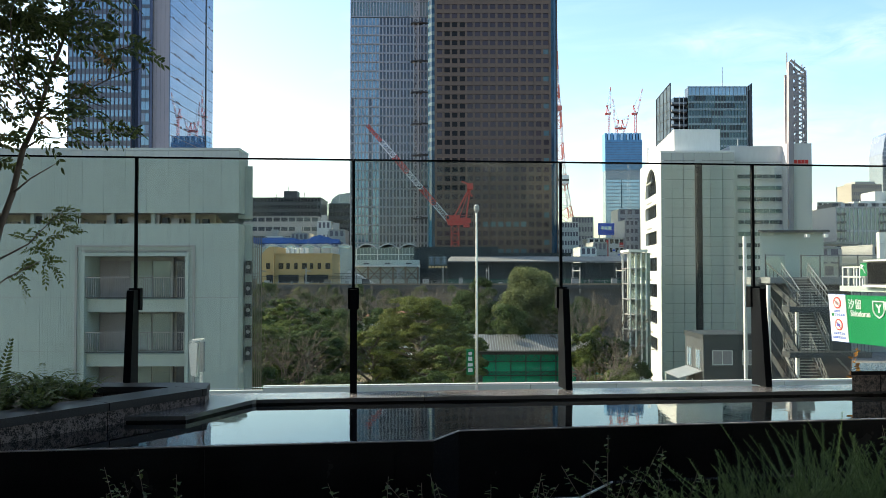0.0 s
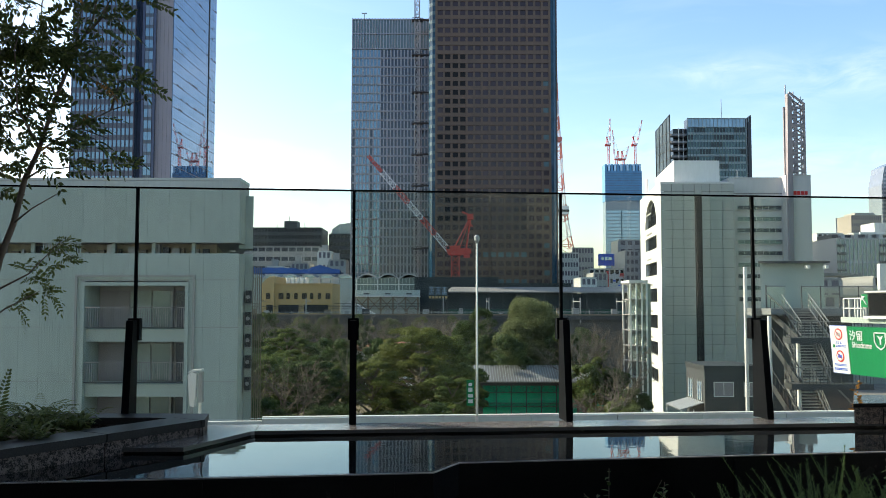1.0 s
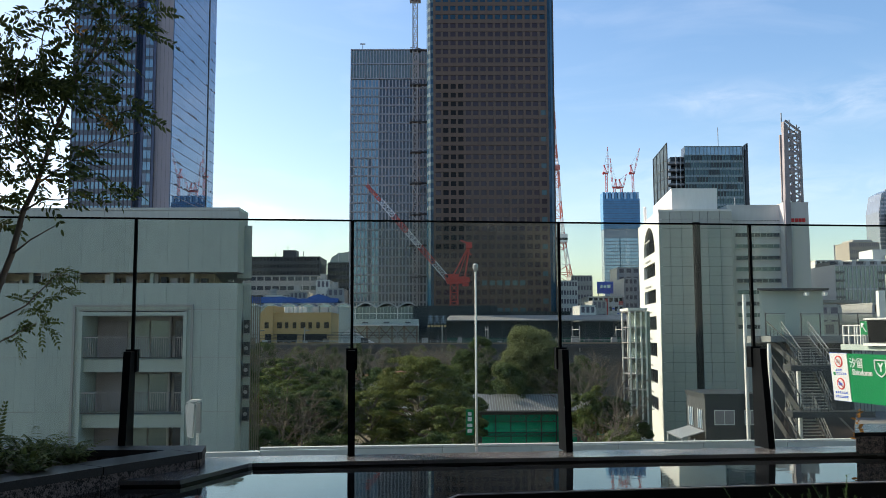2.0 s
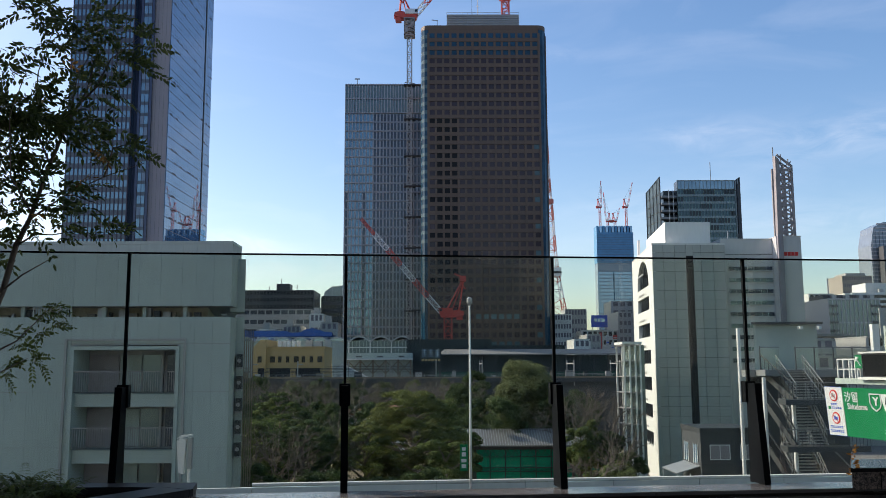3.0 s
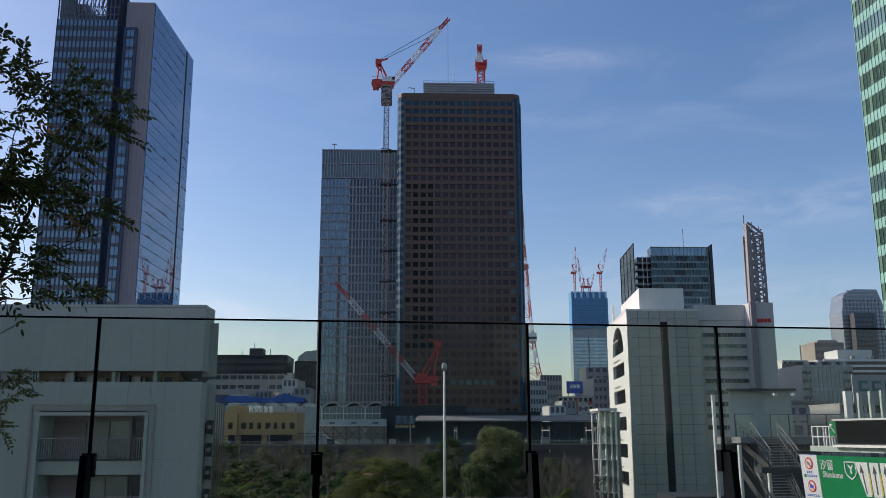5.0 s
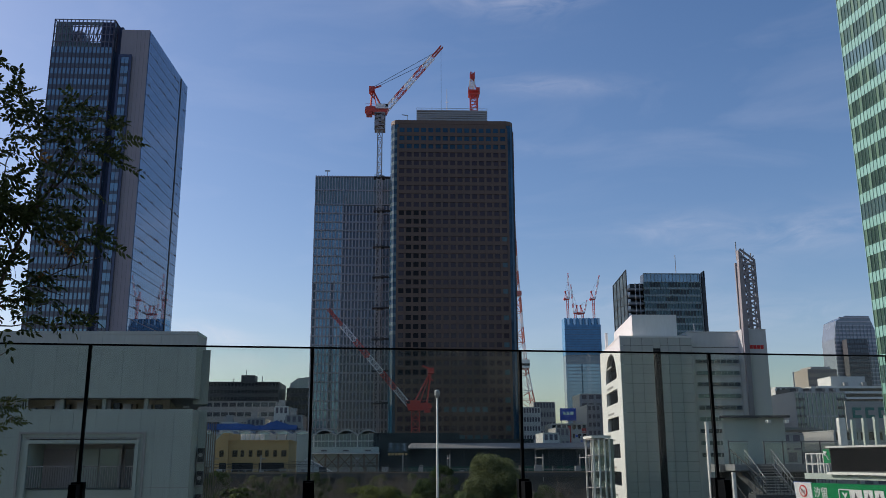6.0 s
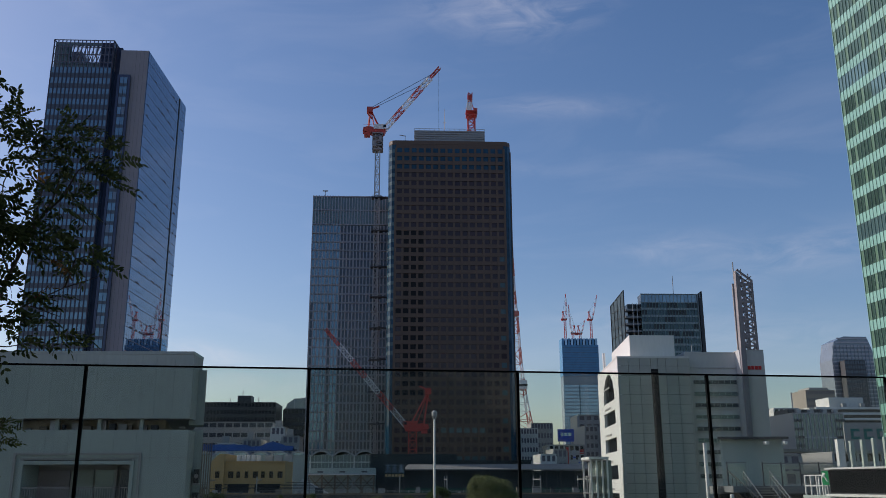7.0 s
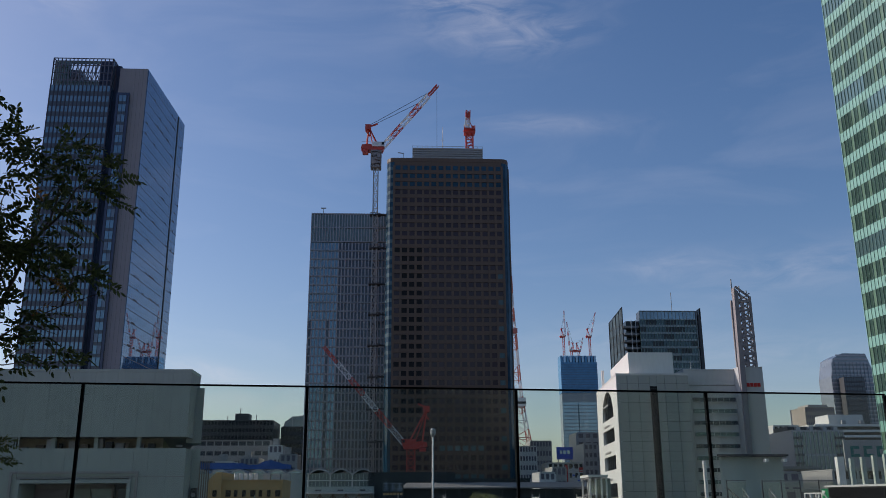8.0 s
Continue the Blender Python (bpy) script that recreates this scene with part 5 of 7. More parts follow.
# park pavilion with green netting
b = thing("park_pavilion", "long ribbed grey roof over a steel shed with green netting", "pavilion", at=(0, 120, 0))
Shape().raw([(2.4, 0, 6.5), (22, 0, 6.5), (22, 5, 8.35), (3.6, 5, 8.35), (2.4, 0, 6.35), (22, 0, 6.35), (22, 5, 8.2), (3.6, 5, 8.2)],
            [(0, 1, 2, 3), (7, 6, 5, 4), (0, 4, 5, 1), (1, 5, 6, 2), (2, 6, 7, 3), (3, 7, 4, 0)]).part("roof", M_ROOF, b)
rib = Shape().beam((0, 0, 6.55), (0, 5, 8.4), 0.07, 0.08).mesh("roof_rib", M_STEEL)
for i in range(52):
    piece("roof_rib", rib, b, (3.7 + i * 0.35, 0, 0))
Shape().box(5.4, 22, 1.0, 1.06, 0.4, 6.1).part("netting", M_GREEN_NET, b)
for z in (1.6, 3.0, 3.5, 4.9, 5.9):
    Shape().box(5.0, 22, 0.7, 0.8, z, z + 0.09).part("rail", M_DARKSTEEL, b)
for i in range(34):
    Shape().beam((5.1 + i * 0.5, 0.75, 4.95 + 0.9 * (i % 2)), (5.6 + i * 0.5, 0.75, 5.85 - 0.9 * (i % 2)), 0.06).part("brace", M_DARKSTEEL, b)
    Shape().beam((5.1 + i * 0.5, 0.75, 3.05 + 0.45 * (i % 2)), (5.6 + i * 0.5, 0.75, 3.5 - 0.45 * (i % 2)), 0.05).part("brace", M_DARKSTEEL, b)
Shape().box(3.6, 22, 0.5, 0.9, 6.0, 6.35).part("fascia", M_CHARCOAL, b)
for i in range(9):
    Shape().box(5.1 + i * 2.05, 5.22 + i * 2.05, 0.81, 0.93, 0.06, 6.0).part("post", M_DARKSTEEL, b)
Shape().box(5.0, 22, 4.2, 4.6, 0.06, 7.8).part("back_wall", M_CHARCOAL, b)
b = plain_building("park_house", "low park house with a rust red roof", -15, -5.5, 150, 158, 9.0, M_OFFWHITE)
Shape().raw([(-15.6, -0.6, 9.0), (-5.0, -0.6, 9.0), (-6.4, 4, 10.4), (-14.2, 4, 10.4)], [(0, 1, 2, 3)]).part("red_roof", M_ROOF_RED, b)


# ---- cranes ----
def luffing_crane(name, label, x, y, z0, z1, tip, width, lean=1.0, mast_mat=M_RED, step=None, back=1.0, slim=1.0, tall=4.6, house=M_CRANE_WHITE):
    """A luffing crane: lattice mast to z1, cab deck, A-frame, striped jib to tip."""
    b = thing(name, label, "crane", at=(x, y, z0))
    w = width
    h = z1 - z0
    Shape().lattice((0, 0, 0), (0, 0, h), w * slim, step or w * 1.2, w * 0.13, w * 0.08).part("mast", mast_mat, b)
    s = 1 if tip[0] > x else -1
    hull = [(-s * w * 2.1, h + w * 0.25), (-s * w * 0.7, h - w * 0.05), (s * w * 0.9, h - w * 0.05), (s * w * 1.1, h + w * 0.5), (-s * w * 1.2, h + w * 0.95), (-s * w * 2.0, h + w * 0.8)]
    dk = Shape().profile(hull if s > 0 else hull[::-1], -w * 0.6, w * 0.6).part("deck", M_RED, b)
    e0, e1 = sorted((-s * w * 0.6, s * w * 1.15))
    Shape().box(e0, e1, -w * 0.75, w * 0.5, h + w * 0.51, h + w * 1.2).part("machinery_house", house, dk)
    e0, e1 = sorted((s * w * 0.75, s * w * 1.1))
    Shape().box(e0, e1, -w * 0.78, -w * 0.752, h + w * 0.75, h + w * 1.1).part("cab_window", M_DARKGLASS, dk)
    Shape().beam((-s * w * 2.0, -w * 0.6, h + w * 1.2), (-s * w * 0.8, -w * 0.6, h + w * 1.2), w * 0.04).part("deck_rail", M_RED, dk)
    Shape().box(-s * w * 1.5 - w * 0.4, -s * w * 1.5 + w * 0.4, -w * 0.55, w * 0.55, h - w * 0.35, h + w * 0.1).part("counterweight", M_RED, dk)
    fr = Shape()
    top = Vector((-s * w * 0.9 * back, 0, h + w * tall))
    for yy in (-w * 0.45, w * 0.45):
        fr.beam((s * w * 0.4, yy, h + w * 0.5), top, w * 0.16).beam((-s * w * 1.4, yy, h + w * 0.5), top, w * 0.16)
        fr.beam((-s * w * 0.4, yy, h + w * 0.5), top, w * 0.1)
    fr.box(top.x - w * 0.5, top.x + w * 0.3, -w * 0.5, w * 0.5, top.z - w * 0.55, top.z + w * 0.2).beam(top, top + Vector((s * w * 1.2, 0, w * 0.5)), w * 0.2)
    fr.beam((top.x - w * 0.3, -w * 0.3, top.z - w * 0.9), (top.x + w * 0.2, -w * 0.3, top.z - w * 1.5), w * 0.2)
    fr.part("a_frame", M_RED, b)
    foot = Vector((s * w * 0.9, 0, h + w * 0.7))
    end = Vector((tip[0] - x, 0, tip[1] - z0))
    n = 6
    for i in range(n):
        a, e = foot.lerp(end, i / n), foot.lerp(end, (i + 1) / n)
        ww = w * (0.62 if i < n - 1 else 0.36)
        Shape().lattice(a, e, ww, ww * 1.1, w * 0.085, w * 0.05).part("jib_section", M_RED if i % 2 else M_CRANE_WHITE, b)
    Shape().beam(top + Vector((0, 0, w * 0.2)), foot.lerp(end, 0.93), w * 0.05).beam(top + Vector((0, w * 0.3, w * 0.1)), foot.lerp(end, 0.75), w * 0.05).part("pendant", M_DARKSTEEL, b)
    return b, end


luffing_crane("red_luffing_crane", "red and white luffing crane in front of the towers", 4.1, 300, 0, 33.5, (-25.8, 67.6), 2.6, back=2.3, tall=5.2, house=M_RED)
b, e = luffing_crane("roof_luffing_crane", "red and white tower crane on a tall grey mast", -11.8, 390, 20, 176.0, (17.5, 211.0), 3.4, mast_mat=M_STEEL, slim=0.62, back=1.2, tall=3.7)
cage = Shape().lattice((0, 0, 147.5), (0, 0, 155.6), 4.6, 1.9, 0.4, 0.3)
for z in (147.5, 149.6, 151.7, 153.8, 155.5):
    cage.box(-2.5, 2.5, -2.5, 2.5, z, z + 0.45)
cage.box(-2.2, -0.6, -2.7, -2.5, 149, 151.4).box(0.5, 2.0, -2.7, -2.5, 152, 154)
cage.part("climbing_cage", M_MAST, b)
for z in (21, 35, 49, 63, 77, 91, 108, 124):
    Shape().box(-2.4, 2.6, -2.0, 2.0, z, z + 0.5).beam((-2.2, -1, z + 1.4), (2.4, -1, z + 1.0), 0.25).beam((2, 0, z + 0.6), (7.5, -8 + 10, z + 0.6), 0.7).part("tie_collar", M_DARKSTEEL, b)
Shape().beam((e.x - 0.5, 0, e.z - 1), (e.x - 0.5, 0, e.z - 45), 0.12).part("hoist_rope", M_DARKSTEEL, b)
b = thing("rooftop_derrick", "short red derrick crane on the tower roof", "crane", at=(30, 360, 157))
Shape().lattice((0, 0, 0), (0, 0, 16.5), 3.0, 2.6, 0.45, 0.3).part("mast", M_RED, b)
Shape().box(-2.4, 2.4, -2, 2, 15.6, 16.1).box(-2.5, 2.5, -2, 2, 17.4, 17.9).beam((-2.4, -2, 15.8), (-2.4, -2, 19), 0.3).beam((2.4, -2, 15.8), (2.4, -2, 19), 0.3).part("deck", M_RED, b)
Shape().lattice((-1.0, -0.5, 18.2), (-0.6, -0.5, 23.0), 2.0, 1.6, 0.4, 0.3).part("jib", M_CRANE_WHITE, b)
Shape().lattice((-0.6, -0.5, 23.0), (-0.5, -0.5, 26.5), 1.7, 1.4, 0.45, 0.3).part("jib_head", M_RED, b)
Shape().beam((1.6, 0, 18), (-0.6, 0, 24.5), 0.3).part("stay", M_RED, b)
Shape().box(1.0, 2.3, -1, 1, 17.9, 19.4).part("winch", M_RED, b)


# ---- red and white lattice tower ----
def lattice_tower():
    k_far = 1.27
    b = thing("lattice_landmark_tower", "distant red and white lattice broadcasting tower", "tower", at=(116.5 * k_far, 900 * k_far, 0))
    levels = [(0, 44), (25, 30), (50, 20), (68, 15.5), (85, 12.5), (102, 10.0), (118, 8.2), (134, 6.8), (150, 5.8), (166, 5.0), (182, 4.2), (196, 3.0), (210, 2.2), (226, 1.6), (245, 1.0), (262, 0.7)]
    levels = [(max(0.0, 17 + (z - 17) * k_far), hw * k_far) for z, hw in levels]
    for k, ((z0, h0), (z1, h1)) in enumerate(zip(levels, levels[1:])):
        s = Shape()
        c0 = [Vector((a * h0, c * h0, z0)) for a, c in ((1, 1), (-1, 1), (-1, -1), (1, -1))]
        c1 = [Vector((a * h1, c * h1, z1)) for a, c in ((1, 1), (-1, 1), (-1, -1), (1, -1))]
        for i in range(4):
            j = (i + 1) % 4
            s.beam(c0[i], c1[i], 1.2).beam(c0[i], c1[j], 0.6).beam(c0[j], c1[i], 0.6).beam(c0[i], c0[j], 0.7)
            s.beam(c0[i].lerp(c1[i], 0.5), c0[j].lerp(c1[j], 0.5), 0.7)
        s.part("lattice_stage", M_FAR_RED if k % 2 else M_FAR_WHITE, b)
    Shape().box(-14, 14, -14, 14, 132, 143).part("main_deck", M_CRANE_WHITE, b)
    Shape().box(-14.2, 14.2, -14.2, 14.2, 135, 138).part("deck_windows", M_DARKGLASS, b)
    Shape().box(-6.6, 6.6, -6.6, 6.6, 228, 234).part("upper_deck", M_FAR_RED, b)


lattice_tower()

# ---- blue wrapped tower ----
b = plain_building("wrapped_tower", "pale blue glass tower under construction, its top wrapped in blue sheets", 203.4, 248.6, 1100, 1118, 134.3, M_LT_BAND, 30, 16, M_PALEGLASS, 0.3, 0.12)
Shape().box(203.0, 249.0, -0.8, 18.6, 145.3, 183.8).part("blue_wrap", M_WRAP, b, "blue construction sheeting")
Shape().box(203.4, 248.6, 0, 18, 134.3, 145.3).part("open_floors", M_LT_BAND, b)
Shape().box(222.6, 224.0, -0.5, 0.0, 4, 134).part("hoist_track", M_NAVY, b)
for i in range(12):
    Shape().box(203.0 + i * 3.85, 205.8 + i * 3.85, -0.8, 18.6, 183.8, 192.2).part("screen_panel", M_PALEGLASS if i % 2 else M_WRAP, b)
for i in range(12):
    Shape().box(202.8, 249.2, -1.2, -0.81, 146.2 + i * 3.1, 146.6 + i * 3.1).part("scaffold_rail", M_LT_BAND, b)
for i in range(17):
    Shape().box(203.0 + i * 2.86, 203.3 + i * 2.86, -1.5, -1.21, 145.3, 183.8).part("scaffold_post", M_WRAP, b)
WK = 1.236
b.location, b.scale = (0, 1100 * WK, EYE * (1 - WK)), (WK, WK, WK)
for x, tipx, tz, zz in ((209.4, 211.4, 251.7, 216.8), (219.1, 214.5, 237.0, 198.5), (242.9, 252.1, 249.8, 216.8), (228.3, 234.7, 216.8, 198.5)):
    c, e = luffing_crane("distant_luffing_crane", "distant red and white luffing crane on a wrapped tower", x, 1107, 183.8, zz, (tipx, tz), 2.4)
    c.location, c.scale = (x * WK, 1107 * WK, EYE + (183.8 - EYE) * WK), (WK, WK, WK)


# ---- dark glass office behind the white block ----
b = thing("dark_glass_office", "dark glass office block with slanted glass fins at its sides", "building", at=(0, 300, 0))
Shape().box(79.6, 106.1, 2.5, 20, 0, 77.5).part("core", M_DARKGLASS, b)


def glass_blade(x0, y0, x1, y1, z_a, z_b, rows, cols, pane, bar):
    """An upright glass screen with a slanted head, its bars proud of the glass."""
    d = Vector((x1 - x0, y1 - y0, 0))
    n = Vector((d.y, -d.x, 0)).normalized() * 0.12
    p, q = Vector((x0, y0, 0)), Vector((x1, y1, 0))
    ha, hb = Vector((0, 0, z_a)), Vector((0, 0, z_b))
    Shape().raw([p, q, q + hb, p + ha, p - n, q - n, q + hb - n, p + ha - n], [(0, 1, 2, 3), (7, 6, 5, 4), (0, 4, 5, 1), (1, 5, 6, 2), (2, 6, 7, 3), (3, 7, 4, 0)]).part("glass_fin", pane, b)
    for r in range(rows + 1):
        z = 12 + (z_a - 12) * r / rows
        Shape().beam(p + n + Vector((0, 0, z)), q + n + Vector((0, 0, z + (z_b - z_a) * (r == rows))), 0.12).part("fin_transom", bar, b)
    for c in range(cols + 1):
        f = c / cols
        Shape().beam(p.lerp(q, f) + n + Vector((0, 0, 12)), p.lerp(q, f) + n + Vector((0, 0, z_a + (z_b - z_a) * f)), 0.16 if 0 < c < cols else 0.3).part("fin_mullion", bar, b)


glass_blade(76.5, 14, 77.9, 0, 79.0, 82.0, 22, 4, M_FIN_TEAL, M_DARKSTEEL)
glass_blade(103.3, -1.2, 106.2, 2.0, 80.2, 82.2, 22, 2, M_DARKGLASS, M_CHARCOAL)
Shape().box(83.4, 103.2, -1.5, 2.5, 0, 80.2).part("front_bay", M_LT_SPAN, b)
facade(b, face(83.4, -1.5), 19.8, 12.2, 77.2, 20, 26, 0.3, 0.08, 0.3, M_OFFICE_RAIL, M_TEALGLASS, 0, lambda c, r: M_DARKGLASS if (8 < c < 13 and r % 4 < 2) or (c // 2 + r * 5) % 7 < 2 else None, M_TEAL_BAR)
for i in range(16):
    Shape().box(83.4 + i * 1.28, 83.56 + i * 1.28, -1.75, -1.5, 77.3, 80.4).part("crown_mullion", M_OFFICE_RAIL, b)
Shape().box(83.5, 103.1, -1.62, -1.51, 77.4, 80.1).part("crown_glass", M_FIN_TEAL, b)
for z in (77.2, 80.2):
    Shape().box(83.3, 103.3, -1.8, -1.5, z, z + 0.25).part("crown_rail", M_OFFICE_RAIL, b)
for x in (80.4, 81.9):
    Shape().beam((x, -1.6, 12), (x, -1.6, 77.0), 0.22).part("service_riser", M_STEEL, b)
for i in range(26):
    Shape().box(78.0, 83.3, -1.0, 2.5, 12 + i * 2.5, 12.7 + i * 2.5).part("balcony", M_STEEL_SHADED, b)
Shape().box(103.3, 106.0, 0.6, 2.5, 0, 79.6).part("end_core", M_CHARCOAL, b)
Shape().beam((97.2, 5, 77.5), (97.2, 5, 88.5), 0.2).part("aerial", M_STEEL, b)

# ---- other far buildings ----
b = plain_building("black_slab_office", "long black office block on the skyline", -115, -69.4, 500, 530, 60.2, M_CHARCOAL, 4, 24, M_DARKGLASS, 0.5, 0.3, 44)
Shape().box(-91.5, -84, 6, 16, 60.2, 64.4).part("plant_room", M_CHARCOAL, b)
for x, h in ((-89, 7.5), (-80, 4), (-96, 3)):
    Shape().beam((x, 8, 60), (x, 8, 60 + h), 0.35).part("aerial", M_STEEL, b)
b = plain_building("grey_window_block", "long pale grey block with rows of windows", -104, -62, 440, 460, 45.5, M_CONC_GREY, 9, 11, M_GT_PANE, 0.58, 0.16)
b = plain_building("domed_roof_block", "grey block with a pale glazed hipped roof", -66, -49, 510, 530, 57.5, M_CHARCOAL, 6, 8, M_DARKGLASS, 0.5, 0.3, 30)
pts = [(-65, 57.5), (-64.2, 60.2), (-60, 63.2), (-54, 63.2), (-50, 60.2), (-49.6, 57.5)]
Shape().profile(list(reversed(pts)), 0, 18).part("glass_roof", M_CONC, b, "pale green glazed hipped roof")
Shape().box(-57, -52, 6, 7, 63.2, 64.2).beam((-55, 6, 64), (-50, 6, 65.2), 0.5).part("roof_gantry", M_STEEL, b)
for k in range(6):
    Shape().beam((pts[k][0], -0.1, 57.5), (pts[k][0], -0.1, pts[k][1] + 0.2), 0.3).part("glazing_bar", M_OFFWHITE, b)
for x0, x1, y, h, w in ((-66, -60, 330, 31, M_OFFWHITE), (-59.5, -53, 345, 33, M_CONC_GREY), (-50, -45, 352, 38, M_OFFWHITE), (-80, -67, 335, 30, M_CONC_GREY), (-44, -38, 340, 34, M_CONC_GREY)):
    b = plain_building("small_white_block", "small pale office block among the rooftops", x0, x1, y, y + 16, h, w, 7, max(3, round((x1 - x0) / 1.8)), M_LT_MULL, 0.55, 0.4)
    Shape().box(x0 + 1, x0 + 3.4, 3, 6, h, h + 2.6).part("roof_tank", M_CONC_GREY, b)
b = plain_building("blue_billboard_block", "narrow block carrying a blue rooftop billboard", 58, 72, 350, 366, 31, M_OFFWHITE, 8, 7, M_DARKGLASS, 0.5, 0.3)
Shape().box(61.4, 67.8, -1.2, -0.8, 32.1, 36.8).part("billboard", M_SIGN_BLUE, b, "blue billboard with pale shapes")
for i, (x, w) in enumerate(((62.6, 1.0), (64.0, 1.0), (65.4, 1.3))):
    Shape().box(x, x + w, -1.3, -1.21, 34.2, 35.5).part("pale_sign_shape", M_PALEGLASS, b)
for x in (62, 67.2):
    Shape().beam((x, -0.8, 31), (x, -0.8, 36.5), 0.3).part("billboard_post", M_STEEL, b)
Shape().box(64.6, 65.6, -0.5, -0.2, 22, 30).part("red_sign_strip", M_SIGN_RED, b)
# mid-grey panes instead of dark glass: distance haze put into the colour
for x0, x1, y, h, w, r, c in ((48.5, 56, 420, 38, M_OFFWHITE, 8, 6), (56.5, 66, 430, 42, M_OFFWHITE, 9, 7), (69, 80, 470, 47, M_CONC_GREY, 9, 7), (71.5, 76.5, 345, 38, M_MULLION, 11, 3),
                             (74, 92, 370, 44, M_MULLION, 12, 6), (47, 52, 300, 26, M_OFFWHITE, 6, 3), (53, 57.5, 310, 28, M_CONC_GREY, 6, 3)):
    plain_building("distant_city_block", "distant pale city block with window rows", x0, x1, y, y + 18, h, w, r, c, M_LT_MULL, 0.5, 0.35)
for x, z, w, h, m in ((59.2, 24.5, 1.6, 2.4, M_OFFWHITE), (62.0, 27.0, 1.4, 1.8, M_SIGN_WHITE), (67.2, 25.0, 1.2, 4.0, M_SIGN_WHITE), (70.0, 27.5, 1.8, 1.6, M_SIGN_RED), (69.2, 23.5, 1.0, 2.6, M_SIGN_WHITE)):
    sb = thing("shop_signboard", "small upright signboard on the block front", "signboard", "signboards on the block", at=(x, 349.6, z))
    Shape().box(0, w, -0.1, 0.3, 0, h).part("panel", m, sb)
    Shape().box(0.1, w - 0.1, -0.14, -0.1, h * 0.2, h * 0.35).part("writing_bar", M_SIGN_BLUE if m is not M_SIGN_RED else M_SIGN_WHITE, sb)
# skyline on the side of the banded tower
b = plain_building("dark_ribbed_block", "dark grey office block with vertical ribs", 134, 151.6, 300, 322, 39.6, M_MULLION, 3, 12, M_GT_CROWN, 0.06, 0.2, 15)
Shape().box(134.2, 151.4, 4, 16, 39.6, 41.0).part("roof_plant", M_CHARCOAL, b)
for i in range(8):
    Shape().box(134.0, 137.0, -1.0, -0.3, 17 + i * 2.8, 17.7 + i * 2.8).box(148.6, 151.6, -1.0, -0.3, 17 + i * 2.8, 17.7 + i * 2.8).part("end_balcony", M_CHARCOAL, b)
for x in (136, 140.5, 145.2, 149):
    Shape().box(x, x + 1.4, 1, 3, 39.6, 40.8).part("roof_unit", M_STEEL, b)
b = plain_building("slim_stair_block", "slim block with an outside spiral stair", 168, 179.5, 395, 415, 48.8, M_OFFWHITE, 9, 5, M_DARKGLASS, 0.5, 0.3)
for i in range(14):
    a = i * 0.9
    Shape().beam((177.5, -1.6, 18 + i * 2.1), (177.5 + 1.6 * math.cos(a), -1.6 + 1.5 * math.sin(a), 18 + i * 2.1), 0.5, 0.3).part("stair_step", M_DARKSTEEL, b)
Shape().beam((178, 3, 48), (178, 3, 56), 0.5).part("aerial", M_STEEL, b)
b = plain_building("round_cornered_tower", "tan office tower with close window rows", 234.6, 251.6, 505, 525, 68.0, mat("tan_cladding", (0.30, 0.265, 0.225), 0.6), 16, 16, M_LT_MULL, 0.5, 0.45)
Shape().box(237.5, 249, 2, 16, 68, 69.6).part("roof_house", M_CONC_GREY, b)
b = thing("tapered_glass_tower", "distant pale tower with a rounded tapered top", "tower", at=(0, 700, 0))
Shape().profile([(350, 0), (388, 0), (388, 104), (385, 118), (380.6, 131), (361.5, 131.2), (353, 127), (350, 112)], 0, 22).part("core", M_FAR_GREY, b)
for i in range(36):
    z = 17 + i * 3.2
    Shape().box(350.2 + max(0, z - 112) * 0.3, 387.6 - max(0, z - 100) * 0.24, -0.5, 0.0, z, z + 1.1).part("floor_band", M_MULLION, b)
for i in range(13):
    Shape().box(351 + i * 3, 351.4 + i * 3, -0.7, 0.0, 17, 124 if i < 11 else 104).part("pier", M_FAR_GREY, b)
plain_building("dark_companion_tower", "dark glass tower in front of the tapered tower", 355, 371.5, 690, 698, 110.5, M_CHARCOAL, 28, 8, M_GT_PANE, 0.35, 0.2)
b = plain_building("white_terraced_block", "white terraced building with long ledges", 196, 245, 420, 450, 51, M_OFFWHITE, 0)
for i in range(6):
    Shape().box(194 + i * 0.9, 245, -2.2 + i * 0.2, 0, 37.2 + i * 2.6, 38.2 + i * 2.6).part("ledge", M_WHITE, b)
    Shape().box(196, 245, -0.25, 0.0, 35.6 + i * 2.6, 37.1 + i * 2.6).part("strip_window", M_DARKGLASS, b)
Shape().box(207, 224, 2, 16, 51, 56).part("plant_room", M_OFFWHITE, b)
for x in (212, 221, 232):
    Shape().box(x, x + 2, -1, 1, 51, 53).part("roof_unit", M_CONC_GREY, b)
b = plain_building("billboard_building", "grey building with a pale rooftop billboard and green shapes", 122, 160, 250, 270, 25, M_CONC_GREY, 5, 16, M_DARKGLASS, 0.5, 0.3)
Shape().box(125.8, 140.5, -0.6, -0.2, 25, 33).part("billboard", M_CONC_GREY, b)
for x in (127.6, 131.4, 135.2):
    Shape().box(x, x + 2.6, -0.72, -0.61, 28.3, 31.3).part("green_sign_shape", mat("teal_sign_paint", (0.01, 0.16, 0.13), 0.5), b)
    Shape().box(x + 0.8, x + 2.65, -0.76, -0.73, 29.1, 30.5).part("pale_inset", M_CONC_GREY, b)
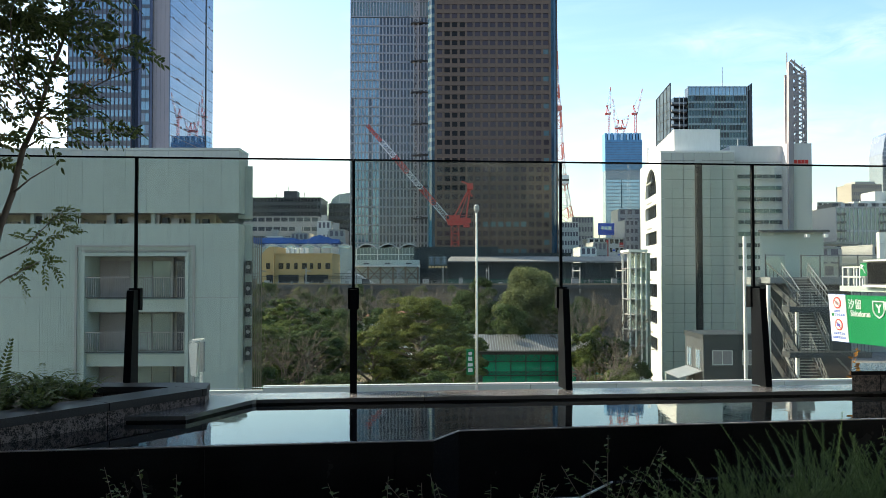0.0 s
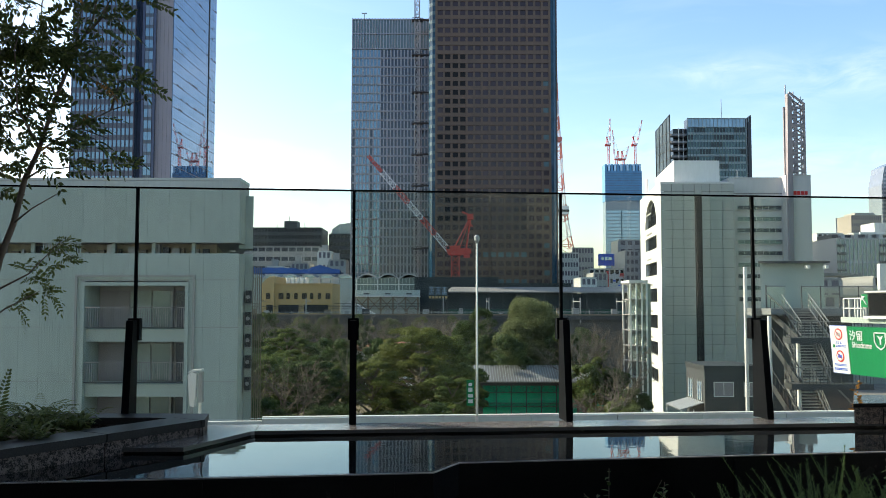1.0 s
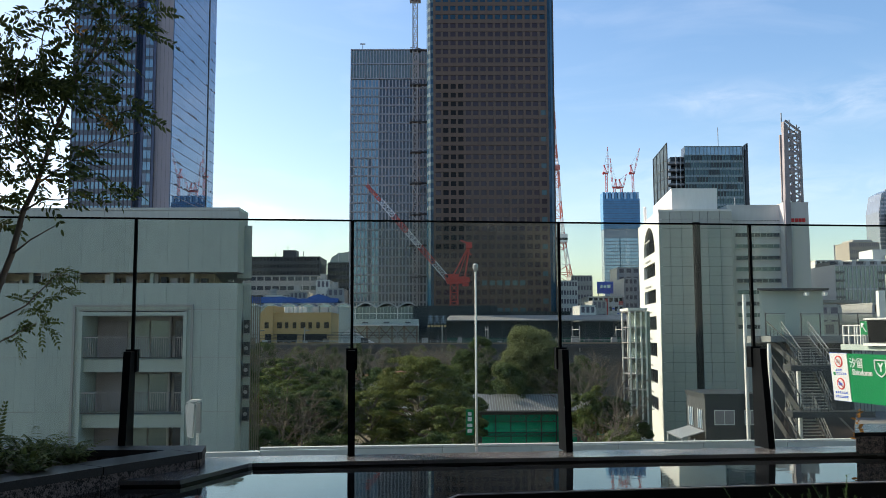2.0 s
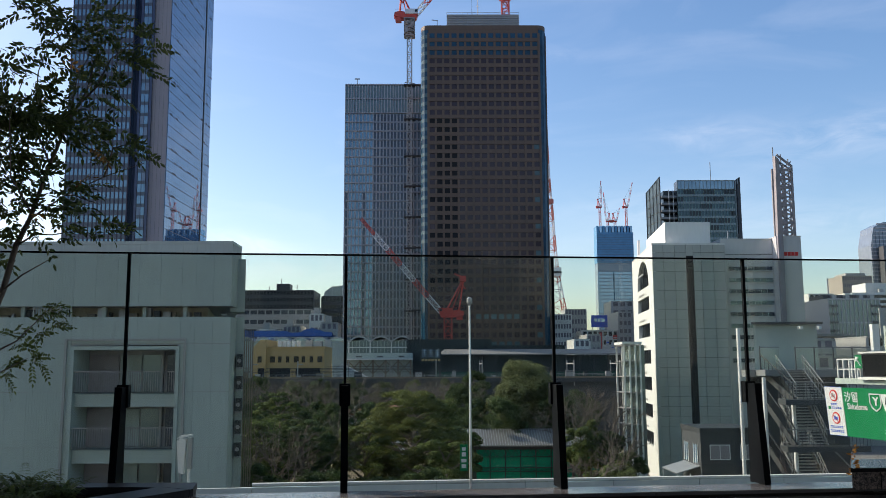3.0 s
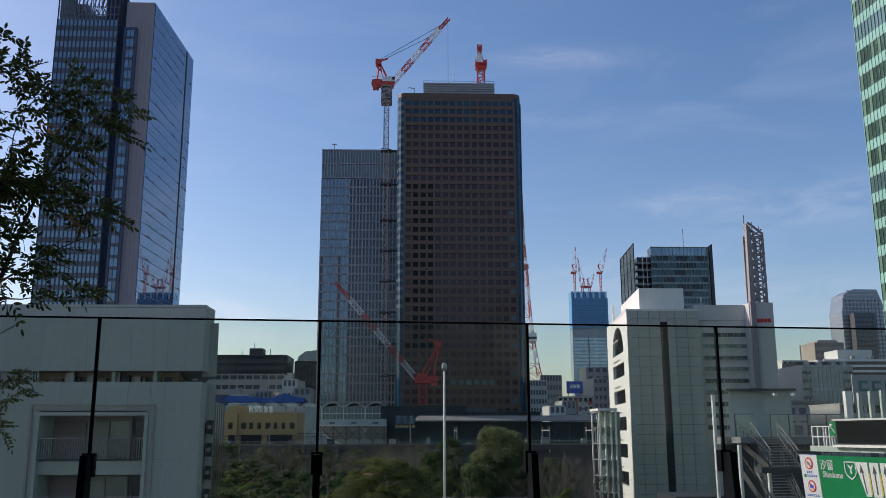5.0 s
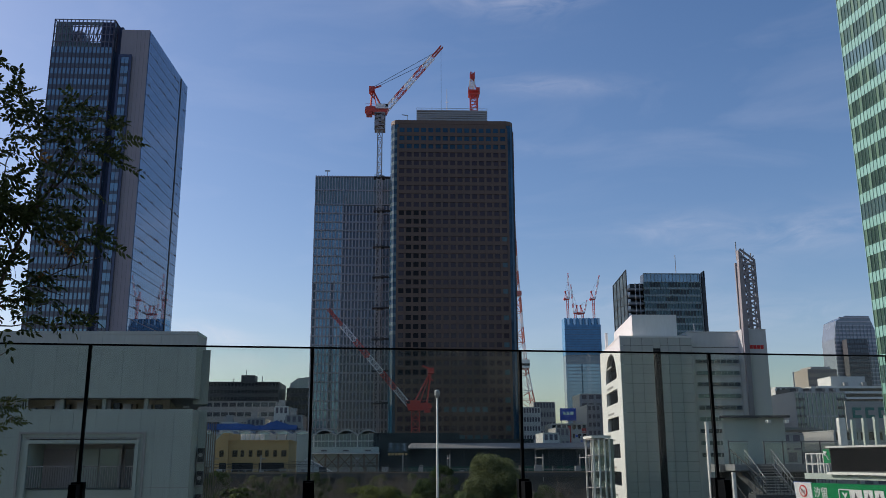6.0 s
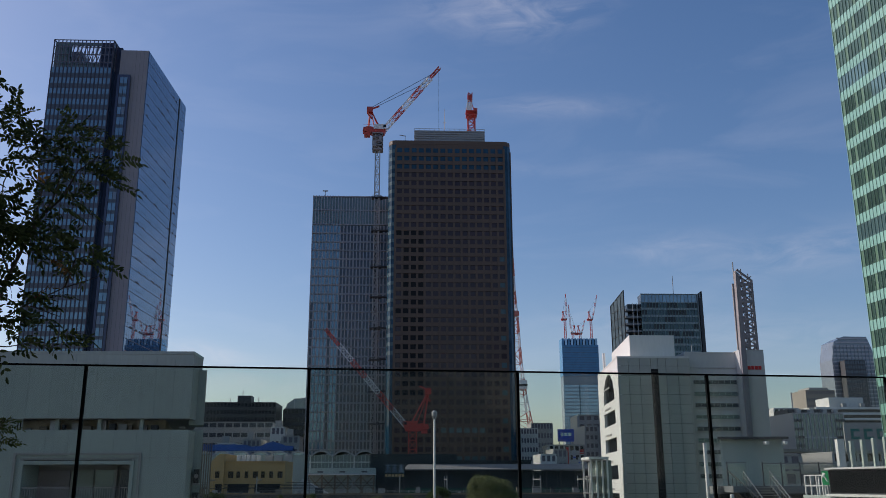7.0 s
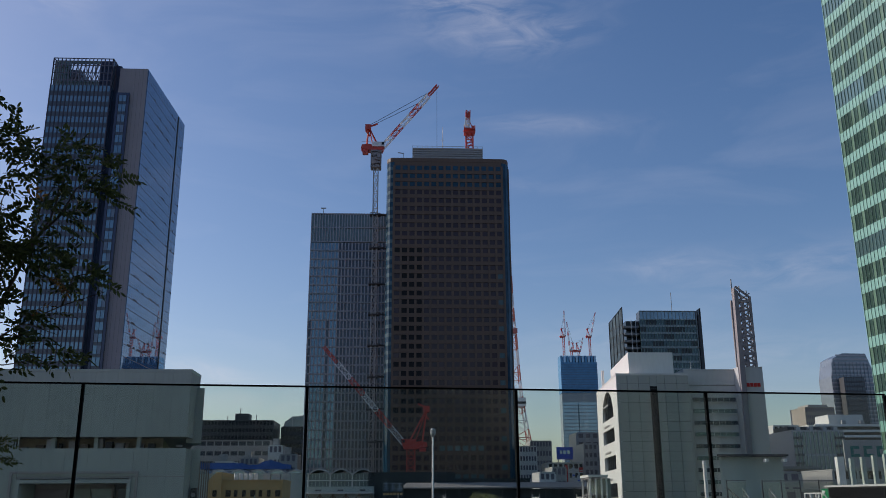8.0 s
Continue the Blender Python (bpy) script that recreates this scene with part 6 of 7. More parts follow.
# panes again in mid-grey, to paint in the haze of distance
for x0, x1, y, h in ((100, 120, 330, 34), (96, 108, 240, 24), (108, 124, 210, 20), (60, 75, 180, 16), (76, 96, 190, 19), (-150, -118, 420, 40), (-200, -155, 470, 46), (210, 260, 520, 52), (-60, -40, 600, 45), (140, 165, 520, 50)):
    plain_building("distant_city_block", "distant pale city block with window rows", x0, x1, y, y + 20, h, random.choice((M_OFFWHITE, M_CONC_GREY)), max(3, int(h / 4)), max(4, round((x1 - x0) / 3)), M_LT_MULL, 0.5, 0.35)


# ---- park trees ----
def leaf_cloud(s, centre, radii, n, size, flat=0.6, dome=False):
    """n small folded leaf sprays on the shell and inside of an uneven clump; a dome has leaves above only."""
    def unit(v):
        return v / np.maximum(np.linalg.norm(v, axis=1, keepdims=True), 1e-6)

    d = unit(np.random.normal(size=(n, 3)))
    if dome:
        d[:, 2] = np.abs(d[:, 2]) * 1.1 - 0.1
    p = np.array(centre) + d * np.array(radii) * np.random.random((n, 1)) ** 0.35
    a = unit(np.random.normal(size=(n, 3)) * (1, 1, flat))
    nrm = unit(d + np.random.normal(size=(n, 3)) * 0.5 + (0, 0, 0.5))
    b = unit(np.cross(a, nrm))
    k = size * np.random.uniform(0.6, 1.3, (n, 1))
    v = np.stack([p - a * k, p + b * k * 0.45 - nrm * k * 0.15, p + a * k, p - b * k * 0.45 - nrm * k * 0.15], 1).reshape(-1, 3)
    o = len(s.v) + 4 * np.arange(n)[:, None]
    s.v += v.tolist()
    s.f += np.concatenate([o + (0, 1, 2), o + (0, 2, 3)]).tolist()


def limb(s, p, d, length, r, depth, spread=0.55, twigs=None):
    """A limb that forks on and on."""
    q = p + d * length
    mid = p.lerp(q, 0.5) + Vector((random.gauss(0, 1), random.gauss(0, 1), 0)) * length * 0.06
    s.tube([p, mid, q], [r, r * 0.85, r * 0.68], 5 if depth > 1 else 4)
    if depth == 0:
        if twigs is not None:
            twigs.append(q)
        return
    for _ in range(3 if depth > 1 else 4):
        e = (d + Vector((random.gauss(0, spread), random.gauss(0, spread), random.gauss(0.1, spread * 0.6)))).normalized()
        limb(s, p.lerp(q, random.uniform(0.6, 1.0)), e, length * random.uniform(0.6, 0.8), r * 0.6, depth - 1, spread, twigs)


def park_tree(x, y, top, radius, leaf, label, name="park_tree", low=0.35, clumps=30, size=0.15, per=460, squash=0.75):
    if y < 100:
        size, per = 0.1, max(per, 520)
    t = thing(name, label, "tree", "park trees", at=(x, y, 0.06))
    s = Shape()
    h0 = top * low
    s.tube([(0, 0, 0), (0.1, 0.05, h0 * 0.6), (0.05, 0, h0 * 1.2)], [0.4, 0.32, 0.24], 8)
    tips = []
    for i in range(6):
        a = i * math.tau / 6 + random.random()
        d = Vector((math.cos(a) * 0.7, math.sin(a) * 0.7, 0.75)).normalized()
        e = Vector((0, 0, h0)) + d * radius * 0.9
        s.tube([(0, 0, h0), Vector((0, 0, h0)).lerp(e, 0.5) + Vector((0, 0, 0.3)), e], [0.2, 0.13, 0.06], 6)
        tips.append(e)
    s.part("trunk", M_BARK, t)
    f, s2 = Shape(), Shape()
    hc = (top + h0) / 2
    hh = (top - h0) / 2
    for i in range(clumps):
        a, u = random.random() * math.tau, random.uniform(-0.75, 1.0)
        rr = math.sqrt(max(0.0, 1 - u * u * 0.92)) * radius * random.uniform(0.55, 0.95)
        c = (math.cos(a) * rr, math.sin(a) * rr, hc + u * hh * 0.85)
        layered = squash < 0.6
        k = radius * (random.uniform(0.12, 0.25) if layered else random.uniform(0.17, 0.34))
        leaf_cloud(f, c, (k, k, k * squash), per, size, 0.6, layered)
        if layered and i % 3 == 0:
            s2.tube([(0, 0, c[2] - 1.5), (c[0] * 0.5, c[1] * 0.5, c[2] - 0.7), c], [0.09, 0.06, 0.03], 5)
    leaf_cloud(f, (0, 0, hc), (radius * 0.55, radius * 0.55, hh * 0.65), per * 2, size)
    if s2.v:
        s2.part("branch", M_BARK, t)
    f.part("crown", leaf, t)
    return t


def bare_tree(x, y, top, label="leafless grey-brown park tree"):
    t = thing("bare_tree", label, "tree", "bare park trees", at=(x, y, 0.06))
    s = Shape()
    p = Vector((0, 0, 0))
    s.tube([p, (0.1, 0, top * 0.3)], [0.28, 0.2], 7)
    for i in range(4):
        a = i * math.tau / 4 + random.random()
        limb(s, Vector((0.1, 0, top * 0.28)), Vector((math.cos(a) * 0.5, math.sin(a) * 0.5, 0.9)).normalized(), top * 0.27, 0.085, 3, 0.6)
    s.part("trunk", M_BARE, t)
    return t


YG, DK, MID = ("broad yellow-green evergreen park tree", "dark green evergreen park tree", "olive green park tree")
for x, y, top, r, m, lab, kw in (
        (-2.4, 88, 15.2, 5.6, M_LEAF_YG, YG, dict(clumps=190, squash=0.5, low=0.15, per=380)),
        (-6.6, 83, 12.0, 3.6, M_LEAF_YG, YG, dict(clumps=80, squash=0.48, low=0.25, per=380)),
        (0.8, 80, 10.8, 3.6, M_LEAF_MID, MID, dict(clumps=26, squash=0.45)),
        (13.0, 132, 18.0, 5.0, M_LEAF_OLIVE, "tall rounded pale olive evergreen tree", dict(clumps=170, low=0.2, squash=0.9)),
        (6.0, 140, 16.6, 3.0, M_LEAF_DK, DK, {}), (3.6, 146, 15.2, 2.6, M_LEAF_DK, DK, {}),
        (9.0, 126, 12.6, 3.6, M_LEAF_DK, DK, {}), (17.2, 127, 13.4, 3.0, M_LEAF_DK, DK, {}), (17.4, 130, 12.0, 2.6, M_LEAF_MID, MID, {}),
        (5.2, 134, 12.4, 2.8, M_LEAF_DK, DK, {}),
        (-13.6, 150, 14.6, 2.4, M_LEAF_DK, DK, {}), (-22, 140, 14.2, 3.0, M_LEAF_DK, DK, {}),
        (-17.6, 84, 12.4, 3.8, M_LEAF_MID, MID, dict(clumps=90, squash=0.5, per=380)), (-12.2, 82, 12.6, 3.6, M_LEAF_DK, MID, dict(clumps=84, squash=0.5, per=380)),
        (-14.5, 74, 9.4, 3.2, M_LEAF_DK, DK, {}), (-9.2, 74, 8.6, 3.0, M_LEAF_DK, DK, {}), (-18.4, 76, 8.6, 3.0, M_LEAF_DK, DK, {}),
        (-19.5, 64, 9.0, 2.4, M_LEAF_DK, DK, dict(low=0.1)), (-16, 65, 9.6, 2.6, M_LEAF_DK, DK, dict(low=0.1)), (-12, 64, 9.0, 2.6, M_LEAF_MID, MID, dict(low=0.1)), (-8.2, 65, 9.4, 2.4, M_LEAF_DK, DK, dict(low=0.1)), (-5.0, 64, 9.2, 2.2, M_LEAF_DK, DK, dict(low=0.1)), (-1.6, 65, 9.0, 2.2, M_LEAF_DK, DK, dict(low=0.1)),
        (-4.2, 70, 8.8, 2.6, M_LEAF_DK, DK, {}), (-1.0, 70, 9.2, 2.6, M_LEAF_DK, DK, {}), (2.4, 72, 7.2, 2.2, M_LEAF_MID, MID, {}),
        (19.6, 116, 10.6, 1.9, M_LEAF_YG, "conical yellow-green park tree", dict(low=0.15)), (18.6, 104, 5.2, 2.0, M_LEAF_MID, MID, dict(low=0.15)), (21.6, 108, 5.6, 2.2, M_LEAF_YG, YG, dict(low=0.15)),
        (15.0, 100, 4.4, 2.0, M_LEAF_DK, DK, dict(low=0.15)), (24.0, 112, 6.5, 2.2, M_LEAF_DK, DK, dict(low=0.2)),
        (-8.0, 104, 13.0, 3.2, M_LEAF_DK, DK, {}), (-16.5, 96, 11.6, 3.2, M_LEAF_DK, DK, {}), (-20.5, 102, 11.5, 3.2, M_LEAF_MID, MID, {}), (-11.0, 94, 11.6, 3.0, M_LEAF_MID, MID, {}), (-6.5, 112, 12.4, 3.0, M_LEAF_DK, DK, {}), (0.5, 112, 13.2, 3.0, M_LEAF_MID, MID, {}), (3.0, 104, 10.5, 2.6, M_LEAF_DK, DK, {}), (-24.5, 130, 13.6, 3.2, M_LEAF_DK, DK, {}), (-18, 150, 13.6, 3.0, M_LEAF_DK, DK, {}), (1.0, 84, 8.6, 2.6, M_LEAF_DK, DK, {}),
        (-40, 200, 15.3, 3.4, M_LEAF_DK, DK, {}), (-33, 202, 14.1, 3.2, M_LEAF_MID, MID, {}), (-26, 199, 15.1, 3.2, M_LEAF_DK, DK, {}), (-19, 203, 14.7, 3.0, M_LEAF_DK, DK, {}), (-12, 200, 14.9, 3.0, M_LEAF_DK, DK, {}), (-5, 203, 14.5, 3.2, M_LEAF_MID, MID, {}), (3, 200, 14.5, 3.2, M_LEAF_DK, DK, {}), (10, 203, 14.5, 3.2, M_LEAF_DK, DK, {}),
        (-19, 108, 14.4, 3.4, M_LEAF_MID, MID, dict(clumps=60, squash=0.5)), (-13.5, 106, 13.8, 3.2, M_LEAF_DK, DK, {}), (-23, 104, 13.6, 3.2, M_LEAF_DK, DK, {}), (-16, 92, 12.6, 3.0, M_LEAF_MID, MID, dict(clumps=60, squash=0.5)),
        (17.8, 112, 9.6, 2.4, M_LEAF_MID, MID, {}), (22.6, 116, 9.2, 2.2, M_LEAF_DK, DK, {}), (20.4, 100, 6.2, 2.2, M_LEAF_MID, MID, {}),
        (-27, 120, 13, 4, M_LEAF_DK, DK, {}), (18, 150, 13.5, 3, M_LEAF_MID, MID, {}), (26, 160, 13.0, 3.5, M_LEAF_DK, DK, {})):
    park_tree(x, y, top, r, m, lab, **kw)
for x, y, top in ((-15.5, 79, 14.2), (-12.6, 78, 12.8), (-10.2, 84, 13.4), (-16.5, 122, 16.2), (-10, 140, 15.5), (-5, 150, 15.2), (0, 150, 15), (5.5, 160, 15.6), (18.2, 120, 14.6), (-18, 118, 16.4), (-13.0, 100, 13.6), (-3, 160, 15.4), (-8, 165, 15.8), (2, 168, 15.0),
                  (19, 124, 15.8), (21.5, 128, 16.0), (23.6, 122, 14.4), (20.4, 104, 10.0), (25, 132, 16), (-34, 190, 15.4), (-28, 184, 16.0), (-21, 192, 15.6), (-14, 186, 16.2), (-7, 194, 15.6), (0, 188, 16.0), (6, 192, 15.4), (-38, 178, 15.0), (16.4, 96, 8.4), (-20.6, 88, 11.4), (22.4, 112, 11.5)):
    bare_tree(x, y, top + (2.4 if y > 100 and x < 10 else 1.0))

# ---- terrace ----
TA = math.atan2(0.344, 3.333)
TU, TV = Vector((math.cos(TA), math.sin(TA), 0)), Vector((-math.sin(TA), math.cos(TA), 0))
T0 = Vector((-0.478, 4.713, EYE))


def tp(u, v, z):
    """A terrace place: u along the glass, v away from the camera, z from eye height."""
    return T0 + TU * u + TV * v + Vector((0, 0, z))


TF = Matrix.Translation(T0) @ Matrix.Rotation(TA, 4, "Z")


def terrace_part(s, name, material, parent=None, label="", smooth=False):
    ob = s.part(name, material, parent, label, smooth)
    ob.matrix_basis = TF
    return ob


WATER, COPE, PLANT, FLOOR = -0.642, -0.615, -0.545, -1.5
# floor, and unseen masses added behind and beside to shade the terrace
ob = Shape().box(-9, 9, -12, 0.35, FLOOR - 0.4, FLOOR).part("floor", M_PAVE)
ob.matrix_basis = TF
tagged(ob, "dark grey stone terrace floor", "floor", kind="structure")
ob = Shape().box(-9, 9, -0.32, 0.2, FLOOR + 0.004, COPE - 0.095).part("wall_pool", M_STONE_BLACK)
ob.matrix_basis = TF
tagged(ob, "black stone base under the glass balustrade", "wall", kind="structure")
h = thing("wall_unseen", "unseen house mass added to shade the terrace and fill its reflections", "wall", kind="structure")
Shape().box(-30, 30, -9, -8, 0, 60).part("back_wall", M_CONC_GREY, h)
# pale bays and piers out of view, added to brighten the glass reflections
for i in range(-6, 7):
    Shape().box(i * 1.5 - 0.72, i * 1.5 + 0.72, -7.99, -7.9, EYE + FLOOR, EYE + 3.9).part("glass_bay", M_UNSEEN_WALL, h)
    for k in range(7):
        Shape().box(i * 1.5 + 0.6, i * 1.5 + 0.9, -7.9, -7.7, EYE + FLOOR + 0.77 * k, EYE + FLOOR + 0.77 * k + 0.755).part("pier_stone", M_UNSEEN_WALL, h)
# overhead slab added out of view to keep skylight off the terrace
Shape().box(-9, 9, -5.2, 2.2, EYE + 4.0, EYE + 4.4).part("soffit", M_CONC_GREY, h)
# block added out of view; its end sets where sunlight starts
Shape().box(-12, -10.5, -8, 8.25, 0, 29).part("side_wing", M_CONC_GREY, h)
Shape().box(-9, 9, -8, 5.2, 0, EYE + FLOOR - 0.45).part("podium", M_CONC_GREY, h)

# coping stones along the glass, bending round the planter
cp = thing("pool_coping", "honed grey granite coping with a black edge round the pool", "coping", kind="structure")
for i, (u0, u1) in enumerate(((-0.47, 0.35), (0.353, 1.55), (1.553, 2.75), (2.753, 3.95), (3.953, 5.1))):
    terrace_part(Shape().box(u0, u1, -0.345, -0.11, COPE - 0.018, COPE), "coping_stone", M_COPING, cp)
    terrace_part(Shape().box(u0, u1, -0.107, 0.06, COPE - 0.09, COPE - 0.05), "backing_stone", M_COPING, cp)
terrace_part(Shape().box(-0.47, 5.1, -0.335, -0.16, WATER - 0.3, COPE - 0.02), "edge", M_STONE_BLACK, cp)
# the bend towards the planter
bend = [(-0.473, -0.345), (-0.473, -0.11), (-1.2, -0.11), (-1.2, -0.79), (-0.722, -0.815), (-0.49, -0.36)]
terrace_part(Shape().prism(list(reversed(bend)), COPE - 0.018, COPE), "coping_stone", M_COPING, cp)
terrace_part(Shape().prism([(u, v + 0.008) for u, v in reversed(bend)], WATER - 0.3, COPE - 0.02), "edge", M_STONE_BLACK, cp)

# pool
ob = Shape().raw([tp(-2.4, -1.395, WATER), tp(0.302, -1.322, WATER), tp(0.424, -1.124, WATER), tp(5.1, -0.917, WATER), tp(5.1, -0.2, WATER), tp(-2.4, -0.2, WATER)], [(0, 1, 2, 3, 4, 5)]).part("water", M_WATER)
tagged(ob, "still dark pool water mirroring the sky", "pool water", kind="structure")

# infinity edge of the pool
pe = thing("pool_wall", "black polished stone pool wall with a thin wet overflow lip", "pool wall", kind="structure")
near_edge = [(-2.4, -1.395), (0.302, -1.322), (0.424, -1.124), (5.1, -0.917)]
for (ua, va), (ub, vb) in zip(near_edge, near_edge[1:]):
    terrace_part(Shape().prism([(ua, va - 0.05), (ub, vb - 0.05), (ub, vb), (ua, va)], FLOOR, WATER + 0.002), "wall_stone", M_STONE_BLACK, pe)
    terrace_part(Shape().beam((ua, va - 0.045, WATER + 0.004), (ub, vb - 0.045, WATER + 0.004), 0.005, 0.005), "lip", M_MAST, pe, "thin pale metal lip")
for u in (0.16, -0.55, 1.6, 2.6):
    vv = -1.322 - 0.027 * (0.302 - u) if u < 0.3 else -1.124 + 0.044 * (u - 0.424)
    terrace_part(Shape().box(u - 0.003, u + 0.003, vv - 0.054, vv - 0.048, FLOOR, WATER - 0.01), "joint", M_BLACK, pe)
terrace_part(Shape().box(-2.4, 5.1, -1.36, -0.4, WATER - 0.35, WATER - 0.3), "pool_floor", M_STONE_BLACK, pe)
# gutter kerb at the foot of the wall
kb = thing("gutter_kerb", "low black stone kerb with a wet metal edge below the pool", "kerb", kind="structure")
for (ua, va), (ub, vb) in zip([(-2.4, -1.72), (0.80, -1.62), (0.98, -1.40), (5.1, -1.22)], [(0.80, -1.62), (0.98, -1.40), (5.1, -1.22)]):
    terrace_part(Shape().prism([(ua, va - 0.04), (ub, vb - 0.04), (ub, vb), (ua, va)], FLOOR, -0.80), "kerb_stone", M_STONE_BLACK, kb)
    if ua < 0.9:
        terrace_part(Shape().beam((ua, va - 0.035, -0.796), (ub, vb - 0.035, -0.796), 0.007, 0.005), "metal_edge", M_STEEL, kb)
ob = Shape().box(-2.4, 5.1, -4.2, -1.66, FLOOR + 0.004, -1.05).part("planting_bed", M_SOIL)
ob.matrix_basis = TF
tagged(ob, "dark soil bed in front of the pool", "soil bed", kind="structure")
bk = thing("bed_kerb", "plain dark stone kerb round the soil bed", "kerb", kind="structure")
for i in range(5):
    terrace_part(Shape().box(-2.4 + i * 1.5, -0.906 + i * 1.5, -4.34, -4.204, FLOOR + 0.004, -1.03), "kerb_stone", M_COPING_DK, bk)


# ---- glass balustrade ----
def balustrade():
    b = thing("glass_balustrade", "clear glass balustrade on tapered black steel fins", "balustrade")
    b.matrix_basis = TF
    us = [-2.26, -1.128, 0.0, 1.128, 2.225, 3.33]
    for u0, u1 in zip(us, us[1:]):
        g = Shape().box(u0 + 0.007, u1 - 0.007, -0.006, 0.006, -0.60, 0.604).part("glass_panel", M_THICK_GLASS, b)
        g.visible_shadow = False
        Shape().box(u0 + 0.0005, u1 - 0.0005, -0.011, 0.011, 0.604, 0.612).part("top_rail", M_BLACK, g, "thin black cap rail")
    fin = Shape()
    out = [(-0.012, -0.085), (-0.115, -0.085), (-0.18, -0.614), (-0.012, -0.614)]
    fin.raw([(-0.018, v, z) for v, z in out] + [(0.018, v, z) for v, z in out], [(0, 1, 2, 3), (7, 6, 5, 4), (0, 4, 5, 1), (1, 5, 6, 2), (2, 6, 7, 3), (3, 7, 4, 0)])
    fin_mesh = fin.mesh("fin", M_BLACK)
    clamp = Shape().box(-0.029, 0.029, -0.03, 0.03, -0.19, -0.075).mesh("clamp", M_BLACK)
    joint = Shape().box(-0.0072, 0.0072, -0.013, 0.013, -0.62, 0.6035).mesh("joint_strip", M_BLACK)
    bead = Shape().box(-0.030, -0.024, -0.015, 0.015, -0.61, -0.19).mesh("edge_bead", M_STEEL)
    for u in us:
        piece("fin", fin_mesh, b, (u, 0, 0))
        piece("clamp", clamp, b, (u, 0, 0))
        piece("joint_strip", joint, b, (u, 0, 0))


balustrade()


# ---- stone planter with fern and tree ----
def stone_planter():
    b = thing("stone_planter", "speckled dark granite planter with a honed coping", "planter")
    A, B, C = Vector((-2.62, 1.79)), Vector((-1.13, 4.21)), Vector((-1.17, 4.44))
    d = (B - A).normalized()
    n = Vector((-d.y, d.x))
    z1 = EYE + PLANT
    cuts = [0.0, 0.42, 0.807, 0.99, 1.0]
    L = (B - A).length
    for c0, c1 in zip(cuts, cuts[1:]):
        p, q = A + d * (L * c0 + 0.003), A + d * (L * c1 - 0.003)
        Shape().prism([tuple(p), tuple(q), tuple(q + n * 0.12), tuple(p + n * 0.12)], EYE + FLOOR, z1 - 0.036).part("wall_stone", M_GRANITE, b)
        p2, q2 = p - n * 0.012, q - n * 0.012
        Shape().prism([tuple(p2), tuple(q2), tuple(q2 + n * 0.19), tuple(p2 + n * 0.19)], z1 - 0.034, z1).part("coping_stone", M_COPING_DK, b)
    q = B
    Shape().prism([(q.x + 0.002, q.y), (C.x + 0.002, C.y), (-3.0, 4.44), (-3.0, 4.28), (-1.40, 4.28)], z1 - 0.034, z1 - 0.001).part("coping_stone", M_COPING_DK, b)
    Shape().prism([(q.x, q.y - 0.01), (C.x, C.y - 0.01), (-3.0, 4.43), (-3.0, 4.30), (-1.30, 4.30)], EYE + FLOOR, z1 - 0.036).part("wall_stone", M_GRANITE, b)
    i0 = A + n * 0.13
    i1 = B + n * 0.13
    Shape().prism([tuple(i0), (i1.x - 0.07, i1.y - 0.06), (-1.46, 4.27), (-3.0, 4.27), (-3.0, 1.8)], EYE + FLOOR, z1 - 0.05).part("soil", M_SOIL, b, "dark planting soil")


stone_planter()
b = thing("stone_block", "speckled granite planter block lightened to a lit brown, with a black top slab", "planter")
b.matrix_basis = TF
Shape().prism([(2.565, -0.40), (3.5, -0.40), (3.5, -0.02), (2.80, -0.02)], COPE, -0.530).part("block", M_GRANITE_LIT, b)
Shape().prism([(2.555, -0.41), (3.5, -0.41), (3.5, -0.01), (2.80, -0.01)], -0.528, -0.508).part("top_slab", M_STONE_BLACK, b)
Shape().box(2.72, 2.724, -0.402, -0.399, COPE, -0.530).part("joint", M_BLACK, b)


def leaf(s, p, a, side, up, length, width, n=2):
    """One oval pointed leaf blade with a folded midrib."""
    droop = [(0.0, 0.0, 0.0), (0.3, 0.42, 0.03), (0.62, 0.46, 0.08), (0.86, 0.26, 0.13), (1.0, 0.0, 0.18)]
    mid = [p + a * length * t - up * length * h for t, w, h in droop]
    lift = up * width * 0.12
    vs = [mid[0]] + [mid[k] + side * width * droop[k][1] + lift for k in (1, 2, 3)] + [mid[4]] + [mid[k] - side * width * droop[k][1] + lift for k in (3, 2, 1)] + [mid[2]]
    s.raw(vs, [(0, 1, 2, 8), (8, 2, 3, 4), (4, 5, 6, 8), (8, 6, 7, 0)])


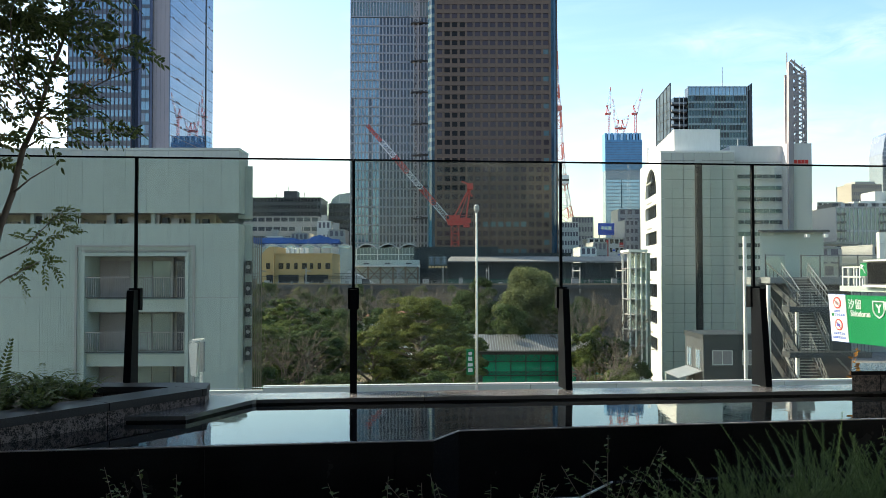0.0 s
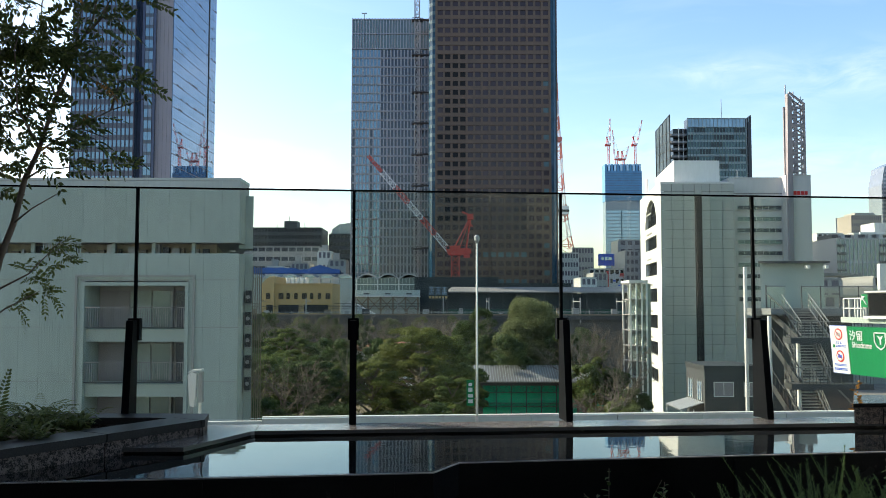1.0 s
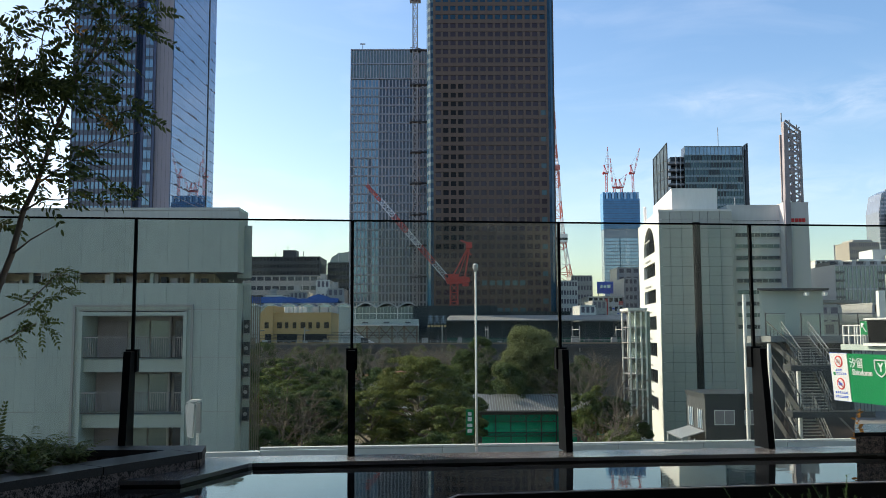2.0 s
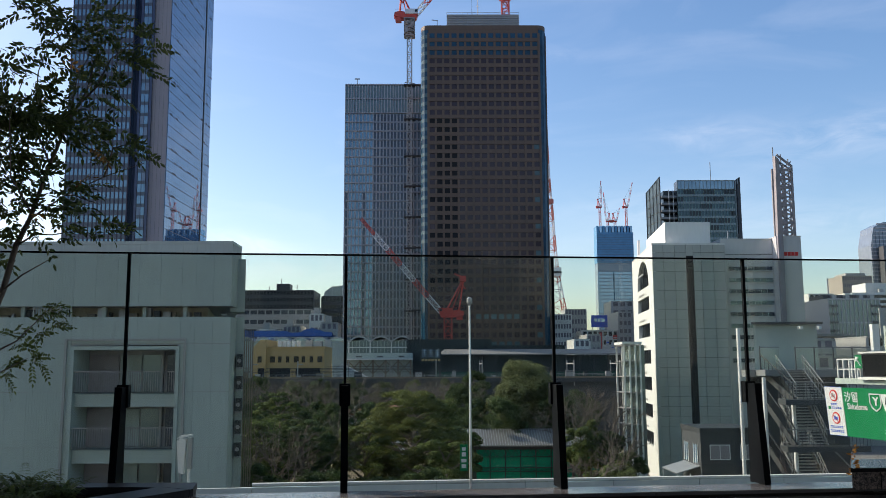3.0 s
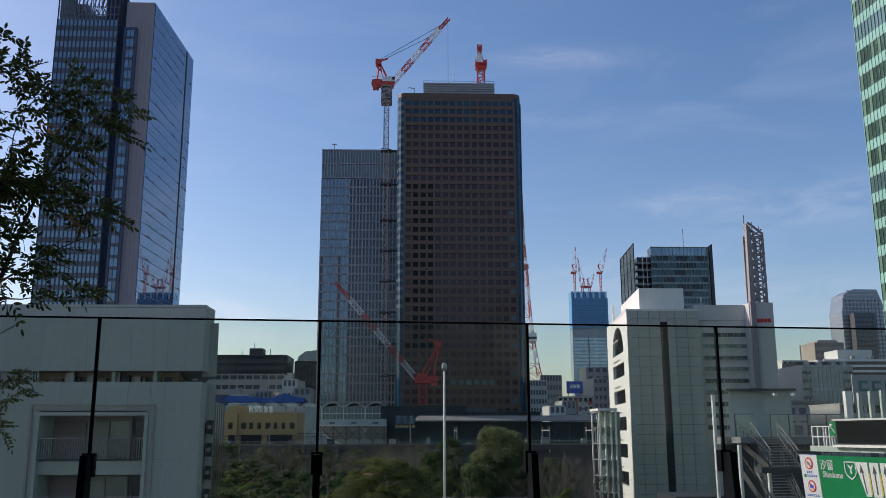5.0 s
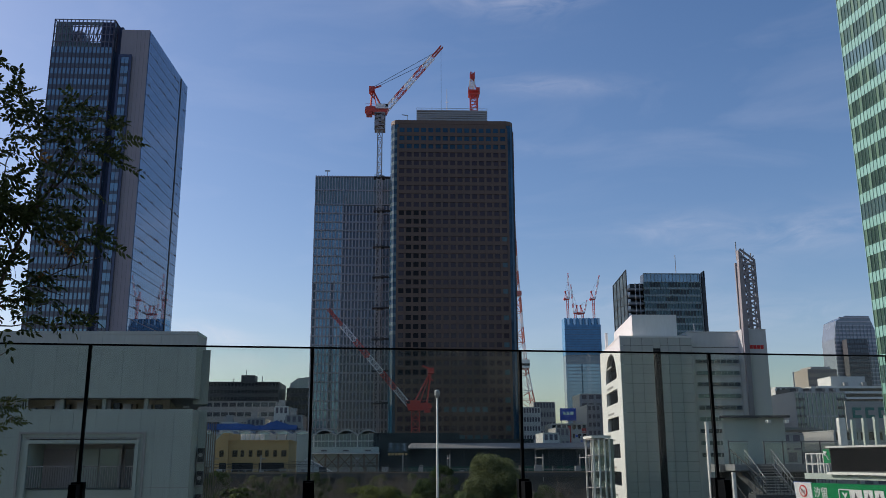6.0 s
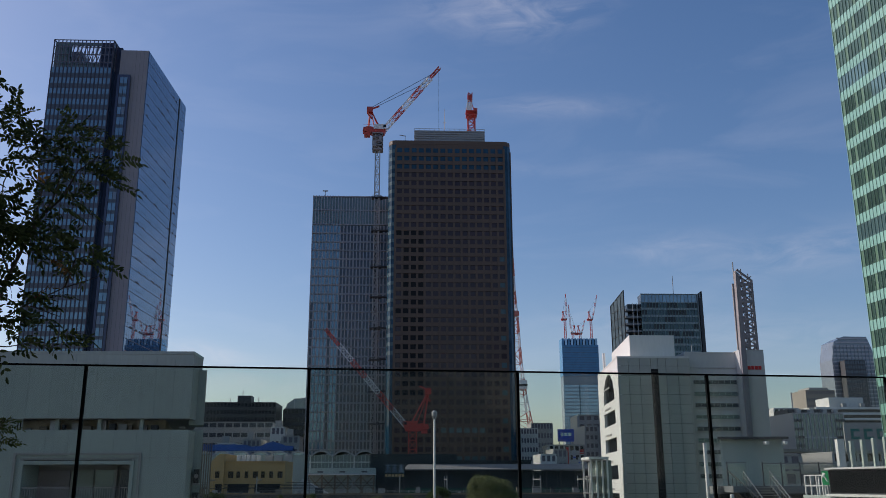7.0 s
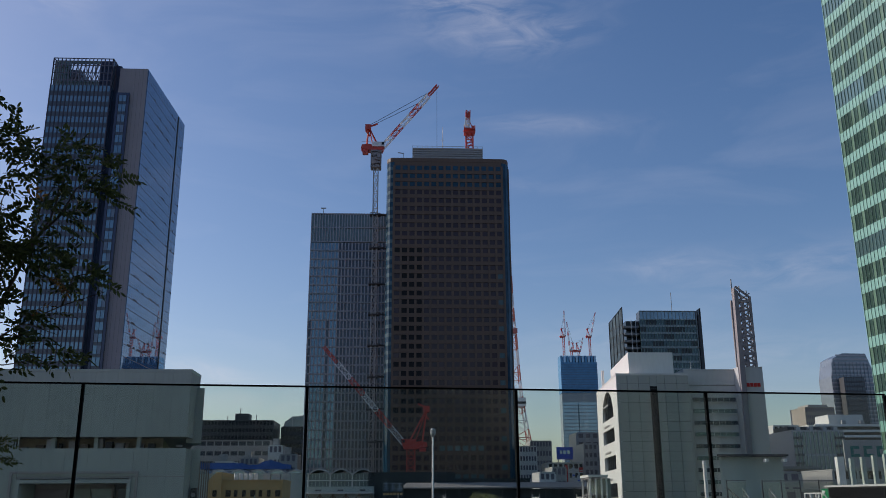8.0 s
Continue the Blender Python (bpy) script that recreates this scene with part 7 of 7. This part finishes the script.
def spray(s, p, way, length, leaflets, size):
    """A drooping compound leaf: leaflets in pairs along a stalk."""
    way = way.normalized()
    face_up = Vector((random.gauss(0, 0.5), random.gauss(-0.5, 0.5), random.gauss(0.5, 0.4)))
    side = way.cross(face_up)
    side = side.normalized() if side.length > 1e-3 else Vector((1, 0, 0))
    up = side.cross(way).normalized()
    for i in range(leaflets):
        f = 0.15 + 0.85 * i / leaflets
        q = p + way * length * f - Vector((0, 0, 1)) * length * 0.35 * f * f
        for sg in (1, -1):
            a = (way * 0.55 + side * sg * random.uniform(0.7, 1.0) - Vector((0, 0, 1)) * random.uniform(0.1, 0.5) + up * random.gauss(0, 0.15)).normalized()
            u = (up + Vector((random.gauss(0, 0.3), random.gauss(0, 0.3), random.gauss(0, 0.3)))).normalized()
            leaf(s, q, a, a.cross(u).normalized(), u, size * random.uniform(0.75, 1.15), size * 0.44)
    leaf(s, p + way * length - Vector((0, 0, 1)) * length * 0.35, (way - Vector((0, 0, 0.6))).normalized(), side, up, size, size * 0.42)


def terrace_tree():
    b = thing("terrace_tree", "slender evergreen tree with dark glossy compound leaves in the planter", "tree")
    Y = 3.6

    def w(x, z, y=Y):
        return Vector((x, y, EYE + z))

    wood = Shape()
    wood.tube([w(-1.95, -0.62), w(-1.88, -0.1), w(-1.81, 0.19), w(-1.76, 0.33), w(-1.72, 0.51), w(-1.67, 0.62), w(-1.60, 0.85), w(-1.53, 1.04), w(-1.46, 1.17), w(-1.42, 1.38)],
              [0.019, 0.017, 0.014, 0.013, 0.012, 0.010, 0.008, 0.006, 0.004, 0.002], 8)
    wood.part("trunk", M_BARK, b, smooth=True)
    br = Shape()
    branches = [
        [w(-1.72, 0.51), w(-1.62, 0.55, 3.55), w(-1.53, 0.54, 3.5), w(-1.40, 0.56, 3.5)],
        [w(-1.67, 0.62), w(-1.55, 0.73, 3.65), w(-1.41, 0.82, 3.7), w(-1.24, 0.88, 3.7)],
        [w(-1.48, 1.12), w(-1.40, 1.17, 3.55), w(-1.33, 1.27, 3.5), w(-1.22, 1.36, 3.5)],
        [w(-1.66, 0.64), w(-1.71, 0.78, 3.5), w(-1.68, 1.0, 3.4), w(-1.62, 1.2, 3.4)],
        [w(-1.62, 0.79), w(-1.81, 0.88, 3.7), w(-1.95, 0.95, 3.75)],
        [w(-1.60, 0.85), w(-1.72, 1.05, 3.7), w(-1.74, 1.3, 3.75), w(-1.66, 1.58, 3.75)],
        [w(-1.53, 1.04), w(-1.55, 1.25, 3.7), w(-1.50, 1.42, 3.75), w(-1.36, 1.46, 3.75)],
        [w(-1.76, 0.33), w(-1.64, 0.38, 3.5), w(-1.52, 0.45, 3.5)],
        [w(-1.83, 0.05), w(-1.67, 0.12, 3.55), w(-1.52, 0.25, 3.5)],
        [w(-1.86, -0.08), w(-1.76, -0.02, 3.55), w(-1.60, 0.05, 3.5)],
        [w(-1.55, 0.73, 3.65), w(-1.45, 0.70, 3.5), w(-1.34, 0.66, 3.5)],
        [w(-1.41, 0.82, 3.7), w(-1.34, 0.92, 3.6), w(-1.22, 0.95, 3.6)],
    ]
    for path in branches:
        n = len(path)
        br.tube(path, [0.005 - 0.0037 * i / (n - 1) for i in range(n)], 5)
    br.part("branch", M_BARK, b)
    green, rust, young = Shape(), Shape(), Shape()
    # leaf masses: x, z, half width, half height
    crown = [
        (-1.67, 1.58, 0.04, 0.03), (-1.59, 1.56, 0.03, 0.02), (-1.68, 1.49, 0.06, 0.04), (-1.60, 1.47, 0.05, 0.04), (-1.53, 1.44, 0.05, 0.03), (-1.63, 1.39, 0.07, 0.04), (-1.55, 1.35, 0.06, 0.04), (-1.67, 1.31, 0.05, 0.03),
        (-1.48, 1.35, 0.04, 0.03)]
    crown_side = [
        (-1.42, 1.47, 0.05, 0.02), (-1.33, 1.47, 0.04, 0.04), (-1.42, 1.40, 0.05, 0.03), (-1.34, 1.39, 0.06, 0.04), (-1.26, 1.38, 0.04, 0.03), (-1.29, 1.31, 0.06, 0.03), (-1.22, 1.28, 0.04, 0.02), (-1.20, 1.35, 0.03, 0.03),
        (-1.42, 1.29, 0.06, 0.04), (-1.49, 1.24, 0.05, 0.04), (-1.37, 1.23, 0.06, 0.04), (-1.42, 1.16, 0.05, 0.04), (-1.34, 1.15, 0.04, 0.03), (-1.66, 1.20, 0.05, 0.04), (-1.59, 1.14, 0.05, 0.04), (-1.35, 1.10, 0.02, 0.02)]
    boughs = [
        (-1.68, 1.08, 0.14, 0.06), (-1.75, 1.00, 0.08, 0.06), (-1.62, 1.01, 0.07, 0.06), (-1.77, 0.87, 0.05, 0.08), (-1.74, 0.78, 0.05, 0.06), (-1.79, 0.68, 0.04, 0.06), (-1.75, 0.66, 0.04, 0.04), (-1.79, 0.54, 0.04, 0.06),
        (-1.66, 0.87, 0.03, 0.02), (-1.51, 1.01, 0.06, 0.07), (-1.39, 0.98, 0.08, 0.06), (-1.30, 0.93, 0.07, 0.04), (-1.37, 0.87, 0.07, 0.03), (-1.45, 0.93, 0.06, 0.04), (-1.40, 1.07, 0.07, 0.02), (-1.25, 0.93, 0.04, 0.02)]
    low_boughs = [
        (-1.50, 0.75, 0.07, 0.05), (-1.43, 0.68, 0.06, 0.04), (-1.51, 0.67, 0.05, 0.04), (-1.40, 0.76, 0.04, 0.02), (-1.62, 0.62, 0.04, 0.03), (-1.57, 0.58, 0.07, 0.03), (-1.47, 0.61, 0.08, 0.04), (-1.36, 0.58, 0.06, 0.03),
        (-1.33, 0.61, 0.03, 0.02), (-1.52, 0.52, 0.02, 0.01), (-1.59, 0.78, 0.03, 0.02)]
    left_mass = [
        (-1.80, 1.12, 0.07, 0.06), (-1.82, 1.02, 0.07, 0.06), (-1.74, 0.94, 0.07, 0.05), (-1.84, 0.92, 0.06, 0.06), (-1.83, 0.78, 0.06, 0.06), (-1.76, 0.84, 0.05, 0.04), (-1.85, 0.66, 0.05, 0.05), (-1.70, 1.02, 0.07, 0.05),
        (-1.84, 0.56, 0.04, 0.04), (-1.80, 0.46, 0.04, 0.03), (-1.58, 1.06, 0.05, 0.04), (-1.76, 1.20, 0.06, 0.05)]
    for x, z, rx, rz in crown + crown_side + boughs + low_boughs + left_mass:
        for _ in range(2 + int(rx * rz / (0.00056 if x > -1.6 else 0.00032))):
            r, a = math.sqrt(random.random()), random.random() * math.tau
            p = w(x + rx * r * math.cos(a) - 0.03, z + rz * r * math.sin(a) + 0.01, Y + random.gauss(-0.02, 0.10))
            way = Vector((random.gauss(0.45, 0.6), random.gauss(-0.1, 0.6), random.gauss(0.15, 0.4)))
            target = rust if random.random() < (0.07 if z < 1.0 and x > -1.5 else 0.012) else green
            spray(target, p, way, random.uniform(0.08, 0.12), random.randint(4, 6), 0.032)
    for x, z, n in ((-1.58, 0.22, 6), (-1.53, 0.245, 6), (-1.62, 0.145, 6), (-1.67, 0.10, 7), (-1.71, 0.03, 7), (-1.62, 0.04, 6), (-1.74, -0.03, 6), (-1.56, 0.18, 5), (-1.70, 0.14, 5)):
        for _ in range(n):
            spray(young, w(x + random.gauss(0, 0.016), z + random.gauss(0, 0.011)), Vector((random.gauss(0.35, 0.8), random.gauss(-0.1, 0.7), random.gauss(0.25, 0.4))), 0.06, 5, 0.019)
    for x, z, dx, dz in ((-1.72, 1.54, 0.4, 0.6), (-1.66, 1.55, 0.2, 0.9), (-1.62, 1.50, 0.7, 0.8), (-1.42, 1.44, 0.4, 0.8), (-1.37, 1.44, 0.3, 0.9), (-1.28, 1.37, 1.0, 0.3), (-1.28, 1.30, 1.0, 0.1),
                         (-1.27, 1.27, 1.0, -0.3), (-1.36, 1.16, 0.8, -0.3), (-1.26, 0.91, 1.0, -0.2)):
        for k in range(2):
            spray(green, w(x + random.gauss(0, 0.02), z + random.gauss(0, 0.02), Y - 0.1 + 0.1 * k), Vector((dx, random.gauss(-0.1, 0.3), dz + random.gauss(0, 0.15))), 0.12, 7, 0.030)
    green.part("foliage", M_LEAF_NEAR, b)
    young.part("young_foliage", M_LEAF_MID, b, "paler olive young leaflets")
    rust.part("autumn_foliage", M_LEAF_RUST, b, "rusty orange leaflets")


terrace_tree()


def strap_plant(x, y, n, length, label):
    b = thing("fern_clump", label, "fern", "ferns in the planter", at=(x, y, EYE + PLANT - 0.05))
    s, f = Shape(), Shape()
    for i in range(n):
        a = random.random() * math.tau
        out = Vector((math.cos(a), math.sin(a), 0))
        L = length * random.uniform(0.55, 1.05)
        side = out.cross(Vector((0, 0, 1)))
        pts = [out * L * t * 0.8 + Vector((0, 0, L * (1.9 * t - 1.35 * t * t))) for t in (0, 0.25, 0.5, 0.75, 1.0)]
        wd = random.uniform(0.005, 0.009)
        if i % 5 < 3:
            k = [wd * 0.7, wd, wd, wd * 0.7, wd * 0.1]
            vs = []
            for p, ww in zip(pts, k):
                vs += [p - side * ww, p + side * ww]
            s.raw(vs, [(2 * j, 2 * j + 1, 2 * j + 3, 2 * j + 2) for j in range(4)])
        else:
            for j in range(12):
                t = 0.12 + 0.88 * j / 12
                p = out * L * t * 0.9 + Vector((0, 0, L * (1.8 * t - 1.1 * t * t)))
                for sg in (1, -1):
                    leaf(f, p, (out * 0.4 + side * sg).normalized(), out, Vector((0, 0, 1)), 0.045 * (1.1 - t), 0.012)
    s.part("blade", M_FERN, b)
    f.part("frond", M_FERN, b)


for x, y, n, L in ((-1.66, 3.62, 24, 0.14), (-1.80, 3.40, 30, 0.17), (-2.0, 3.35, 34, 0.20), (-2.25, 3.9, 40, 0.26), (-1.75, 4.0, 34, 0.2), (-1.84, 3.68, 34, 0.2), (-2.15, 3.7, 40, 0.26), (-1.62, 3.95, 36, 0.17), (-1.78, 3.85, 34, 0.22), (-1.95, 3.75, 34, 0.24), (-1.86, 4.10, 30, 0.22), (-2.05, 3.95, 30, 0.26), (-1.72, 3.70, 22, 0.16), (-1.92, 3.55, 26, 0.18), (-1.70, 4.12, 18, 0.15)):
    strap_plant(x, y, n, L, "green fern clump with strap leaves in the stone planter")
b = thing("tall_fern", "tall brown-green fern frond in the stone planter", "fern", at=(-2.0, 3.8, EYE + PLANT - 0.05))
f = Shape()
for k, (dx, lean) in enumerate(((0.0, 0.10), (0.05, 0.25), (-0.03, -0.1))):
    for j in range(14):
        t = 0.3 + 0.7 * j / 14
        p = Vector((dx + lean * t * 0.35, 0.02 * k, 0.36 * t * (1 - 0.1 * k)))
        for sg in (1, -1):
            leaf(f, p, Vector((sg, 0.2, 0.35)).normalized(), Vector((0, 0, 1)), Vector((0, -1, 0)), 0.06 * (1.15 - t), 0.014)
f.part("frond", M_FERN, b)


# ---- low shrubs before the pool ----
def rosemary(x, y, n, height, spread):
    b = thing("rosemary_shrub", "bushy dark green needle-leaved shrub in the soil bed", "shrub", "shrubs before the pool", at=(x, y, EYE - 1.05))
    st, lf = Shape(), Shape()
    for i in range(int(n * 1.5)):
        a, r = random.random() * math.tau, spread * math.sqrt(random.random())
        base = Vector((math.cos(a) * r * 0.6, math.sin(a) * r * 0.6, 0))
        tip = Vector((math.cos(a) * r + random.gauss(0, 0.13), math.sin(a) * r + random.gauss(0, 0.09), height * random.uniform(0.25, 0.98)))
        mid = base.lerp(tip, 0.5) + Vector((random.gauss(0, 0.03), random.gauss(0, 0.03), 0.05))
        st.tube([base, mid, tip], [0.002, 0.0014, 0.0008], 3)
        for k in range(110):
            t = 0.1 + 0.9 * k / 110
            p = base.lerp(mid, t * 2) if t < 0.5 else mid.lerp(tip, t * 2 - 1)
            ang = k * 2.4 + i
            o = Vector((math.cos(ang), math.sin(ang), random.uniform(0.3, 1.0))).normalized()
            sd = o.cross(Vector((0, 0, 1))).normalized()
            L = random.uniform(0.013, 0.022) * (1.15 - 0.4 * t)
            lf.raw([p - sd * 0.0021, p + sd * 0.0021, p + o * L], [(0, 1, 2)])
    st.part("stem", M_ROSEMARY, b)
    lf.part("foliage", M_ROSEMARY, b)


for x, y, n, h, sp in ((0.70, 2.75, 40, 0.30, 0.18), (0.92, 2.95, 80, 0.40, 0.22), (1.15, 3.05, 110, 0.46, 0.24), (1.42, 3.15, 110, 0.52, 0.24), (1.70, 3.2, 110, 0.50, 0.24), (0.85, 2.6, 80, 0.34, 0.22),
                       (1.12, 2.65, 100, 0.40, 0.22), (1.40, 2.75, 100, 0.44, 0.24), (1.68, 2.9, 90, 0.46, 0.24), (1.95, 3.2, 90, 0.48, 0.24)):
    rosemary(x, y, n, h, sp)


def weed(x, y, height, lean, n):
    b = thing("wiry_weed", "thin straggling weed with small dull leaves", "weed", "weeds before the pool", at=(x, y, EYE - 1.05))
    st, lf = Shape(), Shape()
    for i in range(n):
        tip = Vector((lean + random.gauss(0, 0.17), random.gauss(0, 0.06), height * random.uniform(0.8, 1.3)))
        mid = tip * 0.5 + Vector((random.gauss(0, 0.04), 0, 0.04))
        st.tube([(0, 0, 0), mid, tip], [0.0022, 0.0016, 0.001], 4)
        for k in range(20):
            t = 0.3 + 0.7 * k / 20
            p = mid * (t * 2) if t < 0.5 else mid.lerp(tip, t * 2 - 1)
            a = Vector((random.gauss(0, 1), random.gauss(0, 1), random.gauss(0.2, 0.4))).normalized()
            leaf(lf, p, a, a.cross(Vector((0, 0, 1))).normalized(), Vector((0, 0, 1)), random.uniform(0.014, 0.028), 0.014)
    tagged(st.part("stem", M_BARE, b), kind="stuff")
    tagged(lf.part("foliage", M_LEAF_DK, b), kind="stuff")


for x, y, h, lean, n in ((-0.98, 2.85, 0.42, -0.02, 4), (-0.86, 2.8, 0.38, 0.08, 4), (-1.1, 2.85, 0.36, -0.1, 3), (-0.12, 2.75, 0.42, -0.03, 4), (0.12, 2.8, 0.40, 0.02, 5), (0.25, 2.8, 0.38, 0.05, 4), (0.5, 2.95, 0.48, 0.04, 5), (-0.5, 2.7, 0.28, 0, 2), (0.72, 3.0, 0.46, 0, 4), (1.7, 3.3, 0.52, 0.05, 4)):
    weed(x, y, h * 0.82, lean, n + 3)
b = thing("orange_sprig", "small orange-leaved sprig beside the granite block", "plant", at=(2.14, 4.6, EYE + COPE))
s = Shape()
st = Shape().tube([(0, 0, 0), (-0.02, 0, 0.12), (0.0, 0, 0.22)], [0.002, 0.0015, 0.001], 4)
for k in range(16):
    a = Vector((random.choice((-1, 1)), random.gauss(0, 0.5), 0.2)).normalized()
    leaf(s, Vector((random.gauss(0, 0.006), 0, 0.05 + k * 0.011)), a, Vector((0, 0, 1)), Vector((0, -1, 0)), 0.03, 0.012)
st.part("stem", M_BARK, b)
s.part("foliage", M_LEAF_RUST, b)
